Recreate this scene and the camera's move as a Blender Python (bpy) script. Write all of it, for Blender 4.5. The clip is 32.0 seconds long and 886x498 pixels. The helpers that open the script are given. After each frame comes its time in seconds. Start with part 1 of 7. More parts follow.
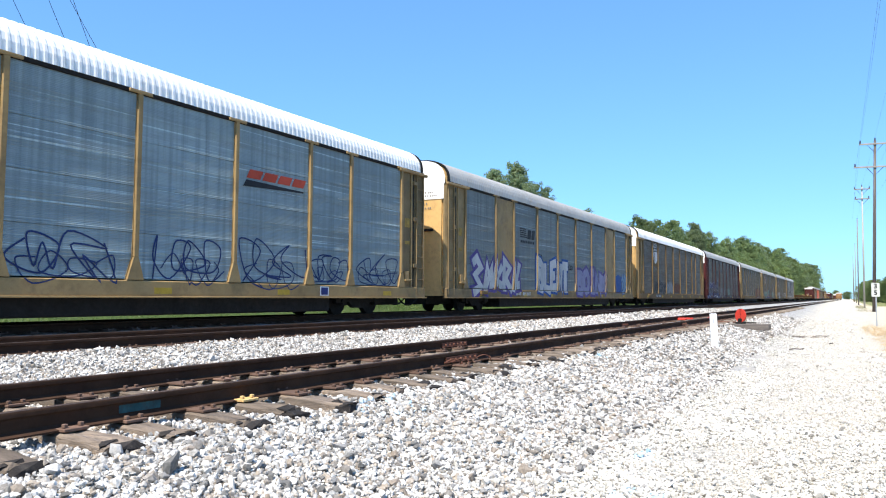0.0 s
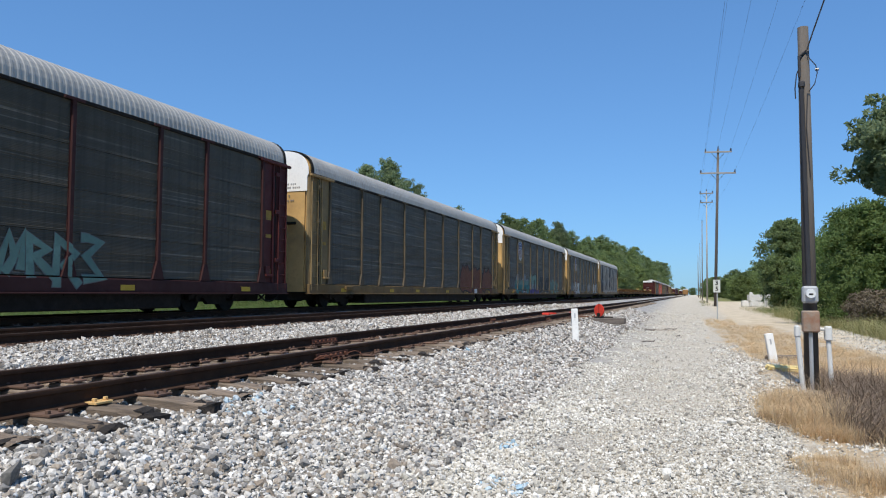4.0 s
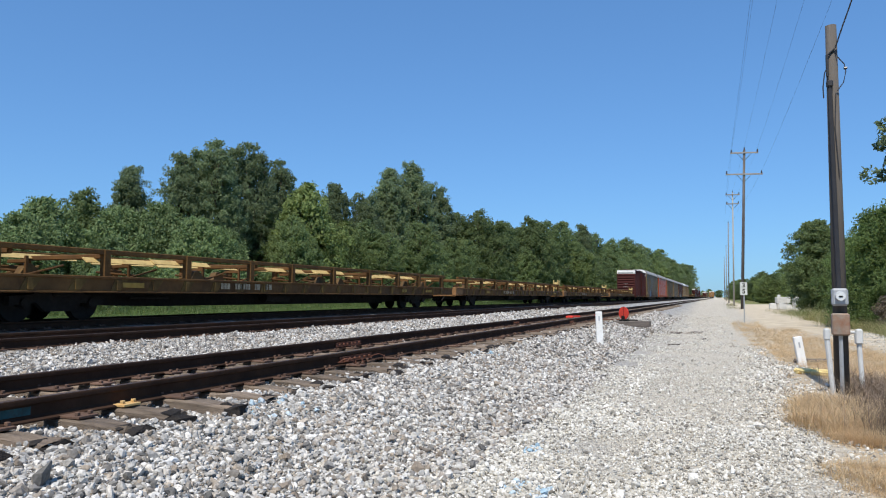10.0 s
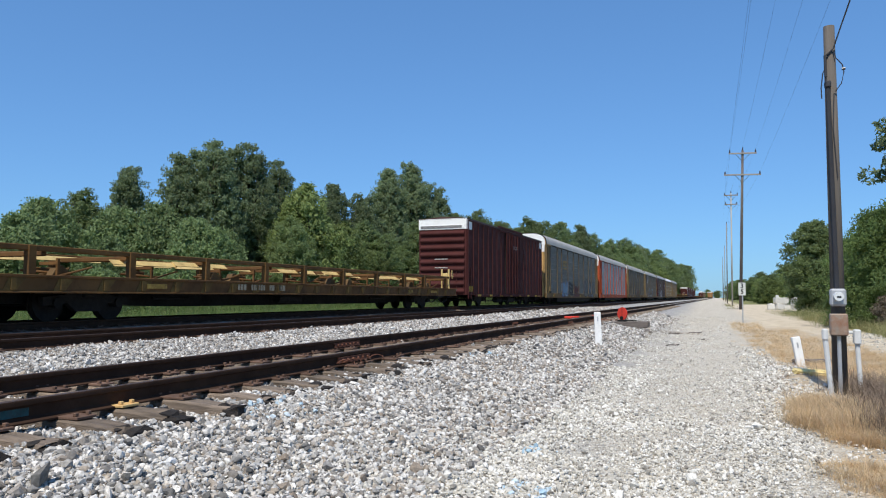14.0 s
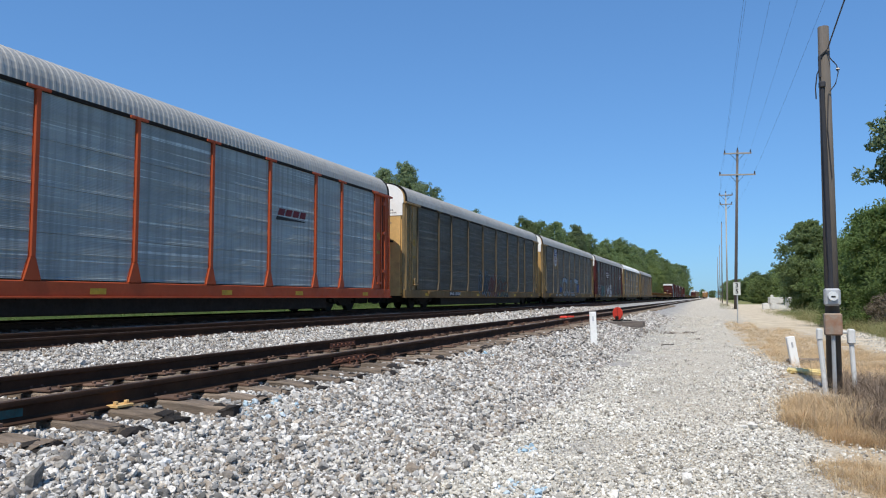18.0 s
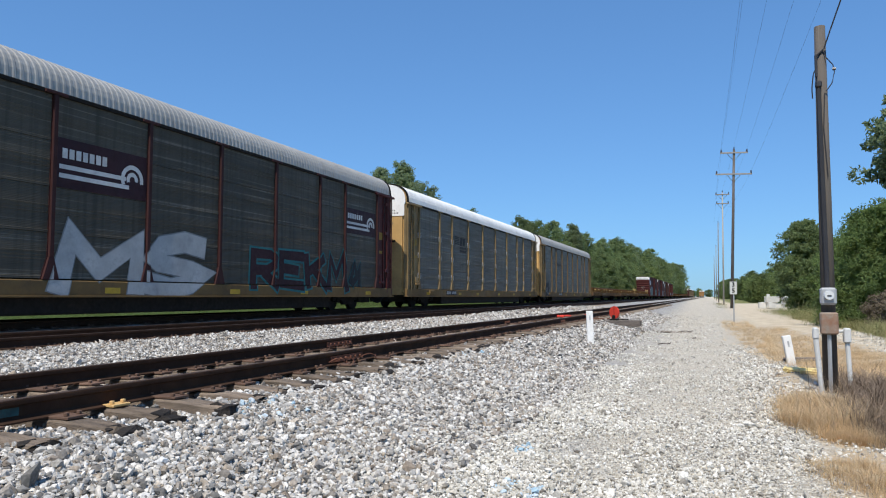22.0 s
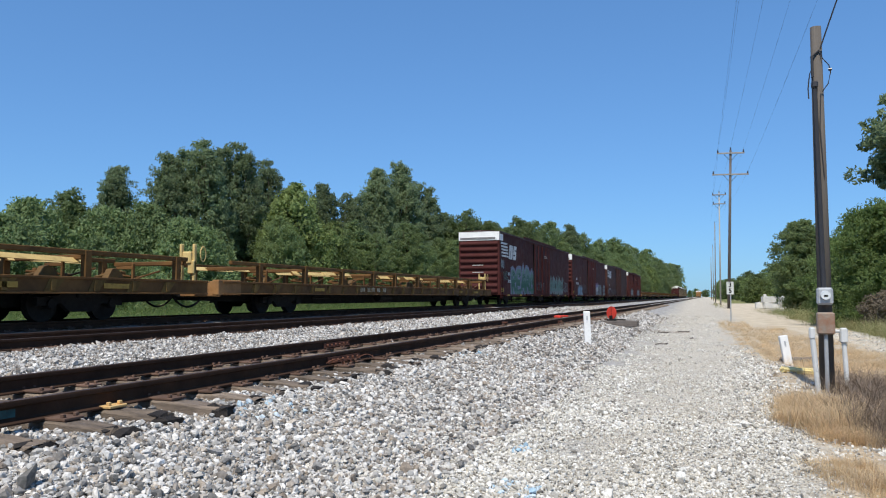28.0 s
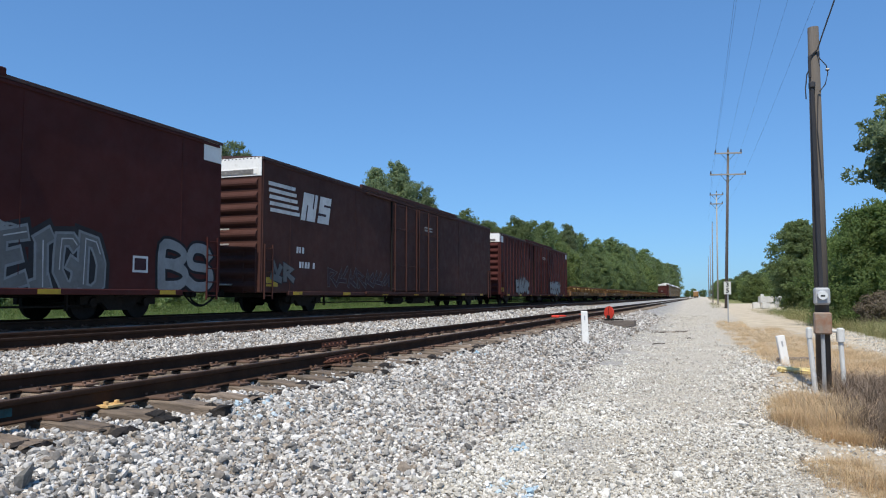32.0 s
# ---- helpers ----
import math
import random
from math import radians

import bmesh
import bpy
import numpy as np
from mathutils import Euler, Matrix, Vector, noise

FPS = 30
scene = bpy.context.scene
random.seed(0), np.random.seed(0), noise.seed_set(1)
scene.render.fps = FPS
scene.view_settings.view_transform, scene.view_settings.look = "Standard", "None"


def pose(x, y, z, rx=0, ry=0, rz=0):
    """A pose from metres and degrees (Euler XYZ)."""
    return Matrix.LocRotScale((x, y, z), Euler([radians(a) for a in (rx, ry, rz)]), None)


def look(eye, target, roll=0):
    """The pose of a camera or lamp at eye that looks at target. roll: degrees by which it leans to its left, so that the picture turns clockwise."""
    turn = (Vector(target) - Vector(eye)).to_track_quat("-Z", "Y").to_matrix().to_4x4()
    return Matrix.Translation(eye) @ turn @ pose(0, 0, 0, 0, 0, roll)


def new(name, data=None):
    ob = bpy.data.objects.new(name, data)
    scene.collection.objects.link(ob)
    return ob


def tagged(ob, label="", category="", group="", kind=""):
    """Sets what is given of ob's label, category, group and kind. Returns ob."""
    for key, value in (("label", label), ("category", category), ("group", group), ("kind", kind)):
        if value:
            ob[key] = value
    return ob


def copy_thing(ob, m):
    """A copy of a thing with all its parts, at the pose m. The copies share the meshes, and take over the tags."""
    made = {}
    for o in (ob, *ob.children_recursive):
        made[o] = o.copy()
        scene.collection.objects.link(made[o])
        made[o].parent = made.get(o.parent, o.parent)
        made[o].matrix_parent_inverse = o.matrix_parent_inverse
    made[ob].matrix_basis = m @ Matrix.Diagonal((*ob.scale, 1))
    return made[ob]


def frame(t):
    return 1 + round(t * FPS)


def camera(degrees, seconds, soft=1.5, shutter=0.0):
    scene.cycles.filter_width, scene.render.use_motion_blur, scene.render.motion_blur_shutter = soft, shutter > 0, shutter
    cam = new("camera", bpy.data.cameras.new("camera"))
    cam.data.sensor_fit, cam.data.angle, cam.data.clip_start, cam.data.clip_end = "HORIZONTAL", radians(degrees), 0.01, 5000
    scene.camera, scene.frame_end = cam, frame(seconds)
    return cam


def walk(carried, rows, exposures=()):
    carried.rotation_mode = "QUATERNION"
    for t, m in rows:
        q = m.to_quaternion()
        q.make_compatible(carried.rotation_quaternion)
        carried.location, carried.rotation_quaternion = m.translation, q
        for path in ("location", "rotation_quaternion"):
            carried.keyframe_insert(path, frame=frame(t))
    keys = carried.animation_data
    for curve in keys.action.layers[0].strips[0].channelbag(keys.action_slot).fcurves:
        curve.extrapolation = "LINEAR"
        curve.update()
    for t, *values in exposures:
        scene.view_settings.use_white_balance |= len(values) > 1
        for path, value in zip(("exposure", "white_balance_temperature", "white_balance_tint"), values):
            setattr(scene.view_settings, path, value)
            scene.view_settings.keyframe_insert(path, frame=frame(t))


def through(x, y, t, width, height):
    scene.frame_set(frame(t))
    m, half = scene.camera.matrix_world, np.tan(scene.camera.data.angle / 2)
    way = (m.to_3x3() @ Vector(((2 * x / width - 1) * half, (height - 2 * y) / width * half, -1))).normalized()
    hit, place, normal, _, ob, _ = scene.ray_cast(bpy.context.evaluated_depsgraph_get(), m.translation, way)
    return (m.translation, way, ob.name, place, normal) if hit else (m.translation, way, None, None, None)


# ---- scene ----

# ---------------------------------------------------------------- camera
# Metres. y runs along the tracks, x to the right of them, z = 0 is the gravel path beside the camera.
EYE = Vector((0, 0, 1.5))
cam = camera(62.7, 32.0, soft=1.1)
# seconds, turn to the left of the track's direction, tilt up, lean
TURNS = [
    (0, 29.13, 3.81, 0.18), (0.5, 25.76, 3.61, 0.65), (1, 21.74, 3.48, 0.68), (1.5, 18.04, 3.42, 0.55), (2, 17.64, 3.39,
    0.50), (2.5, 18.39, 3.40, 0.39), (3, 18.74, 3.43, 0.31), (3.5, 18.97, 3.47, 0.23), (5.5, 19.04, 3.62, 0.02), (6,
    19.28, 3.64, -0.01), (6.5, 19.54, 3.69, -0.06), (7, 19.85, 3.71, -0.01), (7.5, 20.14, 3.70, -0.04), (8, 20.38, 3.73,
    -0.05), (8.5, 20.60, 3.72, -0.00), (9, 20.72, 3.74, 0.05), (9.5, 20.80, 3.73, 0.07), (10, 20.85, 3.75, 0.06), (10.5,
    20.85, 3.75, 0.05), (11, 20.86, 3.75, 0.06), (11.5, 20.85, 3.76, 0.02), (12, 20.83, 3.79, -0.03), (12.5, 20.80,
    3.78, -0.01), (13, 20.79, 3.78, -0.00), (13.5, 20.77, 3.79, -0.02), (14, 20.74, 3.79, 0.04), (14.5, 20.68, 3.79,
    0.03), (16.5, 20.51, 3.79, 0.01), (17, 20.47, 3.78, 0.01), (17.5, 20.43, 3.77, 0.01), (18, 20.39, 3.78, 0.01),
    (18.5, 20.36, 3.76, 0.04), (19, 20.33, 3.74, 0.04), (19.5, 20.30, 3.74, 0.04), (20, 20.27, 3.73, 0.06), (20.5,
    20.23, 3.72, 0.03), (21, 20.21, 3.72, 0.01), (21.5, 20.18, 3.71, 0.03), (22, 20.15, 3.71, 0.02), (22.5, 20.14, 3.72,
    -0.00), (23, 20.12, 3.73, -0.04), (23.5, 20.11, 3.73, 0.00), (24, 20.07, 3.77, -0.02), (24.5, 20.05, 3.76, -0.03),
    (25, 20.03, 3.77, -0.04), (25.5, 20.01, 3.76, -0.03), (27.5, 19.94, 3.76, -0.06), (28, 19.93, 3.76, -0.08), (28.5,
    19.88, 3.75, -0.06), (29, 19.85, 3.74, -0.05), (29.5, 19.84, 3.73, -0.05), (30, 19.81, 3.73, -0.03), (30.5, 19.79,
    3.72, -0.03), (31, 19.78, 3.72, -0.02), (31.5, 19.78, 3.72, -0.02), (32, 19.75, 3.73, -0.02)]


def heading(turn, tilt):
    a, b = radians(turn), radians(tilt)
    return Vector((-math.sin(a) * math.cos(b), math.cos(a) * math.cos(b), math.sin(b)))


walk(cam, [(t, look(EYE, EYE + heading(a, b), c)) for t, a, b, c in TURNS],
     exposures=[(0, 0.8), (0.5, 0.4), (1.0, 0.15), (1.5, 0.03), (2.5, 0.0), (32.0, 0.0)])

# ---------------------------------------------------------------- light
SUN = Vector((0.06, -1.0, 1.5)).normalized()
world = bpy.data.worlds.new("sky")
scene.world = world
world.use_nodes = True
_n = world.node_tree.nodes
_sky = _n.new("ShaderNodeTexSky")
_sky.sky_type, _sky.sun_disc = "NISHITA", False
_sky.sun_elevation, _sky.sun_rotation = math.asin(SUN.z), math.atan2(SUN.x, SUN.y)
_sky.air_density, _sky.dust_density, _sky.ozone_density, _sky.altitude = 1.0, 0.3, 2.4, 200
_tint = _n.new("ShaderNodeMix")
_tint.data_type, _tint.blend_type = "RGBA", "MULTIPLY"
_tint.inputs[0].default_value, _tint.inputs[7].default_value = 1.0, (0.662, 0.925, 1.19, 1)
# summer haze evens out the sky from the horizon upwards
_even, _level = _n.new("ShaderNodeGamma"), _n.new("ShaderNodeMix")
_even.inputs[1].default_value = 0.6
_level.data_type, _level.blend_type = "RGBA", "MULTIPLY"
_level.inputs[0].default_value, _level.inputs[7].default_value = 1.0, (1.04, 1.53, 2.07, 1)
world.node_tree.links.new(_sky.outputs[0], _tint.inputs[6])
world.node_tree.links.new(_tint.outputs[2], _even.inputs[0])
world.node_tree.links.new(_even.outputs[0], _level.inputs[6])
world.node_tree.links.new(_level.outputs[2], _n["Background"].inputs[0])
_n["Background"].inputs[1].default_value = 0.1225
sun = new("sun", bpy.data.lights.new("sun", "SUN"))
sun.data.energy, sun.data.angle, sun.data.color = 4.9, radians(0.53), (1.0, 0.945, 0.85)
sun.matrix_world = look(SUN * 300, (0, 0, 0))

# ---------------------------------------------------------------- plan
MAIN_X, MAIN_Z = -15.0, 0.94      # track of the train: centre, top of rail
MID_X, MID_Z = -10.8, 0.86        # empty main track beside it
CAR_Z = 0.61                      # zero height of the cars, 0.33 under the rail top
SIDE_X, SIDE_Z = -5.49, 0.755     # near track: centre, top of rail
GAUGE = 0.7535                    # half the distance between rail centres


# ---------------------------------------------------------------- materials
def surf(name, base, rough=0.7, metal=0.0, mottle=(1.0, 0.15), grime=None, bump=None, vary=0.0, stretch=(1, 1, 1), where="Object", ribs=None, streak=None):
    """A worn surface: base colour, large mottling, patches of grime (scale, colour, amount), fine relief (scale, metres)."""
    m = bpy.data.materials.new(name)
    m.use_nodes = True
    nt = m.node_tree
    N, L = nt.nodes, nt.links
    bsdf = N["Principled BSDF"]
    bsdf.inputs["Roughness"].default_value, bsdf.inputs["Metallic"].default_value = rough, metal
    bsdf.inputs["Specular IOR Level"].default_value = 0.2 if rough > 0.45 else 0.5
    info = N.new("ShaderNodeObjectInfo")
    if where == "Object":
        tc = N.new("ShaderNodeTexCoord").outputs["Object"]
        shift = N.new("ShaderNodeMath")
        shift.operation = "MULTIPLY"
        shift.inputs[1].default_value = 37.0
        L.new(info.outputs["Random"], shift.inputs[0])
        add = N.new("ShaderNodeVectorMath")
        L.new(tc, add.inputs[0])
        L.new(shift.outputs[0], add.inputs[1])
        co = add.outputs[0]
    else:
        tc = co = N.new("ShaderNodeNewGeometry").outputs["Position"]
    if stretch != (1, 1, 1):
        mp = N.new("ShaderNodeMapping")
        mp.inputs["Scale"].default_value = stretch
        L.new(co, mp.inputs["Vector"])
        st = mp.outputs[0]
    else:
        st = co

    def tex(scale, detail=5, vec=None, r=0.6):
        t = N.new("ShaderNodeTexNoise")
        t.inputs["Scale"].default_value, t.inputs["Detail"].default_value, t.inputs["Roughness"].default_value = scale, detail, r
        L.new(vec or st, t.inputs["Vector"])
        return t.outputs["Fac"]

    def mix(a, b, fac, blend="MIX"):
        x = N.new("ShaderNodeMix")
        x.data_type, x.blend_type = "RGBA", blend
        for sock, v in ((x.inputs[6], a), (x.inputs[7], b)):
            if isinstance(v, tuple):
                sock.default_value = (*v, 1)
            else:
                L.new(v, sock)
        if isinstance(fac, float):
            x.inputs[0].default_value = fac
        else:
            L.new(fac, x.inputs[0])
        return x.outputs[2]

    def ramp(v, lo, hi, a=0.0, b=1.0):
        x = N.new("ShaderNodeMapRange")
        for k, val in zip((1, 2, 3, 4), (lo, hi, a, b)):
            x.inputs[k].default_value = val
        L.new(v, x.inputs[0])
        return x.outputs[0]

    s, amt = mottle
    col = mix(tuple(c * (1 - amt) for c in base), tuple(min(1, c * (1 + amt)) for c in base), ramp(tex(s), 0.3, 0.7))
    col = mix(col, tuple(c * 0.8 for c in base), ramp(tex(s * 11, 4), 0.5, 0.75, 0, 0.6))
    if vary:
        v = N.new("ShaderNodeMapRange")
        v.inputs[3].default_value, v.inputs[4].default_value = 1 - vary, 1 + vary
        L.new(info.outputs["Random"], v.inputs[0])
        hsv = N.new("ShaderNodeHueSaturation")
        L.new(v.outputs[0], hsv.inputs["Value"])
        L.new(col, hsv.inputs["Color"])
        col = hsv.outputs[0]
    if grime:
        gs, gc, ga = grime
        col = mix(col, gc, ramp(tex(gs, 6, r=0.7), 0.62 - 0.3 * ga, 0.78, 0, min(1.0, 0.35 + ga)))
    if streak:
        mp2 = N.new("ShaderNodeMapping")
        mp2.inputs["Scale"].default_value = (1, 0.12, 16)
        L.new(co, mp2.inputs["Vector"])
        col = mix(col, streak[0], ramp(tex(1.0, 3, mp2.outputs[0], 0.5), 0.60, 0.70, 0, streak[1]))
        mp3 = N.new("ShaderNodeMapping")
        mp3.inputs["Scale"].default_value = (1, 7, 0.25)
        L.new(co, mp3.inputs["Vector"])
        col = mix(col, tuple(c * 0.62 for c in base), ramp(tex(1.0, 3, mp3.outputs[0], 0.5), 0.45, 0.7, 0, 0.7))
    L.new(col, bsdf.inputs["Base Color"])
    L.new(ramp(tex(s * 5), 0.3, 0.7, max(0.05, rough - 0.12), min(1, rough + 0.12)), bsdf.inputs["Roughness"])
    height = None
    if bump:
        b = N.new("ShaderNodeBump")
        b.inputs["Strength"].default_value, b.inputs["Distance"].default_value = 1.0, bump[1]
        L.new(tex(bump[0], 6), b.inputs["Height"])
        height = b
        L.new(b.outputs[0], bsdf.inputs["Normal"])
    if ribs:
        w = N.new("ShaderNodeTexWave")
        w.bands_direction, w.wave_profile = ribs[2], "SIN"
        w.inputs["Scale"].default_value = ribs[0]
        L.new(tc, w.inputs["Vector"])
        b2 = N.new("ShaderNodeBump")
        b2.inputs["Distance"].default_value = ribs[1]
        L.new(w.outputs["Fac"], b2.inputs["Height"])
        if height:
            L.new(height.outputs[0], b2.inputs["Normal"])
        L.new(b2.outputs[0], bsdf.inputs["Normal"])
    return m


def islands(name, shades, rough=0.85, through=0.0, bump=None):
    """Loose pieces joined in one mesh, each with a shade of its own."""
    m = bpy.data.materials.new(name)
    m.use_nodes = True
    N, L = m.node_tree.nodes, m.node_tree.links
    g = N.new("ShaderNodeNewGeometry")
    r = N.new("ShaderNodeValToRGB")
    r.color_ramp.interpolation = "LINEAR"
    el = r.color_ramp.elements
    while len(el) < len(shades):
        el.new(0.5)
    for i, c in enumerate(shades):
        el[i].position, el[i].color = i / (len(shades) - 1), (*c, 1)
    L.new(g.outputs["Random Per Island"], r.inputs[0])
    n = N.new("ShaderNodeTexNoise")
    n.inputs["Scale"].default_value = 0.35 if through else 60
    mul = N.new("ShaderNodeMix")
    mul.data_type, mul.blend_type = "RGBA", "MULTIPLY"
    mul.inputs[0].default_value = 0.55
    tc = N.new("ShaderNodeTexCoord")
    L.new(tc.outputs["Object"], n.inputs["Vector"])
    up = N.new("ShaderNodeMapRange")
    lo, hi = (0.75, 1.25) if through else (0.55, 1.4)
    up.inputs[1].default_value, up.inputs[2].default_value, up.inputs[3].default_value, up.inputs[4].default_value = 0.3, 0.7, lo, hi
    L.new(n.outputs["Fac"], up.inputs[0])
    L.new(r.outputs[0], mul.inputs[6])
    L.new(up.outputs[0], mul.inputs[7])
    bsdf = N["Principled BSDF"]
    bsdf.inputs["Roughness"].default_value = rough
    bsdf.inputs["Specular IOR Level"].default_value = 0.25
    info = N.new("ShaderNodeObjectInfo")
    hsv = N.new("ShaderNodeHueSaturation")
    v = N.new("ShaderNodeMapRange")
    v.inputs[3].default_value, v.inputs[4].default_value = (0.8, 1.2) if through else (1, 1)
    L.new(info.outputs["Random"], v.inputs[0])
    L.new(v.outputs[0], hsv.inputs["Value"])
    L.new(mul.outputs[2], hsv.inputs["Color"])
    L.new(hsv.outputs[0], bsdf.inputs["Base Color"])
    if through:
        t = N.new("ShaderNodeBsdfTranslucent")
        L.new(hsv.outputs[0], t.inputs[0])
        mx = N.new("ShaderNodeMixShader")
        mx.inputs[0].default_value = through
        L.new(bsdf.outputs[0], mx.inputs[1])
        L.new(t.outputs[0], mx.inputs[2])
        L.new(mx.outputs[0], N["Material Output"].inputs[0])
    return m


RUST = (0.13, 0.06, 0.03)
DIRT = (0.10, 0.075, 0.05)
M = {
    "rail_side": surf("rail_side", (0.046, 0.0235, 0.0135), 0.97, 0, (3, 0.3), (2, (0.085, 0.040, 0.020), 0.4), (40, 0.002)),
    "rail_head": surf("rail_head", (0.085, 0.055, 0.040), 0.6, 0.3, (3, 0.25), (5, (0.055, 0.032, 0.020), 0.5)),
    "tie": surf("tie", (0.225, 0.175, 0.132), 0.9, 0, (1.5, 0.35), (4, (0.05, 0.042, 0.038), 0.5), (30, 0.012), 0.25, (1, 6, 6)),
    "tie_plate": surf("tie_plate", (0.15, 0.092, 0.066), 0.85, 0.1, (5, 0.25), (8, (0.07, 0.045, 0.035), 0.4), (60, 0.002), 0.25),
    "new_plate": surf("new_plate", (0.68, 0.45, 0.19), 0.7, 0.1, (9, 0.2), (8, (0.4, 0.2, 0.08), 0.4), (60, 0.002)),
    "rotten": surf("rotten_wood", (0.035, 0.030, 0.027), 0.95, 0, (3, 0.4), (5, (0.10, 0.085, 0.07), 0.3), (40, 0.012), 0.3, (1, 5, 5)),
    "post_dull": surf("dull_post_paint", (0.10, 0.078, 0.050), 0.7, 0, (0.8, 0.25), (1.4, (0.06, 0.05, 0.038), 0.4), (25, 0.001)),
    "sill_dull": surf("dull_sill_paint", (0.165, 0.105, 0.042), 0.7, 0, (0.6, 0.3), (1.2, (0.062, 0.044, 0.030), 0.55), (25, 0.001)),
    "rusty": surf("rusty", (0.17, 0.072, 0.045), 0.85, 0.1, (4, 0.3), (7, (0.06, 0.04, 0.03), 0.4), (50, 0.003)),
    "stone": islands("stone", [(0.100, 0.095, 0.087), (0.319, 0.300, 0.271), (0.510, 0.482, 0.437), (0.764, 0.737, 0.690), (0.228, 0.182, 0.138), (0.382, 0.364, 0.336), (0.673, 0.637, 0.580), (0.364, 0.300, 0.230), (0.155, 0.146, 0.136), (0.528, 0.505, 0.469), (0.082, 0.076, 0.070)]),
    "pebble": islands("pebble", [(0.60, 0.565, 0.495), (0.36, 0.335, 0.285), (0.84, 0.81, 0.74), (0.20, 0.18, 0.15), (0.66, 0.625, 0.55), (0.46, 0.415, 0.34), (0.76, 0.735, 0.68)]),
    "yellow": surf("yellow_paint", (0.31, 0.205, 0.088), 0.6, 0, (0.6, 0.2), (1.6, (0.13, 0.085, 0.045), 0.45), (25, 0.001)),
    # same yellow paint twice: brightened for sunlit ends, darkened for shaded sides
    "yellow_lit": surf("yellow_paint_lit", (0.54, 0.34, 0.135), 0.6, 0, (0.6, 0.18), (1.3, (0.30, 0.19, 0.09), 0.4), (25, 0.001), 0.1),
    "yellow_shaded": surf("yellow_paint_shaded", (0.225, 0.158, 0.075), 0.65, 0, (0.6, 0.25), (1.1, (0.10, 0.07, 0.042), 0.5), (25, 0.001), 0.15),
    "orange": surf("orange_paint", (0.36, 0.068, 0.024), 0.55, 0, (0.6, 0.14), (1.6, (0.20, 0.05, 0.03), 0.2), (25, 0.001)),
    "maroon": surf("maroon_paint", (0.075, 0.0165, 0.015), 0.6, 0, (0.6, 0.18), (1.5, (0.045, 0.016, 0.015), 0.3), (25, 0.001)),
    "maroon_dull": surf("dull_maroon_paint", (0.045, 0.017, 0.016), 0.7, 0, (0.6, 0.2), (1.5, (0.035, 0.016, 0.015), 0.4), (25, 0.001)),
    "brown": surf("brown_paint", (0.060, 0.0152, 0.0132), 0.8, 0, (0.5, 0.2), (1.2, (0.048, 0.017, 0.014), 0.35), (25, 0.001)),
    "brown_grey": surf("grey_brown_paint", (0.062, 0.026, 0.0205), 0.8, 0, (0.5, 0.2), (1.2, (0.048, 0.022, 0.0175), 0.35), (25, 0.001)),
    "white": surf("white_paint", (0.78, 0.77, 0.74), 0.5, 0, (1.2, 0.06), (3, (0.45, 0.40, 0.34), 0.15), (25, 0.001)),
    "black": surf("black_steel", (0.012, 0.011, 0.010), 0.85, 0.0, (2, 0.3), (3, (0.030, 0.022, 0.017), 0.3), (30, 0.003)),
    "roof_white": surf("roof_white", (0.76, 0.76, 0.74), 0.5, 0.1, (0.8, 0.08), (2.5, (0.42, 0.40, 0.37), 0.25)),
    "roof_grey": surf("roof_grey", (0.37, 0.36, 0.335), 0.5, 0.25, (0.8, 0.1), (2.5, (0.22, 0.20, 0.18), 0.3)),
    "steel": surf("galvanised", (0.50, 0.50, 0.49), 0.45, 0.7, (2, 0.1)),
}


def panel_mat(name, c, g):
    return surf(name, c, 0.55, 0.25, (0.5, 0.14), (1.1, g, 0.35), None, 0.12, (1, 0.25, 3.0), ribs=(9.0, 0.004, "Z"), streak=(tuple(min(1, 2.6 * v + 0.05) for v in c), 0.55))


M.update({
    "post_grey": surf("grey_post_paint", (0.105, 0.092, 0.074), 0.7, 0, (0.8, 0.25), (1.4, (0.07, 0.06, 0.048), 0.4), (25, 0.001)),
    "silver_paint": surf("silver_paint", (0.185, 0.172, 0.158), 0.6, 0.1, (0.6, 0.15), (1.6, (0.12, 0.11, 0.10), 0.35)),
    "sill_pale": surf("pale_sill_paint", (0.20, 0.142, 0.078), 0.7, 0, (0.6, 0.25), (1.2, (0.15, 0.125, 0.10), 0.5), (25, 0.001)),
    "panel_blue": panel_mat("panel_blue", (0.245, 0.305, 0.315), (0.17, 0.19, 0.19)),
    "panel_slate": panel_mat("panel_slate", (0.165, 0.192, 0.19), (0.115, 0.125, 0.12)),
    "panel_pale": panel_mat("panel_pale", (0.29, 0.335, 0.34), (0.21, 0.225, 0.22)),
    "panel_grey": panel_mat("panel_grey", (0.140, 0.136, 0.115), (0.088, 0.083, 0.068)),
    "panel_dark": panel_mat("panel_dark", (0.081, 0.074, 0.058), (0.054, 0.048, 0.037)),
    "panel_brown": panel_mat("panel_brown", (0.102, 0.085, 0.064), (0.058, 0.048, 0.037)),
    "panel_silver": panel_mat("panel_silver", (0.255, 0.232, 0.203), (0.19, 0.174, 0.155)),
})


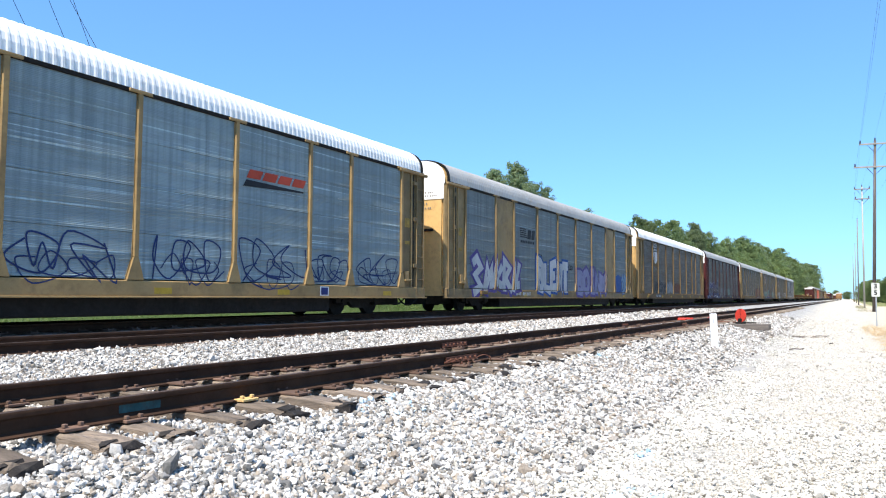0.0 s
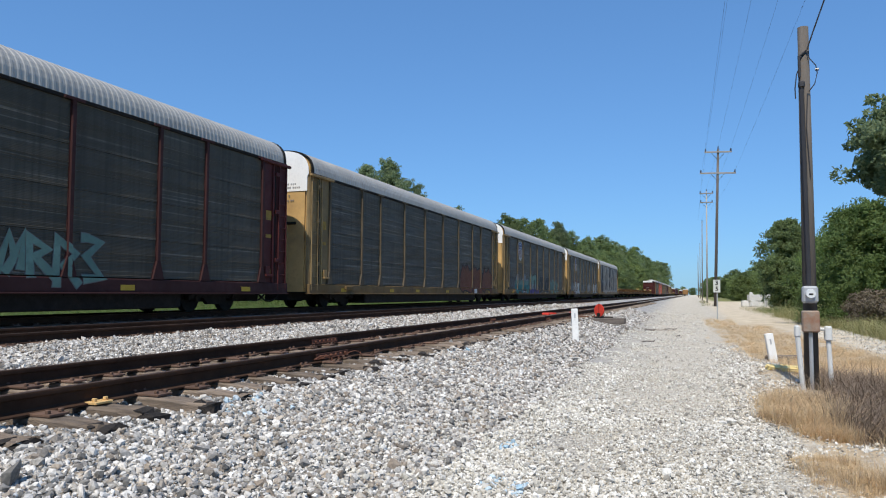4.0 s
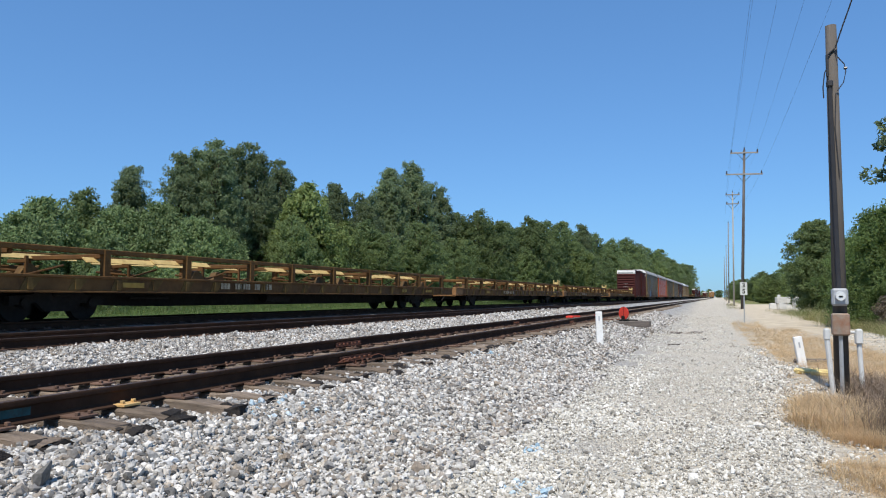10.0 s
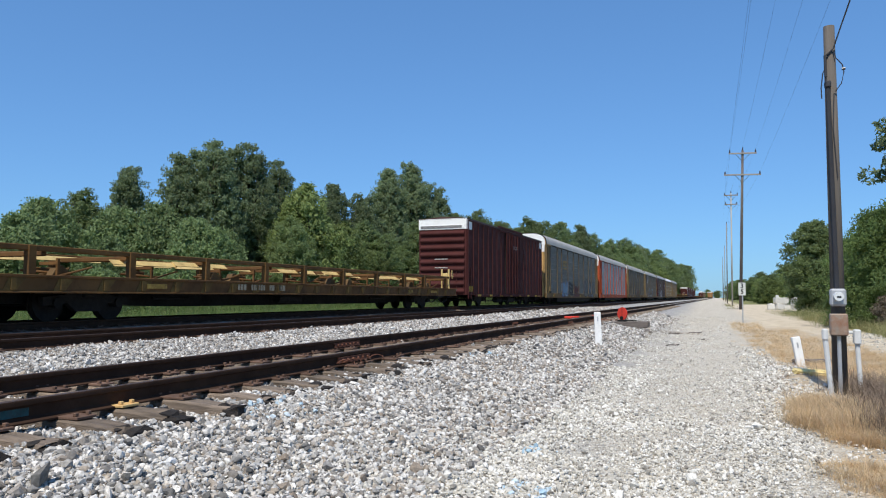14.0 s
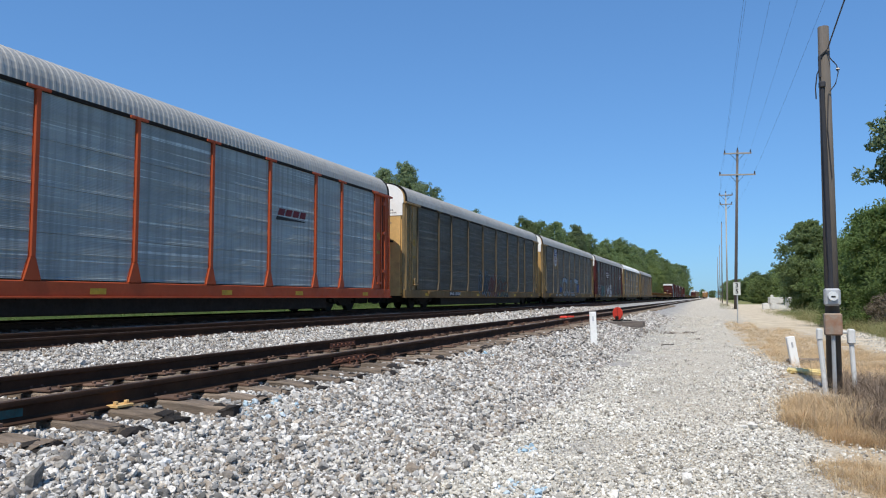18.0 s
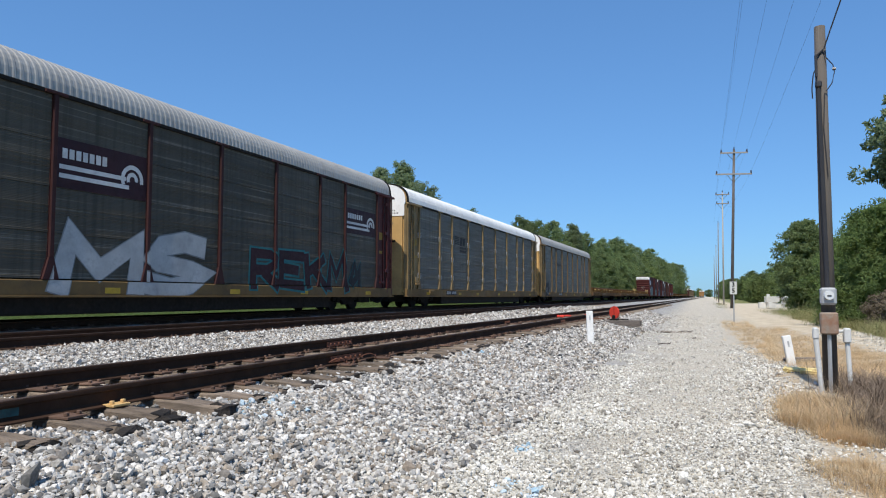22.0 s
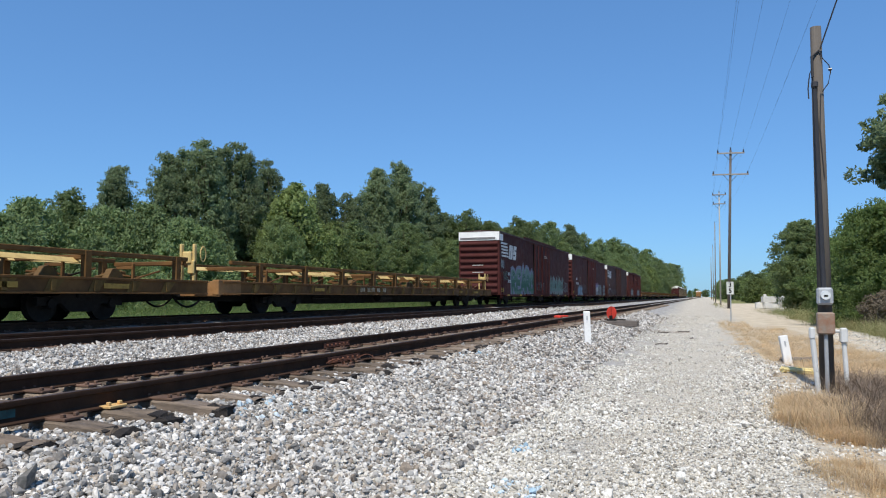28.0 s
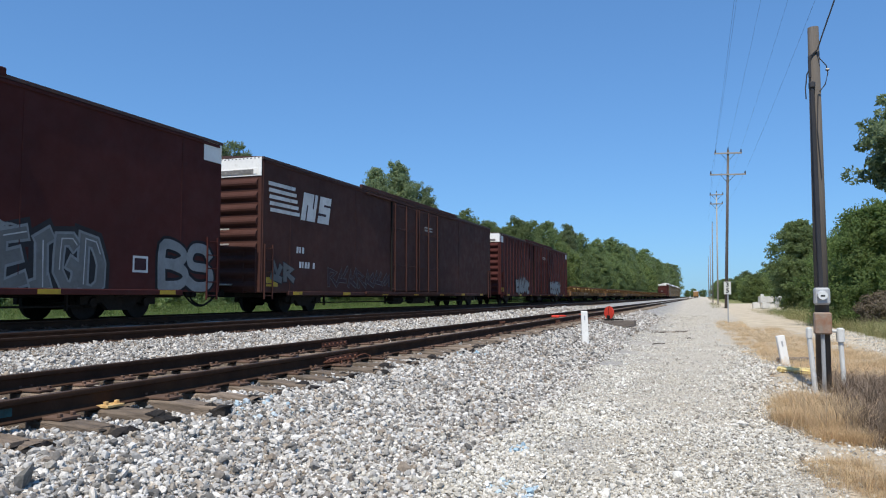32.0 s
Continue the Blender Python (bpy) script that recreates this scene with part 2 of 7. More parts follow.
# ---------------------------------------------------------------- letters
def lettering(text, size, bold=0.0):
    """Flat letters in the plane of x and z, facing -y, centred, as a mesh."""
    c = bpy.data.curves.new("lettering", "FONT")
    c.body, c.size, c.offset, c.align_x, c.align_y = text, size, bold, "CENTER", "CENTER"
    ob = bpy.data.objects.new("lettering", c)
    scene.collection.objects.link(ob)
    bpy.context.view_layer.update()
    me = bpy.data.meshes.new_from_object(ob.evaluated_get(bpy.context.evaluated_depsgraph_get()))
    bpy.data.objects.remove(ob)
    me.transform(Matrix.Rotation(radians(90), 4, "X"))
    me.materials.clear()
    return me


LETTERS = {ch: lettering(ch, 0.34, 0.008) for ch in "35"}


# ---------------------------------------------------------------- mesh building
class Geo:
    """Vertices and faces of one part."""

    def __init__(self):
        self.v, self.f = [], []

    def add(self, v, f):
        n = len(self.v)
        self.v += [tuple(p) for p in v]
        self.f += [tuple(n + i for i in q) for q in f]
        return self

    def box(self, x0, x1, y0, y1, z0, z1, c=0.01):
        """A box with chamfered edges."""
        c = min(c, (x1 - x0) / 3, (y1 - y0) / 3, (z1 - z0) / 3)
        X, Y, Z = (x0, x1), (y0, y1), (z0, z1)
        idx, v = {}, []
        for i in (0, 1):
            for j in (0, 1):
                for k in (0, 1):
                    p = (X[i], Y[j], Z[k])
                    d = ((1 - 2 * i) * c, (1 - 2 * j) * c, (1 - 2 * k) * c)
                    for a in range(3):
                        idx[i, j, k, a] = len(v)
                        v.append(tuple(p[b] + (d[b] if b != a else 0) for b in range(3)))
        f = []
        for a in range(3):
            b, g = (a + 1) % 3, (a + 2) % 3
            for s in (0, 1):
                q = []
                for u, w in ((0, 0), (1, 0), (1, 1), (0, 1)):
                    k = [0, 0, 0]
                    k[a], k[b], k[g] = s, u, w
                    q.append(idx[(*k, a)])
                f.append(q if s else q[::-1])
            for u in (0, 1):
                for w in (0, 1):
                    k0, k1 = [0, 0, 0], [0, 0, 0]
                    k0[a], k1[a] = 0, 1
                    k0[b] = k1[b] = u
                    k0[g] = k1[g] = w
                    q = [idx[(*k0, b)], idx[(*k1, b)], idx[(*k1, g)], idx[(*k0, g)]]
                    f.append(q if u == w else q[::-1])
        for i in (0, 1):
            for j in (0, 1):
                for k in (0, 1):
                    q = [idx[i, j, k, a] for a in range(3)]
                    f.append(q if (i + j + k) % 2 else q[::-1])
        return self.add(v, f)

    def prism(self, ring, a, b, axis="y"):
        """A closed ring of (u, w) drawn out from a to b along an axis: y takes (x, z), x takes (y, z), z takes (x, y)."""
        put = {"y": lambda u, w, s: (u, s, w), "x": lambda u, w, s: (s, u, w), "z": lambda u, w, s: (u, w, s)}[axis]
        n = len(ring)
        v = [put(u, w, a) for u, w in ring] + [put(u, w, b) for u, w in ring]
        f = [(i, (i + 1) % n, n + (i + 1) % n, n + i) for i in range(n)]
        f += [tuple(range(n))[::-1], tuple(range(n, 2 * n))]
        return self.add(v, f)

    def rod(self, p, q, r, n=8, r2=None):
        """A round bar from p to q."""
        p, q = Vector(p), Vector(q)
        d = (q - p).normalized()
        s = d.orthogonal().normalized()
        u = d.cross(s)
        r2 = r if r2 is None else r2
        v = [p + (s * math.cos(6.2832 * i / n) + u * math.sin(6.2832 * i / n)) * r for i in range(n)]
        v += [q + (s * math.cos(6.2832 * i / n) + u * math.sin(6.2832 * i / n)) * r2 for i in range(n)]
        f = [(i, (i + 1) % n, n + (i + 1) % n, n + i) for i in range(n)]
        return self.add(v, f + [tuple(range(n))[::-1], tuple(range(n, 2 * n))])

    def tube(self, pts, r, n=6):
        """A round bar that follows points."""
        pts = [Vector(p) for p in pts]
        v = []
        for i, p in enumerate(pts):
            d = (pts[min(i + 1, len(pts) - 1)] - pts[max(i - 1, 0)]).normalized()
            s = d.cross(Vector((0.31, 0.12, 0.94))).normalized()
            u = d.cross(s)
            v += [p + (s * math.cos(6.2832 * k / n) + u * math.sin(6.2832 * k / n)) * r for k in range(n)]
        f = [(i * n + k, i * n + (k + 1) % n, (i + 1) * n + (k + 1) % n, (i + 1) * n + k) for i in range(len(pts) - 1) for k in range(n)]
        return self.add(v, f + [tuple(range(n))[::-1], tuple(range(len(v) - n, len(v)))])

    def mesh(self, name, mats, smooth=False):
        me = bpy.data.meshes.new(name)
        me.from_pydata(self.v, [], self.f)
        for m in mats if isinstance(mats, (list, tuple)) else [mats]:
            me.materials.append(m)
        bm = bmesh.new()
        bm.from_mesh(me)
        bmesh.ops.recalc_face_normals(bm, faces=bm.faces)
        bm.to_mesh(me)
        bm.free()
        if smooth:
            me.shade_smooth()
        return me


def part(name, geo, material, parent=None, label="", at=None, smooth=False):
    """One mesh object, under a thing or a part. geo: a Geo, or a mesh that alike parts share."""
    me = geo if isinstance(geo, bpy.types.Mesh) else geo.mesh(name, material, smooth)
    ob = new(name, me)
    if parent:
        ob.parent = parent
    if at is not None:
        ob.matrix_basis = at if isinstance(at, Matrix) else Matrix.Translation(at)
    if label:
        tagged(ob, label)
    return ob


STORE = {}


def shared(key, build):
    """The mesh kept under key, built the first time."""
    if key not in STORE:
        STORE[key] = build()
    return STORE[key]


def big_mesh(name, v, f, material):
    """A mesh of triangles from two arrays."""
    me = bpy.data.meshes.new(name)
    me.vertices.add(len(v))
    me.vertices.foreach_set("co", np.asarray(v, np.float32).ravel())
    k = f.shape[1]
    me.loops.add(f.size)
    me.loops.foreach_set("vertex_index", np.asarray(f, np.int32).ravel())
    me.polygons.add(len(f))
    me.polygons.foreach_set("loop_start", np.arange(0, f.size, k, dtype=np.int32))
    me.update(calc_edges=True)
    me.shade_flat()
    me.materials.append(material)
    return me


# ---------------------------------------------------------------- ground
PROFILE = [(-3000, 0.3), (-60, 0.42), (-24, 0.48), (-19.5, 0.45), (-17.6, 0.60), (-16.6, 0.74), (-13.4, 0.74), (-12.6, 0.66), (-9.5, 0.655), (-8.7, 0.58),
           (-7.6, 0.49), (-7.0, 0.485), (-4.15, 0.485), (-3.8, 0.45), (-2.2, 0.03), (-1.6, 0.0), (3000, 0.0)]


def ground_z(x, y):
    z = np.interp(x, [p[0] for p in PROFILE], [p[1] for p in PROFILE])
    near = (np.abs(x) < 40) & (np.abs(y) < 120)
    return z + np.where(near, 0.018 * np.sin(1.7 * x + 0.9 * y) * np.sin(1.1 * y - 0.7 * x) + 0.012 * np.sin(4.1 * x) * np.sin(3.3 * y), 0)


def ground_material():
    m = bpy.data.materials.new("ground")
    m.use_nodes = True
    N, L = m.node_tree.nodes, m.node_tree.links
    g = N.new("ShaderNodeNewGeometry")
    sep = N.new("ShaderNodeSeparateXYZ")
    L.new(g.outputs["Position"], sep.inputs[0])

    def tex(scale, detail=6, kind="ShaderNodeTexNoise"):
        t = N.new(kind)
        t.inputs["Scale"].default_value = scale
        if kind == "ShaderNodeTexNoise":
            t.inputs["Detail"].default_value, t.inputs["Roughness"].default_value = detail, 0.62
        L.new(g.outputs["Position"], t.inputs["Vector"])
        return t

    def calc(op, a, b=None, clamp=False):
        x = N.new("ShaderNodeMath")
        x.operation, x.use_clamp = op, clamp
        for s, v in zip(x.inputs, (a, b)):
            if v is None:
                continue
            if isinstance(v, (int, float)):
                s.default_value = v
            else:
                L.new(v, s)
        return x.outputs[0]

    def step(v, lo, hi, a=0.0, b=1.0):
        x = N.new("ShaderNodeMapRange")
        x.interpolation_type = "SMOOTHSTEP"
        for k, val in zip((1, 2, 3, 4), (lo, hi, a, b)):
            x.inputs[k].default_value = val
        L.new(v, x.inputs[0])
        return x.outputs[0]

    def mix(a, b, fac):
        x = N.new("ShaderNodeMix")
        x.data_type = "RGBA"
        for sock, v in ((x.inputs[6], a), (x.inputs[7], b)):
            if isinstance(v, tuple):
                sock.default_value = (*v, 1)
            else:
                L.new(v, sock)
        L.new(fac, x.inputs[0])
        return x.outputs[2]

    wob = calc("MULTIPLY", calc("SUBTRACT", tex(0.45).outputs["Fac"], 0.5), 3.0)
    wob2 = calc("MULTIPLY", calc("SUBTRACT", tex(0.08).outputs["Fac"], 0.5), 10.0)
    x = calc("ADD", sep.outputs[0], wob)
    y = calc("ADD", sep.outputs[1], wob2)
    cell = tex(22, kind="ShaderNodeTexVoronoi")
    fine = tex(60)
    stone = mix((0.19, 0.185, 0.175), (0.50, 0.48, 0.45), calc("MULTIPLY", cell.outputs["Color"], 1.0))
    sand = mix((0.40, 0.35, 0.275), (0.58, 0.525, 0.43), step(tex(9).outputs["Fac"], 0.35, 0.65))
    sand = mix(sand, (0.72, 0.67, 0.58), step(tex(45, 3).outputs["Fac"], 0.52, 0.62))
    sand = mix(sand, (0.20, 0.175, 0.14), step(tex(31, 3).outputs["Fac"], 0.57, 0.66, 0, 0.8))
    road = mix((0.50, 0.41, 0.29), (0.66, 0.57, 0.43), step(tex(1.3).outputs["Fac"], 0.35, 0.65))
    road = mix(road, (0.42, 0.39, 0.35), step(tex(7).outputs["Fac"], 0.55, 0.7, 0, 0.6))
    sand = mix(sand, (0.34, 0.29, 0.215), step(tex(0.5).outputs["Fac"], 0.56, 0.75, 0, 0.6))
    dry = mix((0.40, 0.305, 0.20), (0.60, 0.49, 0.345), step(fine.outputs["Fac"], 0.35, 0.65))
    dry = mix(dry, sand, step(tex(1.6).outputs["Fac"], 0.50, 0.62, 0, 0.8))
    green = mix((0.045, 0.075, 0.02), (0.11, 0.155, 0.05), step(tex(2.2).outputs["Fac"], 0.35, 0.65))
    verge = mix((0.10, 0.14, 0.04), (0.30, 0.27, 0.12), step(tex(1.1).outputs["Fac"], 0.4, 0.6))
    c = mix(green, stone, step(x, -19.4, -18.0))
    c = mix(c, sand, step(calc("ADD", x, calc("MULTIPLY", sep.outputs[1], 0.02)), -2.6, -0.4))
    # strip of dry grass between the path and the dirt road, ending where the road turns in
    xs = calc("ADD", sep.outputs[0], calc("MULTIPLY", wob, 0.35))
    c = mix(c, road, calc("MULTIPLY", step(xs, 1.2, 2.6), step(y, 16, 24)))
    strip = calc("MULTIPLY", step(xs, 0.75, 1.25), step(calc("ADD", xs, calc("MULTIPLY", y, 0.06)), 5.9, 5.4))
    strip = calc("MULTIPLY", strip, step(y, 43, 37))
    c = mix(c, dry, strip)
    c = mix(c, verge, calc("MULTIPLY", step(xs, 5.7, 6.5), step(calc("SUBTRACT", y, calc("MULTIPLY", x, 3.0)), 62, 55)))
    c = mix(c, verge, step(calc("SUBTRACT", x, calc("MULTIPLY", y, 0.01)), 9.0, 11.0))
    c = mix(c, verge, calc("MULTIPLY", step(y, 150, 180), step(x, 2.5, 5.0)))
    bsdf = N["Principled BSDF"]
    L.new(c, bsdf.inputs["Base Color"])
    bsdf.inputs["Roughness"].default_value = 0.95
    bsdf.inputs["Specular IOR Level"].default_value = 0.15
    b = N.new("ShaderNodeBump")
    b.inputs["Distance"].default_value = 0.03
    L.new(cell.outputs["Distance"], b.inputs["Height"])
    b2 = N.new("ShaderNodeBump")
    b2.inputs["Distance"].default_value = 0.012
    L.new(fine.outputs["Fac"], b2.inputs["Height"])
    L.new(b.outputs[0], b2.inputs["Normal"])
    L.new(b2.outputs[0], bsdf.inputs["Normal"])
    return m


def build_ground():
    xs = np.unique(np.concatenate([[p[0] for p in PROFILE], np.linspace(-24, 14, 96), [-1500, -600, -250, -120, -80, -40, 20, 30, 60, 120, 300, 800, 1600]]))
    ys = np.unique(np.concatenate([np.linspace(-12, 60, 150), np.linspace(60, 400, 60), [-3000, -1000, -300, -100, -40, -20, 700, 1200, 2000, 3000]]))
    X, Y = np.meshgrid(xs, ys)
    v = np.stack([X.ravel(), Y.ravel(), ground_z(X, Y).ravel()], 1)
    n, k = len(xs), len(ys)
    i = (np.arange(k - 1)[:, None] * n + np.arange(n - 1)).ravel()
    f = np.stack([i, i + 1, i + n + 1, i + n], 1)
    ob = new("ground", big_mesh("ground", v, f, ground_material()))
    ob.data.shade_smooth()
    tagged(ob, "pale gravel path, grey ballast beds and grass verges under the tracks", "ground", kind="structure")


build_ground()


# ---------------------------------------------------------------- tracks
RAIL = [(0, 0), (0.034, -0.002), (0.036, -0.012), (0.036, -0.035), (0.010, -0.052), (0.008, -0.125), (0.028, -0.145), (0.070, -0.155), (0.070, -0.168)]
RAIL = RAIL + [(-x, z) for x, z in RAIL[:0:-1]]


def track(name, x, z, label, y0, y1, ties, first, pitch):
    root = tagged(new(name), label, "railway track", kind="structure")
    root.location = (x, 0, z)
    for s in (1, -1):
        rail = part("rail", Geo().prism([(s * GAUGE + a, b) for a, b in RAIL], y0, y1), M["rail_side"], root)
        part("running_surface", Geo().box(s * GAUGE - 0.030, s * GAUGE + 0.030, y0, y1, -0.004, 0.0025, 0.001), M["rail_head"], rail)
    rng = random.Random(5)
    shapes, ends = [], []
    for k in range(6):
        g = Geo()
        cut = [-1.38, -1.1, -0.8, -0.4, 0, 0.4, 0.8, 1.05, 1.22, 1.38]
        ring = [(-0.115, -0.18), (-0.115, -0.015), (-0.09, 0), (-0.03, 0), (0.02, -0.004), (0.09, 0), (0.115, -0.015), (0.115, -0.18)]
        v = []
        for c in cut:
            worn = max(0, abs(c) - 0.95) * 0.09
            v += [(c + rng.uniform(-.04, .04), a * rng.uniform(0.86, 1.08), b - (worn * rng.uniform(0.2, 1.4) + rng.uniform(0, 0.012) if b > -.1 else 0)) for a, b in ring]
        n = len(ring)
        f = [(i * n + j, i * n + (j + 1) % n, (i + 1) * n + (j + 1) % n, (i + 1) * n + j) for i in range(len(cut) - 1) for j in range(n)]
        g.add(v, f + [tuple(range(n))[::-1], tuple(range(len(v) - n, len(v)))])
        shapes.append(g.mesh("tie", M["tie"]))
        g = Geo().box(1.33, 1.33 + rng.uniform(.08, .16), -0.115, 0.10, -0.17, -0.03, 0.03)
        g.box(1.27, 1.27 + rng.uniform(.07, .13), rng.uniform(-0.12, -0.06), rng.uniform(0.0, 0.10), -0.10, -0.012, 0.02)
        g.v = [(a + rng.uniform(-.035, .035), b + rng.uniform(-.025, .025), c + rng.uniform(-.03, .008)) for a, b, c in g.v]
        ends.append(g.mesh("rotten_end", M["rotten"]))
    plate = Geo().box(-0.17, 0.17, -0.095, 0.095, 0, 0.022, 0.004)
    for sx in (-0.12, 0.12):
        for sy in (-0.06, 0.06):
            plate.box(sx - 0.016, sx + 0.016, sy - 0.016, sy + 0.016, 0.022, 0.05, 0.004)
    plate_me = plate.mesh("tie_plate", M["tie_plate"])
    new_me = plate.mesh("tie_plate", M["new_plate"])
    for i in range(ties):
        y = first + i * pitch + rng.uniform(-.03, .03)
        tie = part("tie", shapes[rng.randrange(6)], None, root, at=pose(rng.uniform(-.08, .14), y, -0.168 + rng.uniform(-.015, .004), 0, 0, rng.uniform(-1.6, 1.6)))
        if name == "near_track" and i < 80:
            part("rotten_end", ends[rng.randrange(6)], None, tie, "black rotten tie end")
        if i < 95:
            for s in (1, -1):
                fresh = name == "near_track" and s > 0 and i == NEW_PLATE
                part("tie_plate", new_me if fresh else plate_me, None, tie, "new orange-yellow tie plate" if fresh else "", at=(s * GAUGE, 0, 0.001))
    return root


NEW_PLATE = 25
near = track("near_track", SIDE_X, SIDE_Z, "rusty siding track on weathered wooden ties in pale ballast", -30, 720, 170, -9.18, 0.56)
middle = track("middle_track", MID_X, MID_Z, "dark empty main line track beside the moving train", -40, 1300, 130, 5.0, 0.56)
far = track("main_track", MAIN_X, MAIN_Z, "main line track in shadow under the moving train", -760, 1320, 90, 7.0, 0.56)


def joint(x, y, length=0.92):
    """Two bolted bars where two rails meet."""
    for s in (1, -1):
        b = part("joint_bar", Geo().prism([(x + s * (0.012 + a), c) for a, c in ((0, -0.05), (0.028, -0.055), (0.022, -0.09), (0.03, -0.13), (0, -0.135))], y - length / 2, y + length / 2), M["rusty"], near)
        for k in range(6):
            yy = y - length / 2 + 0.1 + k * (length - 0.2) / 5
            part("bolt", Geo().rod((x + s * 0.03, yy, -0.09), (x + s * 0.065, yy, -0.09), 0.018, 6), M["rusty"], b)


part("paint_patch", Geo().box(GAUGE + 0.0115, GAUGE + 0.0135, 3.58, 3.95, -0.118, -0.058, 0.0005), surf("teal_paint", (0.03, 0.085, 0.09), 0.8, 0, (9, 0.3), (14, (0.048, 0.028, 0.019), 0.5)), near, "teal paint patch on the rail")
joint(GAUGE, 9.0)
joint(-GAUGE, 11.6)
for k, (y, bow) in enumerate(((8.45, 0.10), (8.62, 0.16), (9.35, 0.12))):
    part("bond_wire", Geo().tube([(GAUGE + 0.05 + bow * math.sin(math.pi * j / 8), y + 0.5 * j / 8, -0.12 + 0.05 * math.sin(math.pi * j / 4)) for j in range(9)], 0.007, 5), M["rusty"], near, "thin rusty bond wire")
joint(GAUGE, 24.6, 0.7)
joint(-GAUGE, 23.0, 0.7)


# ---------------------------------------------------------------- trees
LEAF = {
    "dark": islands("leaf_dark", [(0.168, 0.218, 0.114), (0.220, 0.277, 0.145), (0.264, 0.326, 0.173), (0.186, 0.242, 0.126)], 0.55, 0.6),
    "mid": islands("leaf_mid", [(0.165, 0.222, 0.092), (0.220, 0.286, 0.120), (0.267, 0.336, 0.145), (0.186, 0.248, 0.102)], 0.55, 0.6),
    "light": islands("leaf_light", [(0.148, 0.196, 0.060), (0.192, 0.248, 0.082), (0.232, 0.286, 0.102), (0.162, 0.217, 0.071)], 0.55, 0.42),
    "willow": islands("leaf_willow", [(0.123, 0.178, 0.066), (0.164, 0.230, 0.090), (0.213, 0.277, 0.125), (0.139, 0.196, 0.073)], 0.55, 0.42),
    "feather": islands("leaf_feather", [(0.158, 0.235, 0.073), (0.200, 0.280, 0.092), (0.236, 0.315, 0.112), (0.173, 0.250, 0.082)], 0.55, 0.62),
}
LEAF["dead"] = islands("leaf_dead", [(0.17, 0.135, 0.10), (0.24, 0.19, 0.14), (0.20, 0.17, 0.10), (0.28, 0.23, 0.17)], 0.7, 0.3)
BARK = surf("bark", (0.10, 0.08, 0.06), 0.9, 0, (1.5, 0.3), None, (14, 0.03), 0.2, (1, 1, 0.2))


def leaves(rng, p, size, droop=0.0, out=None):
    """Leaf sprays: small kinked quads at the points p."""
    count = len(p)
    d = out if out is not None else rng.normal(size=(count, 3))
    a = rng.normal(size=(count, 3))
    a[:, 2] -= droop
    a /= np.linalg.norm(a, axis=1)[:, None]
    b = np.cross(a, rng.normal(size=(count, 3)) + d * 1.2)
    b /= np.linalg.norm(b, axis=1)[:, None]
    s = (size * rng.uniform(0.6, 1.4, count))[:, None]
    nrm = np.cross(a, b)
    v = np.stack([p - a * s, p + b * s * 0.5 + nrm * s * 0.2, p + a * s, p - b * s * 0.5 + nrm * s * 0.2], 1).reshape(-1, 3)
    i = np.arange(count)[:, None] * 4
    f = np.concatenate([i + [0, 1, 2], i + [0, 2, 3]])
    return v, f


OUTLINE = {   # half width of a crown from its foot to its tip
    "poplar": (0.55, 0.85, 1.0, 1.0, 0.92, 0.76, 0.54, 0.20),
    "round": (0.62, 0.92, 1.0, 0.98, 0.90, 0.76, 0.54, 0.12),
    "dome": (0.85, 1.0, 1.0, 0.95, 0.86, 0.72, 0.50, 0.15),
}


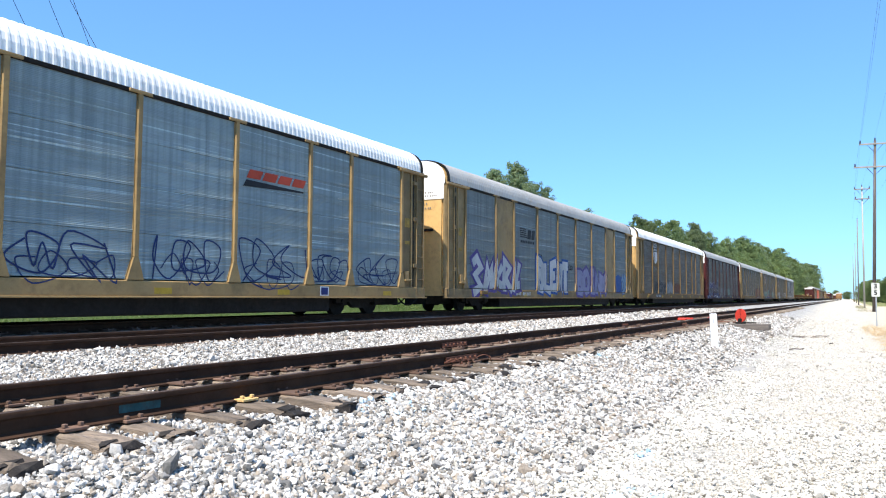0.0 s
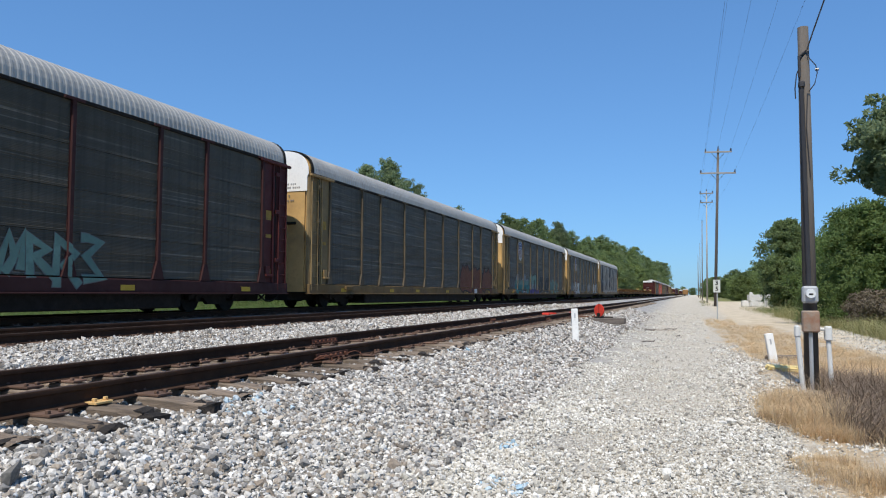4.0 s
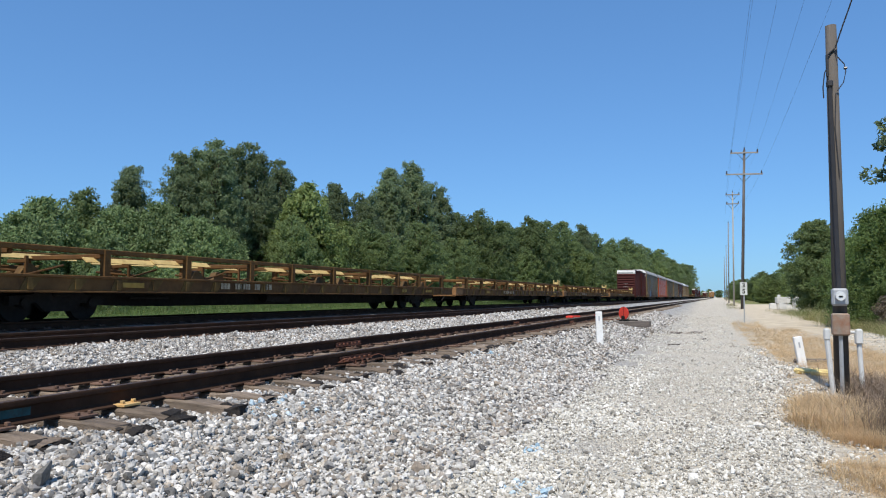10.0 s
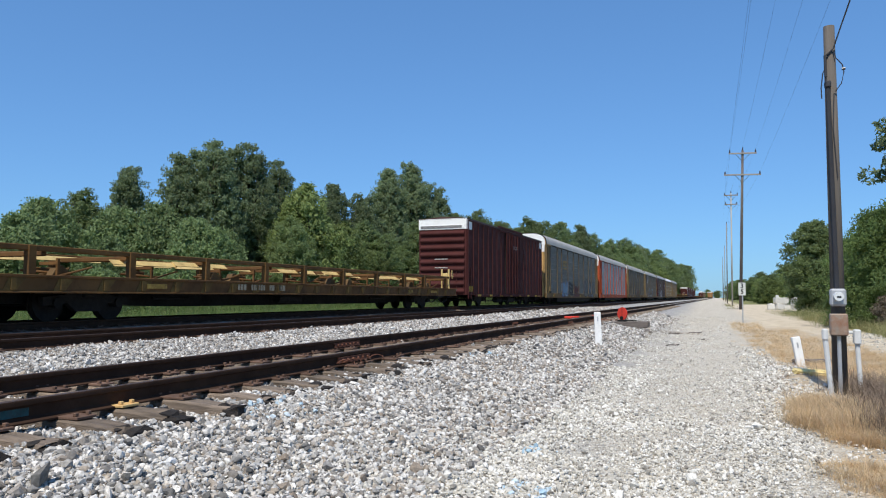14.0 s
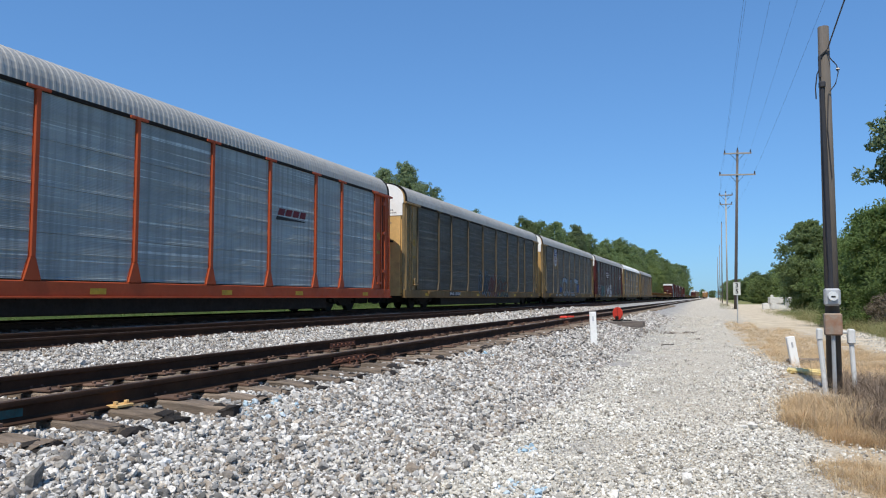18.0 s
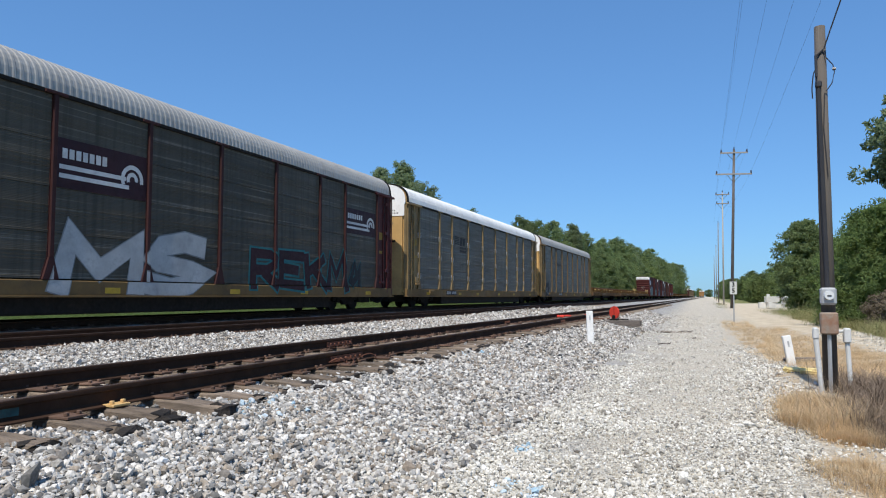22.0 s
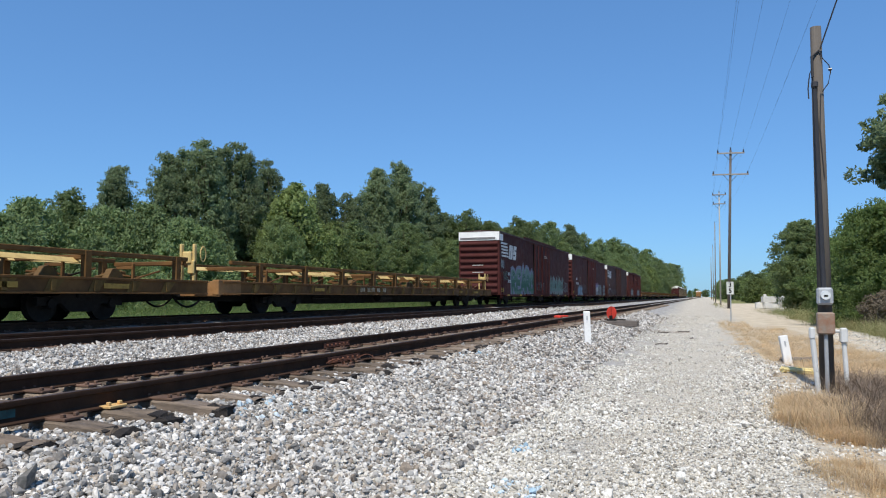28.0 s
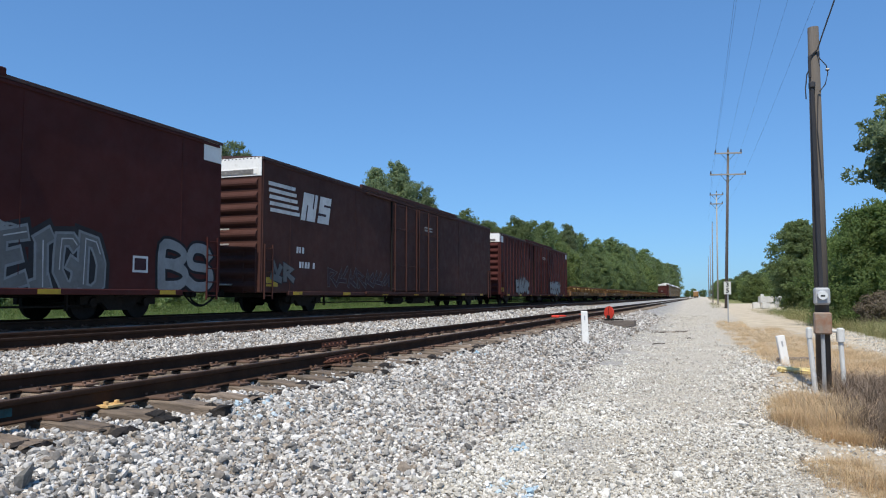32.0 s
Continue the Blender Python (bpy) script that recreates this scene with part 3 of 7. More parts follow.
def make_tree(name, seed, h, w, kind, label, outline="round", clumps=420, count=16000, size=0.18, low=0.03, droop=0.0, rough=0.22):
    """A tapered trunk with limbs under a crown of many leaf clumps. Stands at the origin, kept as a pattern for copies."""
    rng = np.random.default_rng(seed)
    root = tagged(new(name), label, "bush" if "bush" in name else "tree")
    g = Geo()
    pts = [Vector((0, 0, -0.4))]
    for i in range(1, 6):
        pts.append(Vector((rng.normal() * 0.015 * h, rng.normal() * 0.015 * h, h * 0.15 * i)))
    r = 0.018 * h
    for i in range(5):
        g.rod(pts[i], pts[i + 1], r * (1 - 0.18 * i), 7, r * (1 - 0.18 * (i + 1)))
    ph = rng.uniform(0, 6.283, 8)
    curve = np.array(OUTLINE[outline])

    def reach(t, a):
        z = t * h
        bulge = np.sin(2 * a + 0.5 * z + ph[0]) + 0.8 * np.sin(3 * a - 1.1 * z + ph[1]) + 0.7 * np.sin(5 * a + 1.9 * z + ph[2]) + 0.5 * np.sin(7 * a - 2.6 * z + ph[3]) + 0.5 * np.sin(1.7 * z + ph[4])
        return w * 0.5 * np.interp(t, np.linspace(0, 1, len(curve)), curve) * (1 + rough * 0.5 * bulge)

    # several leaders of unequal height make an uneven top
    k = 4
    lead = np.stack([rng.normal(0, w * 0.13, k), rng.normal(0, w * 0.13, k), rng.uniform(0.86, 0.99, k)], 1)
    lead[0] = (0, 0, 1.0)

    def spots(n, inner):
        t = rng.uniform(0, 1, n)
        a = rng.uniform(0, 6.283, n)
        q = rng.integers(0, k, n)
        part_in = np.sqrt(rng.uniform(0, 1, n)) * 0.72 if inner else rng.uniform(0.5, 1.0, n) ** 0.6
        d = reach(t, a) * part_in * np.where(q == 0, 1.0, 0.82)
        up = h * (low + (lead[q, 2] - low) * t)
        sway = np.clip(t * 1.5, 0, 1)
        return np.stack([d * np.cos(a) + lead[q, 0] * sway, d * np.sin(a) + lead[q, 1] * sway, up], 1), np.stack([np.cos(a), np.sin(a), 0.35 + 0.8 * t], 1)

    c, out = spots(clumps, False)
    for i in range(0, clumps, 14):
        j = min(4, max(1, int(c[i, 2] / (h * 0.15)) - 1))
        g.rod(pts[j], Vector(c[i]), r * 0.3, 5, r * 0.06)
    part("trunk", g, BARK, root, "grey-brown bark", smooth=True)
    pick = rng.integers(0, clumps, count)
    rr = (0.030 * w + 0.12 + 0.035 * w * rng.uniform(0, 1, clumps))[pick]
    dirs = rng.normal(size=(count, 3))
    dirs /= np.linalg.norm(dirs, axis=1)[:, None]
    p = c[pick] + dirs * (rr * rng.uniform(0.35, 1.0, count) ** 0.6)[:, None] * np.array([1, 1, 0.8])
    p[:, 2] -= droop * rr * rng.uniform(0, 1.2, count)
    fill, fo = spots(count // 6, True)
    p = np.concatenate([p, fill])
    sizes = np.concatenate([np.full(count, size), np.full(len(fill), size * 2.0)])
    p[:, 2] = np.maximum(p[:, 2], 0.05)
    v, f = leaves(rng, p, sizes, droop, np.concatenate([dirs + out[pick] * 0.6, fo]))
    part("crown", big_mesh("crown", v, f, LEAF[kind]), None, root)
    return root


def place(tree, x, y, s, turn, group, sz=None):
    return tagged(copy_thing(tree, Matrix.Translation((x, y, float(ground_z(np.array(x), np.array(y))))) @ Matrix.Rotation(turn, 4, "Z") @ Matrix.Diagonal((s, s, sz or s, 1))), group=group)


# ---------------------------------------------------------------- rolling stock
def truck_mesh():
    g = Geo()
    for s in (1, -1):
        x = s * 1.0
        g.prism([(-1.25, 0.36), (-1.25, 0.56), (-0.7, 0.60), (-0.35, 0.78), (0.35, 0.78), (0.7, 0.60), (1.25, 0.56), (1.25, 0.36), (0.6, 0.42), (0.35, 0.22), (-0.35, 0.22), (-0.6, 0.42)], x - 0.07, x + 0.07, "x")
        for y in (-0.2, 0, 0.2):
            g.rod((x, y, 0.27), (x, y, 0.6), 0.07, 8)
        for y in (-0.89, 0.89):
            g.rod((x - 0.1, y, 0.42), (x + 0.12, y, 0.42), 0.12, 8)
    g.box(-1.15, 1.15, -0.2, 0.2, 0.55, 0.8, 0.03)
    return g.mesh("truck_frame", M["black"])


def wheelset_mesh():
    g = Geo()
    g.rod((-0.95, 0, 0), (0.95, 0, 0), 0.075, 8)
    for s in (1, -1):
        g.rod((s * 0.70, 0, 0), (s * 0.82, 0, 0), 0.42, 22)
        g.rod((s * 0.67, 0, 0), (s * 0.70, 0, 0), 0.45, 22)
    return g.mesh("wheelset", M["black"])


def running_gear(root, half, inset=3.4):
    """Two trucks, couplers and an air hose at each end."""
    for s in (1, -1):
        t = part("truck", shared("truck", truck_mesh), None, root, "dark cast-steel truck", at=(0, s * (half - inset), 0.33))
        for y in (-0.89, 0.89):
            part("wheelset", shared("wheelset", wheelset_mesh), None, t, at=(0, y, 0.42))

        def coupler():
            g = Geo().box(-0.1, 0.1, 0, 0.55, 0.72, 0.95, 0.02)
            g.box(-0.17, 0.15, 0.45, 0.74, 0.68, 0.98, 0.05)
            return g.mesh("coupler", M["black"])

        part("coupler", shared("coupler", coupler), None, root, at=pose(0, s * half, 0.18, 0, 0, 0 if s > 0 else 180))

        def hose():
            p = [Vector((0.45 + 0.03 * k, 0.1 - 0.9 * (1 - k / 12) + 0.55, 1.02 - 0.36 * math.sin(math.pi * k / 12) ** 0.7 - 0.1 * k / 12)) for k in range(13)]
            return Geo().tube(p, 0.032).mesh("air_hose", M["black"])

        part("air_hose", shared("hose", hose), None, root, at=pose(0, s * half, 0, 0, 0, 0 if s > 0 else 180))


ARCH = [(1.50 * math.cos(a) ** 0.7, 5.40 + 0.92 * math.sin(a) ** 0.75) for a in np.linspace(0, math.pi / 2 - 0.12, 10)]
ARCH = ARCH + [(-x, z) for x, z in ARCH[::-1]]


def roof_mesh(length, mat):
    ribs = int(length / 0.18)
    ys, off = [], []
    for i in range(ribs):
        y = -length / 2 + length * i / ribs
        d = length / ribs
        ys += [y, y + 0.40 * d, y + 0.55 * d, y + 0.85 * d]
        off += [0, 0, 0.015, 0.015]
    ys.append(length / 2)
    off.append(0)
    n = len(ARCH)
    v = []
    for y, o in zip(ys, off):
        for x, z in ARCH:
            k = o / math.hypot(x, z - 4.2)
            v.append((x + x * k, y, z + (z - 4.2) * k))
    f = [(a * n + i, a * n + i + 1, (a + 1) * n + i + 1, (a + 1) * n + i) for a in range(len(ys) - 1) for i in range(n - 1)]
    return Geo().add(v, f).mesh("roof", mat)


def panel_mesh(w, mat, z0, z1):
    """Perforated sheet in four lapped courses with a shallow rib at each lap."""
    g = Geo()
    h = (z1 - z0) / 4
    ring = [(1.465, z0)]
    for k in range(4):
        a = z0 + k * h
        ring += [(1.497, a), (1.497, a + 0.05), (1.487, a + 0.06)]
        for c in (0.42, 0.50, 0.58):
            ring += [(1.487, a + h * c - 0.02), (1.497, a + h * c), (1.497, a + h * c + 0.006), (1.487, a + h * c + 0.010)]
        ring += [(1.487, a + h - 0.02), (1.479, a + h - 0.015)]
    ring += [(1.487, z1), (1.465, z1)]
    g.prism(ring, -w / 2, w / 2)
    return g.mesh("side_panel", mat)


def post_mesh(mat, z0, z1, flare, proud=1.56):
    g = Geo()
    g.prism([(-0.075, z1), (0.075, z1), (0.075, z0 + 0.85), (0.09, z0 + 0.5), (flare, z0), (-flare, z0), (-0.09, z0 + 0.5), (-0.075, z0 + 0.85)], 1.47, 1.50, "x")
    g.box(1.495, proud, -0.06, 0.06, z0 + 0.5, z1, 0.012)
    g.prism([(-0.06, z0 + 0.5), (0.06, z0 + 0.5), (flare - 0.03, z0 + 0.01), (-flare + 0.03, z0 + 0.01)], 1.495, proud - 0.005, "x")
    return g.mesh("post", mat)


def ladder_mesh(mat, z0, z1, w=0.46):
    g = Geo()
    for y in (-w / 2, w / 2):
        g.box(0, 0.05, y - 0.02, y + 0.02, z0, z1, 0.004)
    n = int((z1 - z0) / 0.42)
    for k in range(n + 1):
        z = z0 + 0.12 + k * (z1 - z0 - 0.24) / n
        g.rod((0.025, -w / 2, z), (0.025, w / 2, z), 0.017, 6)
    return g.mesh("ladder", mat)


def latch_mesh():
    """Bent clasps on both sides of a post that hold the panels."""
    g = Geo()
    for z in (1.9, 2.9, 3.9):
        for s in (-1, 1):
            g.tube([(1.50, s * 0.10, z - 0.13), (1.53, s * 0.17, z - 0.12), (1.53, s * 0.19, z), (1.53, s * 0.17, z + 0.12), (1.50, s * 0.10, z + 0.13)], 0.016, 5)
    return g.mesh("panel_latches", M["steel"])


RACK_HALF = 13.8
POSTS = (-12.2, -9.26, -7.29, -4.37, -1.46, 1.46, 4.37, 7.29, 9.26, 12.2)   # along each car carrier's side


def autorack(label, paint, panel, roof, cap="white", end_zone=1.6, far_zone=1.6, post_paint="post_dull", sill="sill_dull", latches=False, proud=1.56):
    """An enclosed car carrier, its end facing the camera at -y."""
    root = tagged(new("autorack_car"), label, "freight car", "cars of the moving train")
    # yellow cars get the darkened copy here, side shade put into the colour
    side = "yellow_shaded" if paint == "yellow" else paint
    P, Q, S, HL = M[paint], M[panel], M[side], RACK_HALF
    under = Geo().box(-0.5, 0.5, -HL + 0.2, HL - 0.2, 0.62, 1.0, 0.03).box(-1.40, 1.40, -HL + 0.1, HL - 0.1, 1.0, 1.1, 0.02).box(-1.33, 1.33, -HL + 5.3, HL - 5.3, 0.47, 1.0, 0.04)
    for k in range(9):
        y = -9 + k * 2.25
        under.box(-1.35, 1.35, y - 0.08, y + 0.08, 0.82, 1.0, 0.01)
    part("underframe", shared("under_rack", lambda: under.mesh("underframe", M["black"])), None, root)
    part("far_side", shared(("farside", panel), lambda: Geo().box(-1.50, -1.46, -HL, HL, 1.1, 5.42, 0.01).mesh("far_side", Q)), None, root)
    part("side_sill", shared(("sill", sill), lambda: Geo().box(1.38, 1.54, -HL, HL, 0.89, 1.24, 0.02).box(1.36, 1.60, -HL, HL, 0.86, 0.90, 0.01).mesh("side_sill", M[sill])), None, root)
    part("eave_rail", shared(("eave", paint), lambda: Geo().box(1.44, 1.53, -HL + 0.1, HL - 0.1, 5.32, 5.42, 0.015).mesh("eave_rail", M["black"])), None, root)
    part("roof", shared(("roof", roof), lambda: roof_mesh(2 * HL - 0.3, M[roof])), None, root, "corrugated pale metal roof")
    for a, b in zip(POSTS, POSTS[1:]):
        step = b - a
        part("side_panel", shared(("panel", panel, round(step, 2)), lambda: panel_mesh(step - 0.10, Q, 1.27, 5.32)), None, root, at=(0, (a + b) / 2, 0))
    for y in POSTS:
        part("post", shared(("post", post_paint), lambda: post_mesh(M[post_paint], 1.24, 5.34, 0.24, proud)), None, root, at=(0, y, 0))
        if latches:
            part("panel_latches", shared("latches", latch_mesh), None, root, "scuffed bare metal panel latches", at=(0, y, 0))
        part("post_cap", shared(("postcap", post_paint), lambda: Geo().box(1.50, 1.57, -0.3, 0.3, 5.33, 5.40, 0.01).mesh("post_cap", M[post_paint])), None, root, at=(0, y, 0))
    for s, zone in ((-1, end_zone), (1, far_zone)):
        a, b = sorted((s * HL, s * (HL - zone)))

        def zone_mesh(zone=zone):
            return Geo().prism([(1.36, -zone / 2 + 0.02), (1.43, -zone / 2 + 0.05), (1.485, -zone / 2 + 0.14), (1.485, -zone / 2 + 0.62), (1.44, -zone / 2 + 0.66), (1.44, -zone / 2 + 0.76),
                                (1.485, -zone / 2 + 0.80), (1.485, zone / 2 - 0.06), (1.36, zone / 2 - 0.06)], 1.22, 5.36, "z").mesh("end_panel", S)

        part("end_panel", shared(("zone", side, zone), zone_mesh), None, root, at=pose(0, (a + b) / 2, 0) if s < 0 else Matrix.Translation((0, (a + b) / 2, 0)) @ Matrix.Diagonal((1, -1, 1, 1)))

        part("top_bracket", shared(("brk", paint, zone, s), lambda: Geo().box(1.48, 1.60, -zone / 2 - (0.2 if s > 0 else 0), zone / 2 + (0.2 if s < 0 else 0.06), 5.28, 5.37, 0.015).mesh("top_bracket", P)), None, root, at=(0, (a + b) / 2, 0))
        part("door_edge", shared(("edge", paint), lambda: Geo().box(1.485, 1.53, -0.035, 0.035, 1.25, 5.28, 0.01).mesh("door_edge", P)), None, root, at=(0, s * (HL - 0.95), 0))

        def end_mesh():
            ring = [(1.40, 0.95), (1.44, 5.3)] + ARCH + [(-1.44, 5.3), (-1.40, 0.95)]
            g = Geo().prism([(x * 0.975, z if z < 3 else 1.0 + (z - 1.0) * 0.985) for x, z in ring], -0.02, 0.24)
            g.prism([(x * 0.90, z if z < 3 else 1.0 + (z - 1.0) * 0.985) for x, z in ring], -0.10, 0.0)
            g.box(-0.03, 0.03, -0.13, -0.09, 1.0, 5.9, 0.01)
            # yellow ends use the brightened copy, sunlight put into the colour
            return g.mesh("end_door", M["yellow_lit"] if paint == "yellow" else P)

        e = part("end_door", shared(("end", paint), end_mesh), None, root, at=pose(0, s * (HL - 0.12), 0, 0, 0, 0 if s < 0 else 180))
        if cap and s < 0:
            def cap_mesh():
                ring = [(1.44, 4.75), (1.44, 5.3)] + ARCH + [(-1.44, 5.3), (-1.44, 4.75)]
                g = Geo().prism([(x * 0.965, 1.0 + (z - 1.0) * 0.992) for x, z in ring], -0.125, -0.104)
                g.box(-0.04, 0.03, -0.16, -0.1, 5.3, 6.0, 0.01)
                return g.mesh("end_cap", M[cap])
            part("upper_end", shared(("cap", cap), cap_mesh), None, e, "bare white upper end")
        seal = shared("seal", lambda: Geo().prism([(x * 1.012, 5.0 + (z - 5.0) * 1.014) for x, z in ARCH] + [(x * 0.985, 5.0 + (z - 5.0) * 0.985) for x, z in ARCH[::-1]], -0.07, 0.07).mesh("roof_seal", M["black"]))
        part("roof_seal", seal, None, root, "black rubber seal round the roof end", at=(0, s * (HL - 0.22), 0))
        if s < 0:
            part("end_handle", shared("endhandle", lambda: Geo().box(-1.2, 0.95, -0.22, -0.12, 3.46, 3.56, 0.015).mesh("end_handle", M["black"])), None, e)
            for z, n in ((4.95, 7), (4.82, 9), (4.52, 4), (4.34, 6)):
                row = shared(("endmark", z), lambda: Geo().box(0, 0.05, -0.1275, -0.1255, z, z + 0.07, 0.0004).mesh("end_stencil", M["soot"]))
                for k in range(n):
                    part("end_stencil", row, None, e, at=(0.3 + 0.085 * k + 0.05 * (k > n // 2), 0, 0))
            part("jacking_pad", shared("jackpad", lambda: Geo().box(1.53, 1.63, -0.33, 0.33, 1.03, 1.18, 0.02).mesh("jacking_pad", M["sill_dull"])), None, root, at=(0, -10.6, 0))
        part("ladder", shared(("lad", side), lambda: ladder_mesh(S, 1.0, 5.3)), None, root, at=(1.50, s * (HL - 0.38), 0))
        part("door_gap", shared("doorgap", lambda: Geo().box(1.486, 1.492, -0.03, 0.03, 1.26, 5.26, 0.002).mesh("door_gap", M["black"])), None, root, at=(0, s * (HL - 0.78), 0))
        for z in (1.95, 3.6, 4.9):
            part("hinge", shared(("hinge", side), lambda: Geo().box(1.48, 1.55, -0.1, 0.1, 0, 0.13, 0.01).mesh("hinge", S)), None, root, at=(0, s * (HL - 0.72), z))
        for z, h in ((1.55, 0.16), (3.35, 0.32), (2.75, 0.12)):
            part("stencil_plate", shared(("stp", h), lambda: Geo().box(1.4865, 1.4885, -0.16, 0.16, 0, h, 0.0005).mesh("stencil_plate", M["mark_dull"])), None, root, at=(0, s * (HL - 1.18), z))
        part("brake_step", shared(("bstep", paint), lambda: Geo().box(1.50, 1.62, -0.2, 0.2, 1.45, 1.52, 0.01).box(1.50, 1.55, -0.15, 0.12, 1.52, 1.8, 0.02).mesh("brake_step", P)), None, root, at=(0, s * (HL - 1.25), 0))
    running_gear(root, HL)
    return root


def boxcar(label, paint, half, roof_z, ribs, doors, corners=(1, 1)):
    """A boxcar with ribbed ends and sliding doors."""
    root = tagged(new("boxcar"), label, "freight car", "cars of the moving train")
    P, W = M[paint], 1.50
    z0, z1 = 1.02, roof_z
    part("body", Geo().box(-W, W, -half, half, z0, z1, 0.03), P, root)
    part("underframe", Geo().box(-0.35, 0.35, -half + 0.2, half - 0.2, 0.86, 1.02, 0.03).box(-1.3, 1.3, -0.6, 0.6, 0.9, 1.02, 0.03), M["black"], root)
    part("side_sill", Geo().box(W - 0.08, W + 0.03, -half + 1.6, half - 1.6, 0.93, 1.07, 0.015), P, root)
    part("roof", Geo().prism([(-W - 0.04, z1 - 0.06), (W + 0.04, z1 - 0.06), (W + 0.04, z1 + 0.02), (0, z1 + 0.13), (-W - 0.04, z1 + 0.02)], -half - 0.03, half + 0.03), M["roof_dark"], root, "dull metal roof")
    part("top_rail", Geo().box(W, W + 0.035, -half + 0.1, half - 0.1, z1 - 0.16, z1 - 0.07, 0.01), P, root)
    if ribs:
        me = Geo().prism([(-0.05, z0 + 0.05), (0.05, z0 + 0.05), (0.05, z1 - 0.18), (-0.05, z1 - 0.18)], W, W + 0.045, "x").mesh("side_post", P)
        n = int(2 * half / ribs)
        for k in range(n + 1):
            y = -half + 0.12 + (2 * half - 0.24) * k / n
            if abs(y) > doors / 2 + 0.15:
                part("side_post", me, None, root, at=(0, y, 0))
    else:
        me = Geo().box(W, W + 0.008, -0.012, 0.012, z0 + 0.05, z1 - 0.18, 0.002).mesh("seam", P)
        for y in (-half + 1.7, -half / 2, half / 2, half - 1.7):
            part("seam", me, None, root, at=(0, y, 0))
    for s in (-1, 1):
        d = part("door", Geo().box(W, W + 0.07, -doors / 2 if s < 0 else 0.02, -0.02 if s < 0 else doors / 2, z0 + 0.12, z1 - 0.22, 0.015), P, root)
        rod = Geo().rod((W + 0.11, 0, z0 + 0.1), (W + 0.11, 0, z1 - 0.25), 0.034, 6).mesh("lock_rod", P)
        for k in range(3):
            part("lock_rod", rod, None, d, at=(0, s * (doors / 2) * (0.05 + 0.44 * k), 0))
        bar = Geo().box(W + 0.07, W + 0.10, min(0, s * doors / 2), max(0, s * doors / 2), -0.04, 0.04, 0.01).mesh("door_rib", P)
        for z in (z0 + 0.2, z0 + 1.3, z1 - 1.4, z1 - 0.3):
            part("door_rib", bar, None, d, at=(0, 0, z))
    part("door_track", Geo().box(W + 0.02, W + 0.12, -doors * 0.95, doors * 0.95, z0 - 0.02, z0 + 0.08, 0.01).box(W + 0.02, W + 0.10, -doors * 0.95, doors * 0.95, z1 - 0.2, z1 - 0.13, 0.01), P, root)
    part("roof_header", Geo().box(W - 0.05, W + 0.06, -doors * 1.02, doors * 1.02, z1 - 0.04, z1 + 0.15, 0.015), P, root)
    slit = Geo().box(W + 0.004, W + 0.074, -0.022, 0.022, z0 + 0.1, z1 - 0.2, 0.004).mesh("door_gap", M["black"])
    for y in (-doors / 2 - 0.024, 0, doors / 2 + 0.024):
        part("door_gap", slit, None, root, at=(0, y, 0))
    n = 9
    for s in (-1, 1):
        end = part("end_wall", Geo().box(-W + 0.02, W - 0.02, -0.06, 0.03, z0, z1 - 0.02, 0.02), P, root, at=pose(0, s * half, 0, 0, 0, 0 if s < 0 else 180))
        if s < 0:
            h = (z1 - 0.65 - z0) / n
            rib = shared(("endrib", paint), lambda: Geo().prism([(-0.06, -0.16), (-0.16, -0.06), (-0.18, 0.0), (-0.16, 0.06), (-0.06, 0.16)], -W + 0.14, W - 0.14, "x").mesh("end_rib", P))
            for k in range(n):
                part("end_rib", rib, None, end, at=(0, 0, z0 + h * (k + 0.5)))
            part("white_top", Geo().box(-W + 0.01, W - 0.01, -0.09, -0.06, z1 - 0.62, z1 + 0.0, 0.008), M["white"], end, "white painted top of the end")
            part("top_stamping", Geo().box(-W + 0.12, W - 0.16, -0.11, -0.088, z1 - 0.56, z1 - 0.36, 0.01), M["white"], end)
            part("soot_band", Geo().box(-W + 0.14, W - 0.3, -0.113, -0.1105, z1 - 0.55, z1 - 0.40, 0.001), M["soot"], end, "dark soot over faded marks")
            dash = Geo().box(-0.03, 0.03, -0.095, -0.089, z1 - 0.05, z1 - 0.015, 0.001).mesh("rivet", M["soot"])
            for k in range(20):
                part("rivet", dash, None, end, at=(-W + 0.12 + k * (2 * W - 0.24) / 19, 0, 0))
            for z in (z0 + 2.05, z0 + 1.55):
                part("end_stencil", Geo().box(-0.45, 0.35, -0.186, -0.180, z, z + 0.05, 0.001), M["stencil_pale"], end)
        if corners[1] and s > 0:
            part("white_corner", Geo().box(-W - 0.010, -W - 0.002, 0.0, 0.8, z1 - 0.62, z1 - 0.06, 0.001), M["white"], end, "white corner patch")
        if s < 0:
            if corners[0]:
                part("white_corner", Geo().box(W + 0.002, W + 0.010, 0.0, 0.85, z1 - 0.62, z1 - 0.06, 0.001), M["white"], end, "white corner patch")
            part("ladder", shared(("endlad", paint), lambda: ladder_mesh(P, 1.0, 2.6)), None, root, at=pose(W - 0.4, -half - 0.08, 0, 0, 0, -90))
            part("end_platform", Geo().box(-0.9, 0.5, -half - 0.45, -half - 0.06, 1.25, 1.30, 0.01), M["steel"], root)
        part("side_ladder", shared(("sidelad", paint), lambda: ladder_mesh(P, 0.8, 2.6)), None, root, at=(W + 0.002, s * (half - 0.36), 0))
    part("yellow_mark", Geo().box(W + 0.002, W + 0.008, -half + 0.25, -half + 0.95, z0 + 0.20, z0 + 0.50, 0.001), M["mark_yellow"], root)
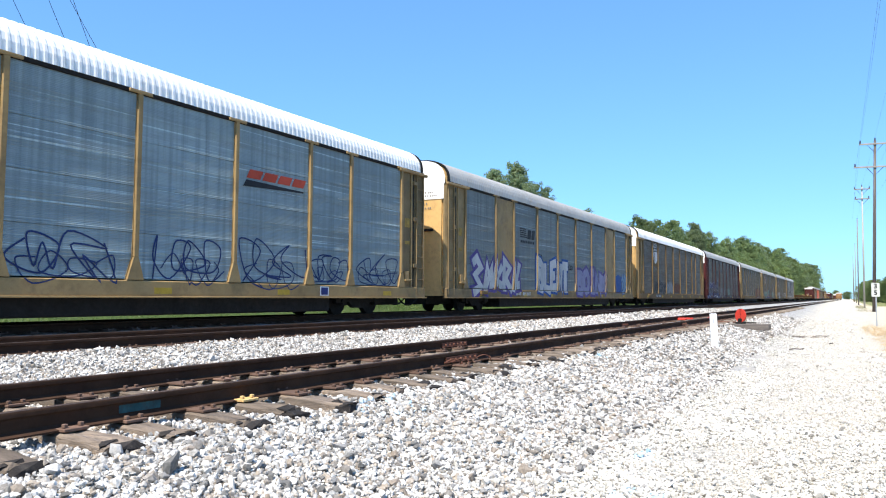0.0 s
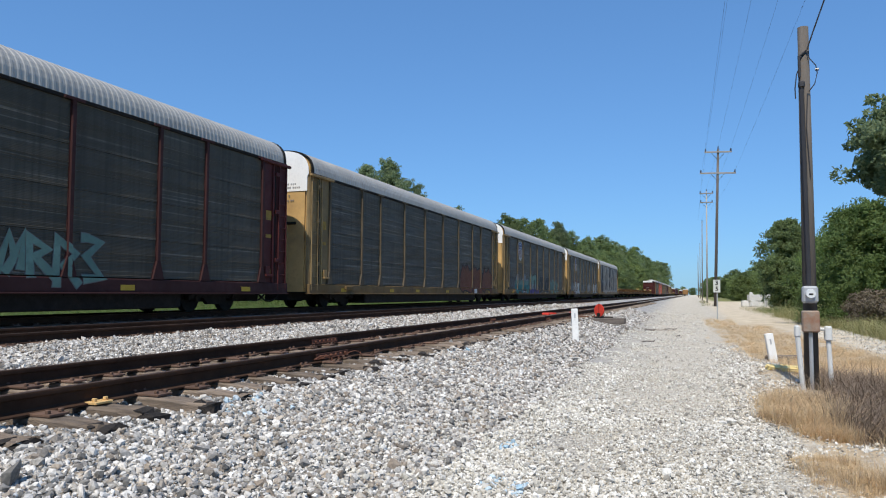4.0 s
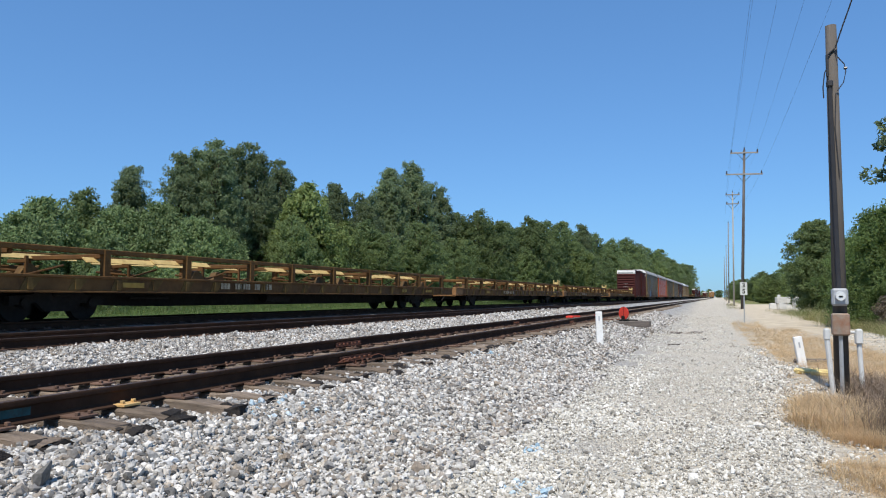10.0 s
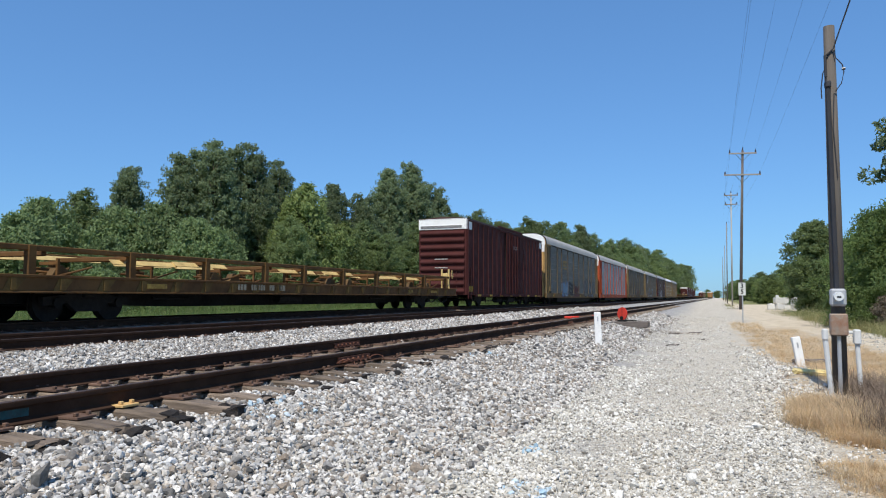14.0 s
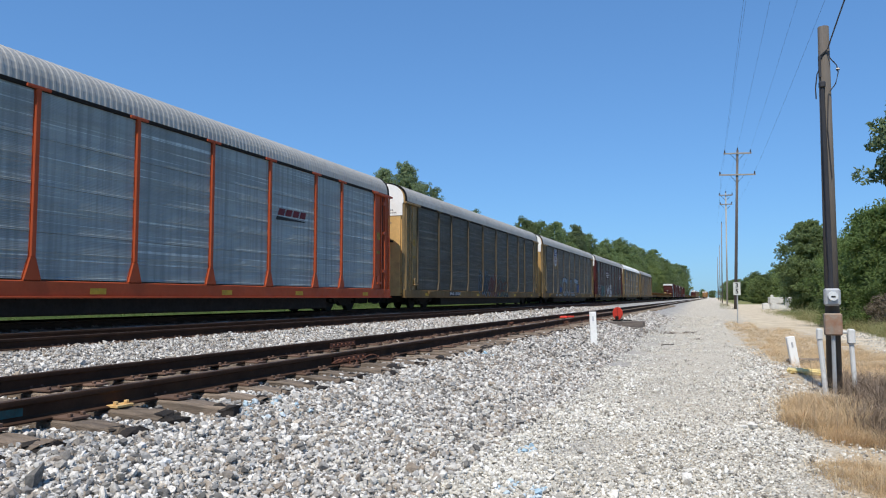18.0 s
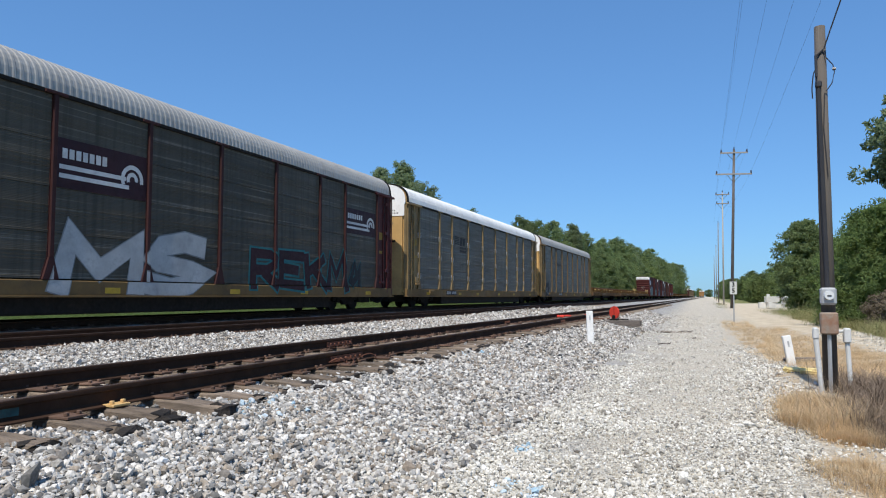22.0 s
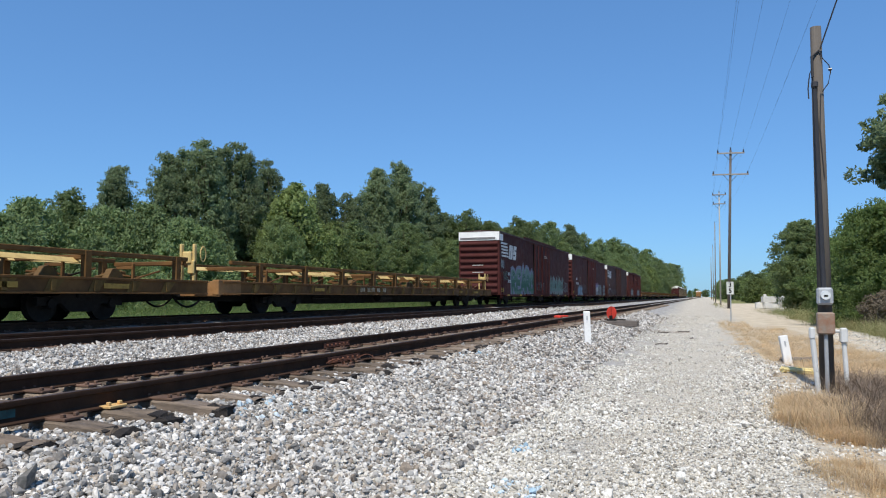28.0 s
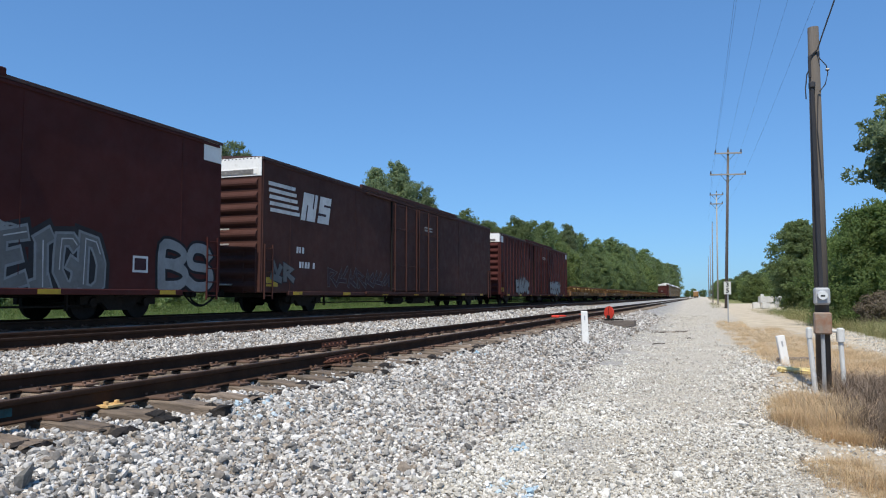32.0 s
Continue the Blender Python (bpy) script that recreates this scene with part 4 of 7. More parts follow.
    strip = Geo().box(W + 0.0325, W + 0.038, -0.3, 0.3, 0.945, 1.055, 0.001).mesh("yellow_mark", M["mark_yellow"])
    for k in range(7):
        y = -half + 2.2 + k * (2 * half - 4.4) / 6
        if abs(y) < half - 1.9:
            part("yellow_mark", strip, None, root, at=(0, y, 0))
    for k in range(9):
        for z in (z1 - 1.22, z1 - 1.08):
            part("door_stencil", shared(("doormark", k % 3, z), lambda: Geo().box(W + 0.071, W + 0.074, 0, (0.09, 0.06, 0.08)[k % 3], z, z + 0.085, 0.0005).mesh("door_stencil", M["stencil_pale"])), None, root, at=(0, doors * 0.17 + 0.115 * k + 0.08 * (k > 4), 0))
    # gear hung under the floor
    part("brake_cylinder", Geo().rod((0.8, -1.6, 0.72), (0.8, -0.4, 0.72), 0.2, 12), M["black"], root)
    part("air_tank", Geo().rod((0.9, 0.6, 0.74), (0.9, 2.4, 0.74), 0.22, 12), M["black"], root)
    part("brake_rod", Geo().rod((1.0, -half + 4.6, 0.66), (1.0, half - 4.6, 0.66), 0.025, 6), M["black"], root)
    for y in (-half + 5.0, -2.6, 3.1, half - 5.0):
        part("hanger", Geo().box(0.97, 1.05, y - 0.03, y + 0.03, 0.55, 1.03, 0.005), M["black"], root)
    running_gear(root, half)
    return root


def flatcar(label, gate=None):
    """A long flat car with a low steel loading rack along it."""
    root = tagged(new("flat_car"), label, "freight car", "cars of the moving train")
    HL = 14.25
    DK, PT, YL = M["flat_brown"], M["flat_yellow"], M["yellow_bar"]

    def deck():
        g = Geo().box(-1.42, 1.42, -HL, HL, 1.22, 1.32, 0.02)
        for k in range(24):
            y = -HL + 0.5 + k * (2 * HL - 1) / 23
            g.box(-1.35, 1.35, y - 0.06, y + 0.06, 1.02, 1.22, 0.01)
        return g.mesh("deck", DK)

    part("deck", shared("flat_deck", deck), None, root)
    part("centre_sill", shared("flat_belly", lambda: Geo().prism([(-HL + 0.3, 1.2), (HL - 0.3, 1.2), (HL - 0.3, 0.8), (6.5, 0.62), (-6.5, 0.62), (-HL + 0.3, 0.8)], -0.5, 0.5, "x").mesh("centre_sill", M["black"])), None, root)

    def sill():
        g = Geo().box(1.40, 1.52, -HL, HL, 0.99, 1.34, 0.015).box(1.40, 1.56, -HL, HL, 1.30, 1.36, 0.01).box(1.40, 1.56, -HL, HL, 0.97, 1.01, 0.01)
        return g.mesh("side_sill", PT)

    for s in (1, -1):
        part("side_sill", shared("flat_sill", sill), None, root, at=None if s > 0 else pose(0, 0, 0, 0, 0, 180))
    stake = shared("flat_stake", lambda: Geo().prism([(-0.10, 1.30), (0.30, 1.30), (0.05, 1.01), (-0.25, 1.01)], 1.52, 1.535, "x").box(1.52, 1.56, -0.08, 0.06, 1.03, 1.29, 0.01).mesh("stake_pocket", M["flat_dark"]))
    for k in range(22):
        part("stake_pocket", stake, None, root, at=(0, -12.6 + k * 1.2, 0))

    def upright():
        return Geo().box(1.22, 1.38, -0.10, 0.10, 1.32, 2.0, 0.015).box(1.16, 1.42, -0.16, 0.16, 1.32, 1.36, 0.01).mesh("rack_post", M["flat_post"])

    rng = random.Random(3)
    for k, y in enumerate((-12.05, -9.2, -6.35, -3.45, -1.1, 1.75, 4.75, 7.65, 10.1, 13.2)):
        for s in (1, -1):
            part("rack_post", shared("flat_up", upright), None, root, at=pose(0, y, 0, 0, 0, 0 if s > 0 else 180))
        part("cross_beam", shared("flat_cross", lambda: Geo().box(-1.25, 1.25, -0.06, 0.06, 1.78, 1.90, 0.02).mesh("cross_beam", PT)), None, root, at=(0, y + (0.0 if k % 3 else 0.4), 0))
    for s in (1, -1):
        part("rack_rail", shared("flat_top", lambda: Geo().box(1.22, 1.36, -13.6, 13.6, 1.88, 2.0, 0.015).mesh("rack_rail", M["flat_post"])), None, root, at=None if s > 0 else pose(0, 0, 0, 0, 0, 180))

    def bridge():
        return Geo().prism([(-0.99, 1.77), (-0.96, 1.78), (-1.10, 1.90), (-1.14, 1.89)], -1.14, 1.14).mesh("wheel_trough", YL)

    def stand():
        g = Geo().box(0.8, 0.86, -0.04, 0.04, 1.32, 1.78, 0.01).box(0.3, 0.85, -0.05, 0.05, 1.62, 1.70, 0.01).box(0.2, 0.32, -0.3, 0.3, 1.45, 1.58, 0.02)
        return g.rod((0.26, -0.5, 1.5), (0.8, 0.3, 1.42), 0.03, 6).rod((0.9, -0.05, 1.36), (0.9, 0.9, 1.6), 0.025, 6).mesh("load_stand", PT)

    def chock():
        return Geo().prism([(-0.3, 1.32), (0.3, 1.32), (0.18, 1.50), (0.0, 1.62), (-0.12, 1.60)], 0.9, 1.1, "x").rod((0.6, -0.2, 1.4), (1.1, 0.2, 1.55), 0.03, 6).mesh("wheel_chock", DK)

    for k in range(10):
        y = -11.4 + k * 2.5
        for x, z in ((0, 0.02), (2.08, -0.06)):
            if x == 0 or k % 3:
                part("wheel_trough", shared("flat_plate", bridge), None, root, "pale yellow trough plate, sunlight put into its colour", at=pose(x + rng.uniform(-.08, .08), y + 0.2 * x + rng.uniform(-.25, .25), z + rng.uniform(-.03, .03), rng.uniform(-1.2, 1.2), 0, rng.uniform(-1, 1)))
        part("load_stand", shared("flat_bit", stand), None, root, at=pose(0, y + 0.9 + rng.uniform(-.5, .5), 0, 0, 0, 0))
        if k % 3 != 1:
            part("wheel_chock", shared("flat_chock", chock), None, root, at=pose(rng.uniform(-.3, .1), y + rng.uniform(-.9, .9), 0))
    # worn pale stencils on the sill, too faint to read
    at = -5.2
    for wide in (0.14, 0.14, 0.16, 0, 0.12, 0.13, 0.13, 0.12, 0.13, 0.12, 0, 0.1, 0.22, 0, 0.2, 0.2):
        if wide:
            part("stencil_bar", Geo().box(1.557, 1.560, at, at + wide * 0.75, 1.10, 1.27, 0.0005), M["stencil"], root)
        at += wide or 0.22
    for y, wide in ((-8.9, 0.7), (7.6, 0.5), (10.4, 0.8)):
        part("stencil_bar", Geo().box(1.557, 1.560, y, y + wide, 1.10, 1.22, 0.0005), M["mark_dull"], root)
    for y in (-8.0, -2.2, 4.9):
        part("air_tank" if y == -2.2 else "brake_rod", Geo().rod((0.9, y, 0.86), (0.9, y + 1.4, 0.86), 0.17 if y == -2.2 else 0.04, 10), M["black"], root)
    if gate:
        g = Geo().box(1.08, 1.17, 0.05, 0.15, 1.3, 2.42, 0.015).box(0.72, 0.80, -0.06, 0.06, 1.3, 2.42, 0.015).box(0.80, 1.1, -0.05, 0.10, 1.85, 2.2, 0.03).box(0.95, 1.17, 0.0, 0.15, 1.55, 1.95, 0.03)
        for k in range(12):
            a, b = 6.2832 * k / 12, 6.2832 * (k + 1) / 12
            g.rod((1.22, 0.36 + 0.12 * math.cos(a), 2.14 + 0.22 * math.sin(a)), (1.22, 0.36 + 0.12 * math.cos(b), 2.14 + 0.22 * math.sin(b)), 0.018, 6)
        part("brake_stand", g, M["yellow_bar"], root, "yellow hand-brake stand with wheel", at=(0, gate, 0))
    # end beam facing the sun, its lit tone painted in
    part("end_beam", shared("flat_end_lit", lambda: Geo().box(-1.45, 1.45, -0.2, 0.02, 0.9, 1.36, 0.03).box(1.3, 1.53, -0.22, 0.9, 0.95, 1.40, 0.02).mesh("end_beam", M["flat_end_lit"])), None, root, at=(0, -HL, 0))
    running_gear(root, HL, 4.0)
    return root


M.update({
    "soot": surf("soot", (0.16, 0.155, 0.15), 0.8, 0, (6, 0.3), (9, (0.5, 0.49, 0.47), 0.35)),
    "stencil_pale": surf("pale_stencil", (0.42, 0.40, 0.37), 0.7, 0, (8, 0.2), (9, (0.12, 0.05, 0.04), 0.4)),
    "roof_dark": surf("roof_dark", (0.085, 0.05, 0.044), 0.6, 0.3, (0.7, 0.2), (1.5, RUST, 0.4)),
    "mark_yellow": surf("mark_yellow", (0.42, 0.28, 0.035), 0.6, 0, (4, 0.15), (6, DIRT, 0.3)),
    "stencil": surf("worn_stencil", (0.34, 0.29, 0.20), 0.8, 0, (6, 0.3), (9, (0.10, 0.06, 0.03), 0.55)),
    "mark_dull": surf("worn_yellow_mark", (0.33, 0.21, 0.05), 0.8, 0, (4, 0.3), (6, (0.12, 0.07, 0.03), 0.5)),
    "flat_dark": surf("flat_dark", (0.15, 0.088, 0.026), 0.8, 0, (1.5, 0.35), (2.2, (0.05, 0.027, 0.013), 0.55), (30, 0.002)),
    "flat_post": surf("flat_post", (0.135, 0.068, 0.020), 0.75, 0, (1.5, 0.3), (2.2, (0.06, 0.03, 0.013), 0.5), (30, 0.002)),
    # lighter version of the flat car's brown, for the sunlit end beam
    "flat_end_lit": surf("flat_end_lit", (0.27, 0.14, 0.055), 0.75, 0, (1.5, 0.25), (2.2, (0.16, 0.08, 0.04), 0.4), (30, 0.002)),
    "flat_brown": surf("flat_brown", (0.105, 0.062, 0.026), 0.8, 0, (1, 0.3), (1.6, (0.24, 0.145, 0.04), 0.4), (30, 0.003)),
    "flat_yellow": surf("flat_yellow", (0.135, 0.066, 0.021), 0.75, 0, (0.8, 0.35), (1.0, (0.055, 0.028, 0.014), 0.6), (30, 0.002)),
    # yellow paled for sun on the wheel troughs; brake stands share it
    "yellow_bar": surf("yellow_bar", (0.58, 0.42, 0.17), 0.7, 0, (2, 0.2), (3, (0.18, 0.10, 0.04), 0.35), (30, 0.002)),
})

# middle of every car along y at the start, front to back
TRAIN = []


def couple(car, y):
    TRAIN.append((car, y))
    car.location = (MAIN_X, y, CAR_Z)
    return car


car_a = couple(autorack("yellow autorack car with blue-grey side panels and blue scrawls", "yellow", "panel_blue", "roof_white", post_paint="yellow", sill="yellow"), 9.04)
car_b = couple(autorack("yellow autorack car with blue-grey panels and purple graffiti", "yellow", "panel_slate", "roof_grey", post_paint="yellow_shaded", sill="yellow_shaded"), 38.26)
car_c = couple(autorack("brown-grey autorack car with yellow ends and white roof", "yellow", "panel_brown", "roof_white", post_paint="sill_dull"), 67.46)
car_d = couple(autorack("dark autorack car with maroon ends and pale graffiti", "maroon", "panel_dark", "roof_grey", post_paint="maroon_dull", sill="maroon_dull"), 96.66)
car_e = couple(autorack("dark grey autorack car with yellow posts", "yellow", "panel_dark", "roof_grey"), 125.8)
car_f = couple(autorack("dark grey autorack car with shield sign and teal graffiti", "yellow", "panel_dark", "roof_grey"), 155.12)
car_g = couple(autorack("dark grey autorack car with shield sign and white graffiti", "yellow", "panel_dark", "roof_grey"), 184.6)
car_h = couple(autorack("silver-painted autorack car with giant black letters", "yellow", "panel_silver", "roof_grey", post_paint="silver_paint", sill="sill_pale", proud=1.515), 213.95)
for k, y in enumerate((242.55, 271.85, 301.2, 331.0)):
    couple(flatcar("empty rusty yellow flat car with low loading rack", gate=14.05 if k else None), y)
couple(boxcar("dark red boxcar with ribbed sides and white end top", "brown", 9.4, 5.45, 0.95, 3.0), 356.6)
car_l = couple(autorack("grey autorack car with yellow ends and long graffiti", "yellow", "panel_grey", "roof_grey"), 381.42)
car_m = couple(autorack("bright orange autorack car with blue-grey panels", "orange", "panel_pale", "roof_grey", post_paint="orange", sill="orange"), 410.69)
car_n = couple(autorack("dark autorack car with dull yellow posts", "yellow", "panel_dark", "roof_grey"), 439.91)
car_o = couple(autorack("brown-grey autorack car with shield sign and big graffiti", "yellow", "panel_brown", "roof_grey", post_paint="post_grey"), 469.09)
car_p = couple(autorack("maroon autorack car with dark panels and teal graffiti", "maroon", "panel_dark", "roof_grey", post_paint="maroon_dull"), 498.38)
car_q = couple(autorack("yellow autorack car with dark blue panels and white roof", "yellow", "panel_grey", "roof_white", post_paint="yellow_shaded", latches=True), 527.62)
car_r = couple(autorack("plain grey autorack car with yellow ends", "yellow", "panel_grey", "roof_grey", post_paint="sill_dull"), 556.88)
for k, y in enumerate((586.3, 615.4, 644.6)):
    couple(flatcar("empty rusty yellow flat car with low loading rack", gate=14.05 if k in (1, 2) else None), y)
car_t = [couple(boxcar("long dark red boxcar with double doors and graffiti", body, 13.4, 5.45, 0, 6.1, corners), y) for y, corners, body in ((674.55, (1, 0), "brown"), (703.5, (0, 1), "brown"), (732.5, (0, 0), "brown_grey"))]
car_t.append(couple(boxcar("long dark red boxcar with ribbed sides", "brown", 13.2, 5.35, 0.9, 5.2), 761.6))
for k in range(7):
    couple(flatcar("empty rusty yellow flat car with low loading rack"), 791.2 + 29.4 * k)
couple(boxcar("dark red boxcar with ribbed sides and white end top", "brown", 9.4, 5.45, 0.95, 3.0), 994.5)
for k in range(5):
    couple(autorack("grey autorack car far down the train", "yellow", ("panel_grey", "panel_brown")[k % 2], ("roof_grey", "roof_white")[k % 2]), 1019.5 + 29.24 * k)

# ---------------------------------------------------------------- trees
PATTERN = {
    "p": [make_tree("tree", 10 + i, 17, 8.5, "dark", "tall dark green poplar in the wood behind the track", "poplar", 560, 27000, 0.135, 0.04) for i in range(3)],
    "m": [make_tree("tree", 20 + i, 13, 9, "mid", "leafy green tree at the edge of the wood", "round", 500, 25000, 0.13) for i in range(3)],
    "l": [make_tree("tree", 30, 12, 9, "light", "light green drooping tree at the edge of the wood", "round", 460, 18000, 0.15, 0.02, 0.7)],
    "w": [make_tree("tree", 40 + i, 9, 10, "willow", "silvery willow behind the track", "dome", 460, 18000, 0.15, 0.02, 0.8, 0.16) for i in range(2)],
    "b": [make_tree("bush", 50 + i, 3.6, 5.0, ("mid", "light")[i], "low green bush at the edge of the grass", "dome", 120, 4000, 0.13, 0.02) for i in range(2)],
}
TALL = {"p": 17, "m": 13, "l": 12, "w": 9, "b": 3.6}
rng = random.Random(11)


def plant(kind, x, y, h, group, wide=1.0):
    tree = rng.choice(PATTERN[kind])
    s = (h - (0.75 if x < -20 and kind != "b" else 0)) / TALL[kind]
    return place(tree, x, y, s * wide, rng.uniform(0, 6.28), group, s)


# kind, then across, along, height of each tree
for kind, spots in {
    "w": ((-52, 41.7, 8.3), (-54, 46, 10.2), (-50, 50, 9.7), (-48, 53, 10.3), (-42, 50.6, 8.5), (-57, 38, 7.5), (-43, 56, 8.0), (-46, 45, 6.5)),
    "p": ((-54, 55.7, 14.6), (-48, 55.6, 15.4), (-46, 58, 17), (-47, 64.9, 18.2), (-48, 71.7, 17.6), (-46, 81.5, 16.2), (-44, 84.7, 15.2), (-42, 90, 19.3), (-41, 94.6, 20.8), (-42, 104.7, 19.4), (-28, 158, 17.4), (-23, 299.5, 19.8)),
    "l": ((-40, 65.5, 13.6), (-38, 70, 10), (-36, 88, 9.5)),
    "m": ((-58, 53.7, 12.2), (-34, 81, 10.7), (-36, 76, 9), (-40, 109, 14.2), (-36, 110.4, 15.5), (-36, 128.8, 14.2), (-32, 127.7, 16), (-32, 143, 16.8), (-31, 156, 16.5), (-28, 175, 16.7), (-27, 197, 17)),
}.items():
    for x, y, h in spots:
        plant(kind, x, y, h, "trees of the wood", 0.85 if kind == "p" else 1.0)
for i in range(34):
    y = 60 + i * 7.0 + rng.uniform(-2, 2)
    x = -np.interp(y, [60, 100, 160, 230, 300], [39, 36, 27, 22, 20])
    plant(rng.choice("mmml"), x + rng.uniform(-1, 1), y, rng.uniform(7.5, 10.5) * (1 if y < 150 else 1.3), "trees of the wood")
    plant(rng.choice("mp"), x - 8, y, rng.uniform(12.5, 15) * (0.9 if y < 90 else 1.08), "trees of the wood")
for i in range(26):
    y = 215 + i * 11
    plant(rng.choice("mp"), -np.interp(y, [215, 500], [25.5, 19.5]), y, rng.uniform(15.5, 19) + (y - 215) * 0.012, "trees of the wood")
for i in range(30):
    plant("b", -rng.uniform(33, 38), 24 + i * 4.5 + rng.uniform(-2, 2), rng.uniform(1.6, 3.4), "bushes along the wood")
# trees on the other side, beyond the dirt road
RIGHT = make_tree("tree", 61, 9.3, 7.0, "mid", "round leafy green tree behind concrete blocks", "round", 520, 30000, 0.12)
RIGHT.location = (9.6, 84, 0)
THICK = make_tree("bush", 62, 6.0, 6.6, "feather", "tall feathery green thicket beside the dirt road", "dome", 420, 44000, 0.07, 0.0, 0.0, 0.3)
THICK.location = (8.1, 40, 0)
tagged(copy_thing(THICK, pose(13.4, 48, 0, 0, 0, 130)), "tall feathery green thicket beside the dirt road")
tagged(copy_thing(THICK, pose(12.0, 58, 0, 0, 0, 220)), "tall feathery green thicket beside the dirt road")
tagged(copy_thing(THICK, pose(13.0, 40, 0, 0, 0, 40)), "tall feathery green thicket beside the dirt road")
SHRUB = make_tree("bush", 64, 1.7, 2.8, "dead", "low brown-grey dead shrub beside the thicket", "dome", 90, 7000, 0.045, 0.0, 0.0, 0.3)
SHRUB.location = (7.6, 36.5, 0)
BOUGH = make_tree("tree", 63, 13.6, 8.6, "dark", "tall dark tree with boughs hanging over the verge", "round", 560, 32000, 0.16, 0.55, 0.0, 0.14)
BOUGH.location = (12.1, 45, -0.3)
for x, y, h in ((15, 165, 8), (21, 175, 10), (28, 170, 12), (12, 230, 7.5), (19, 240, 11), (34, 190, 13), (15, 300, 11), (24, 260, 13), (10, 330, 9), (21, 130, 9), (27, 120, 11), (9, 400, 10), (8, 460, 11), (13, 142, 5), (17, 150, 6.5), (10.5, 185, 6), (24, 150, 8), (13, 205, 7.5), (30, 140, 10), (11, 265, 8), (17, 200, 8), (36, 130, 12)):
    plant(rng.choice("mml"), x, y, h, "trees beyond the dirt road", 1.5)
for i in range(26):
    plant(rng.choice("mmp"), -170 + 14 * i + rng.uniform(-4, 4), 1250 + rng.uniform(-30, 30), rng.uniform(11, 16), "trees on the horizon", 1.5)
for k, tree in enumerate(t for kind in "pmlwb" for t in PATTERN[kind]):
    tree.location = (-70 - 3 * (k % 3), 130 + 9 * k, -0.35)


# ---------------------------------------------------------------- ballast, gravel and grass
def stones(name, label, areas, material, fine, seed, thin=False):
    """Angular stones lying on the ground: areas of x from, to, y from, to, how many to the square metre, half size."""
    rs = np.random.default_rng(seed)
    g = (1 + 5 ** 0.5) / 2
    if fine:
        base = np.array([(-1, g, 0), (1, g, 0), (-1, -g, 0), (1, -g, 0), (0, -1, g), (0, 1, g), (0, -1, -g), (0, 1, -g), (g, 0, -1), (g, 0, 1), (-g, 0, -1), (-g, 0, 1)]) / 1.9
        tri = np.array([(0, 11, 5), (0, 5, 1), (0, 1, 7), (0, 7, 10), (0, 10, 11), (1, 5, 9), (5, 11, 4), (11, 10, 2), (10, 7, 6), (7, 1, 8),
                        (3, 9, 4), (3, 4, 2), (3, 2, 6), (3, 6, 8), (3, 8, 9), (4, 9, 5), (2, 4, 11), (6, 2, 10), (8, 6, 7), (9, 8, 1)])
    else:
        base = np.array([(1, 0, 0), (-1, 0, 0), (0, 1, 0), (0, -1, 0), (0, 0, 1), (0, 0, -1)])
        tri = np.array([(0, 2, 4), (2, 1, 4), (1, 3, 4), (3, 0, 4), (2, 0, 5), (1, 2, 5), (3, 1, 5), (0, 3, 5)])
    V, F, at = [], [], 0
    for x0, x1, y0, y1, dens, size in areas:
        n = int((x1 - x0) * (y1 - y0) * dens)
        x, y = rs.uniform(x0, x1, n), rs.uniform(y0, y1, n)
        if thin:   # bare patches of dirt
            bare = np.sin(1.9 * x + 0.7 * y + 1) * np.sin(0.9 * y - 1.3 * x) + 0.6 * np.sin(4.3 * x - 1.1 * y) * np.sin(2.7 * y + 0.5)
            keep = rs.uniform(-0.9, 0.55, n) < bare
            x, y = x[keep], y[keep]
            n = len(x)
        s = size * np.exp(rs.normal(0, 0.30, n))
        z = ground_z(x, y) + s * rs.uniform(-0.4, 1.5, n)
        b = (base[None] + rs.uniform(-0.30, 0.30, (n, len(base), 3))) * (s[:, None, None] * rs.uniform((0.8, 0.6, 0.5), (1.55, 1.25, 1.1), (n, 1, 3)))
        # each turned freely and tilted a little
        yaw, tilt, way = rs.uniform(0, 3.1416, n), np.abs(rs.normal(0, 0.42, n)), rs.uniform(0, 6.2832, n)
        w, k = np.cos(yaw) * np.cos(tilt), np.sin(yaw) * np.cos(tilt)
        i, j = np.cos(way) * np.sin(tilt), np.sin(way) * np.sin(tilt)
        R = np.stack([1 - 2 * (j * j + k * k), 2 * (i * j - k * w), 2 * (i * k + j * w), 2 * (i * j + k * w), 1 - 2 * (i * i + k * k), 2 * (j * k - i * w),
                      2 * (i * k - j * w), 2 * (j * k + i * w), 1 - 2 * (i * i + j * j)], 1).reshape(n, 3, 3)
        v = np.einsum("nij,nkj->nki", R, b) + np.stack([x, y, z], 1)[:, None]
        V.append(v.reshape(-1, 3))
        F.append((tri[None] + (at + np.arange(n) * len(base))[:, None, None]).reshape(-1, 3))
        at += n * len(base)
    tagged(new(name, big_mesh(name, np.concatenate(V), np.concatenate(F), material)), label, "ballast", kind="stuff")


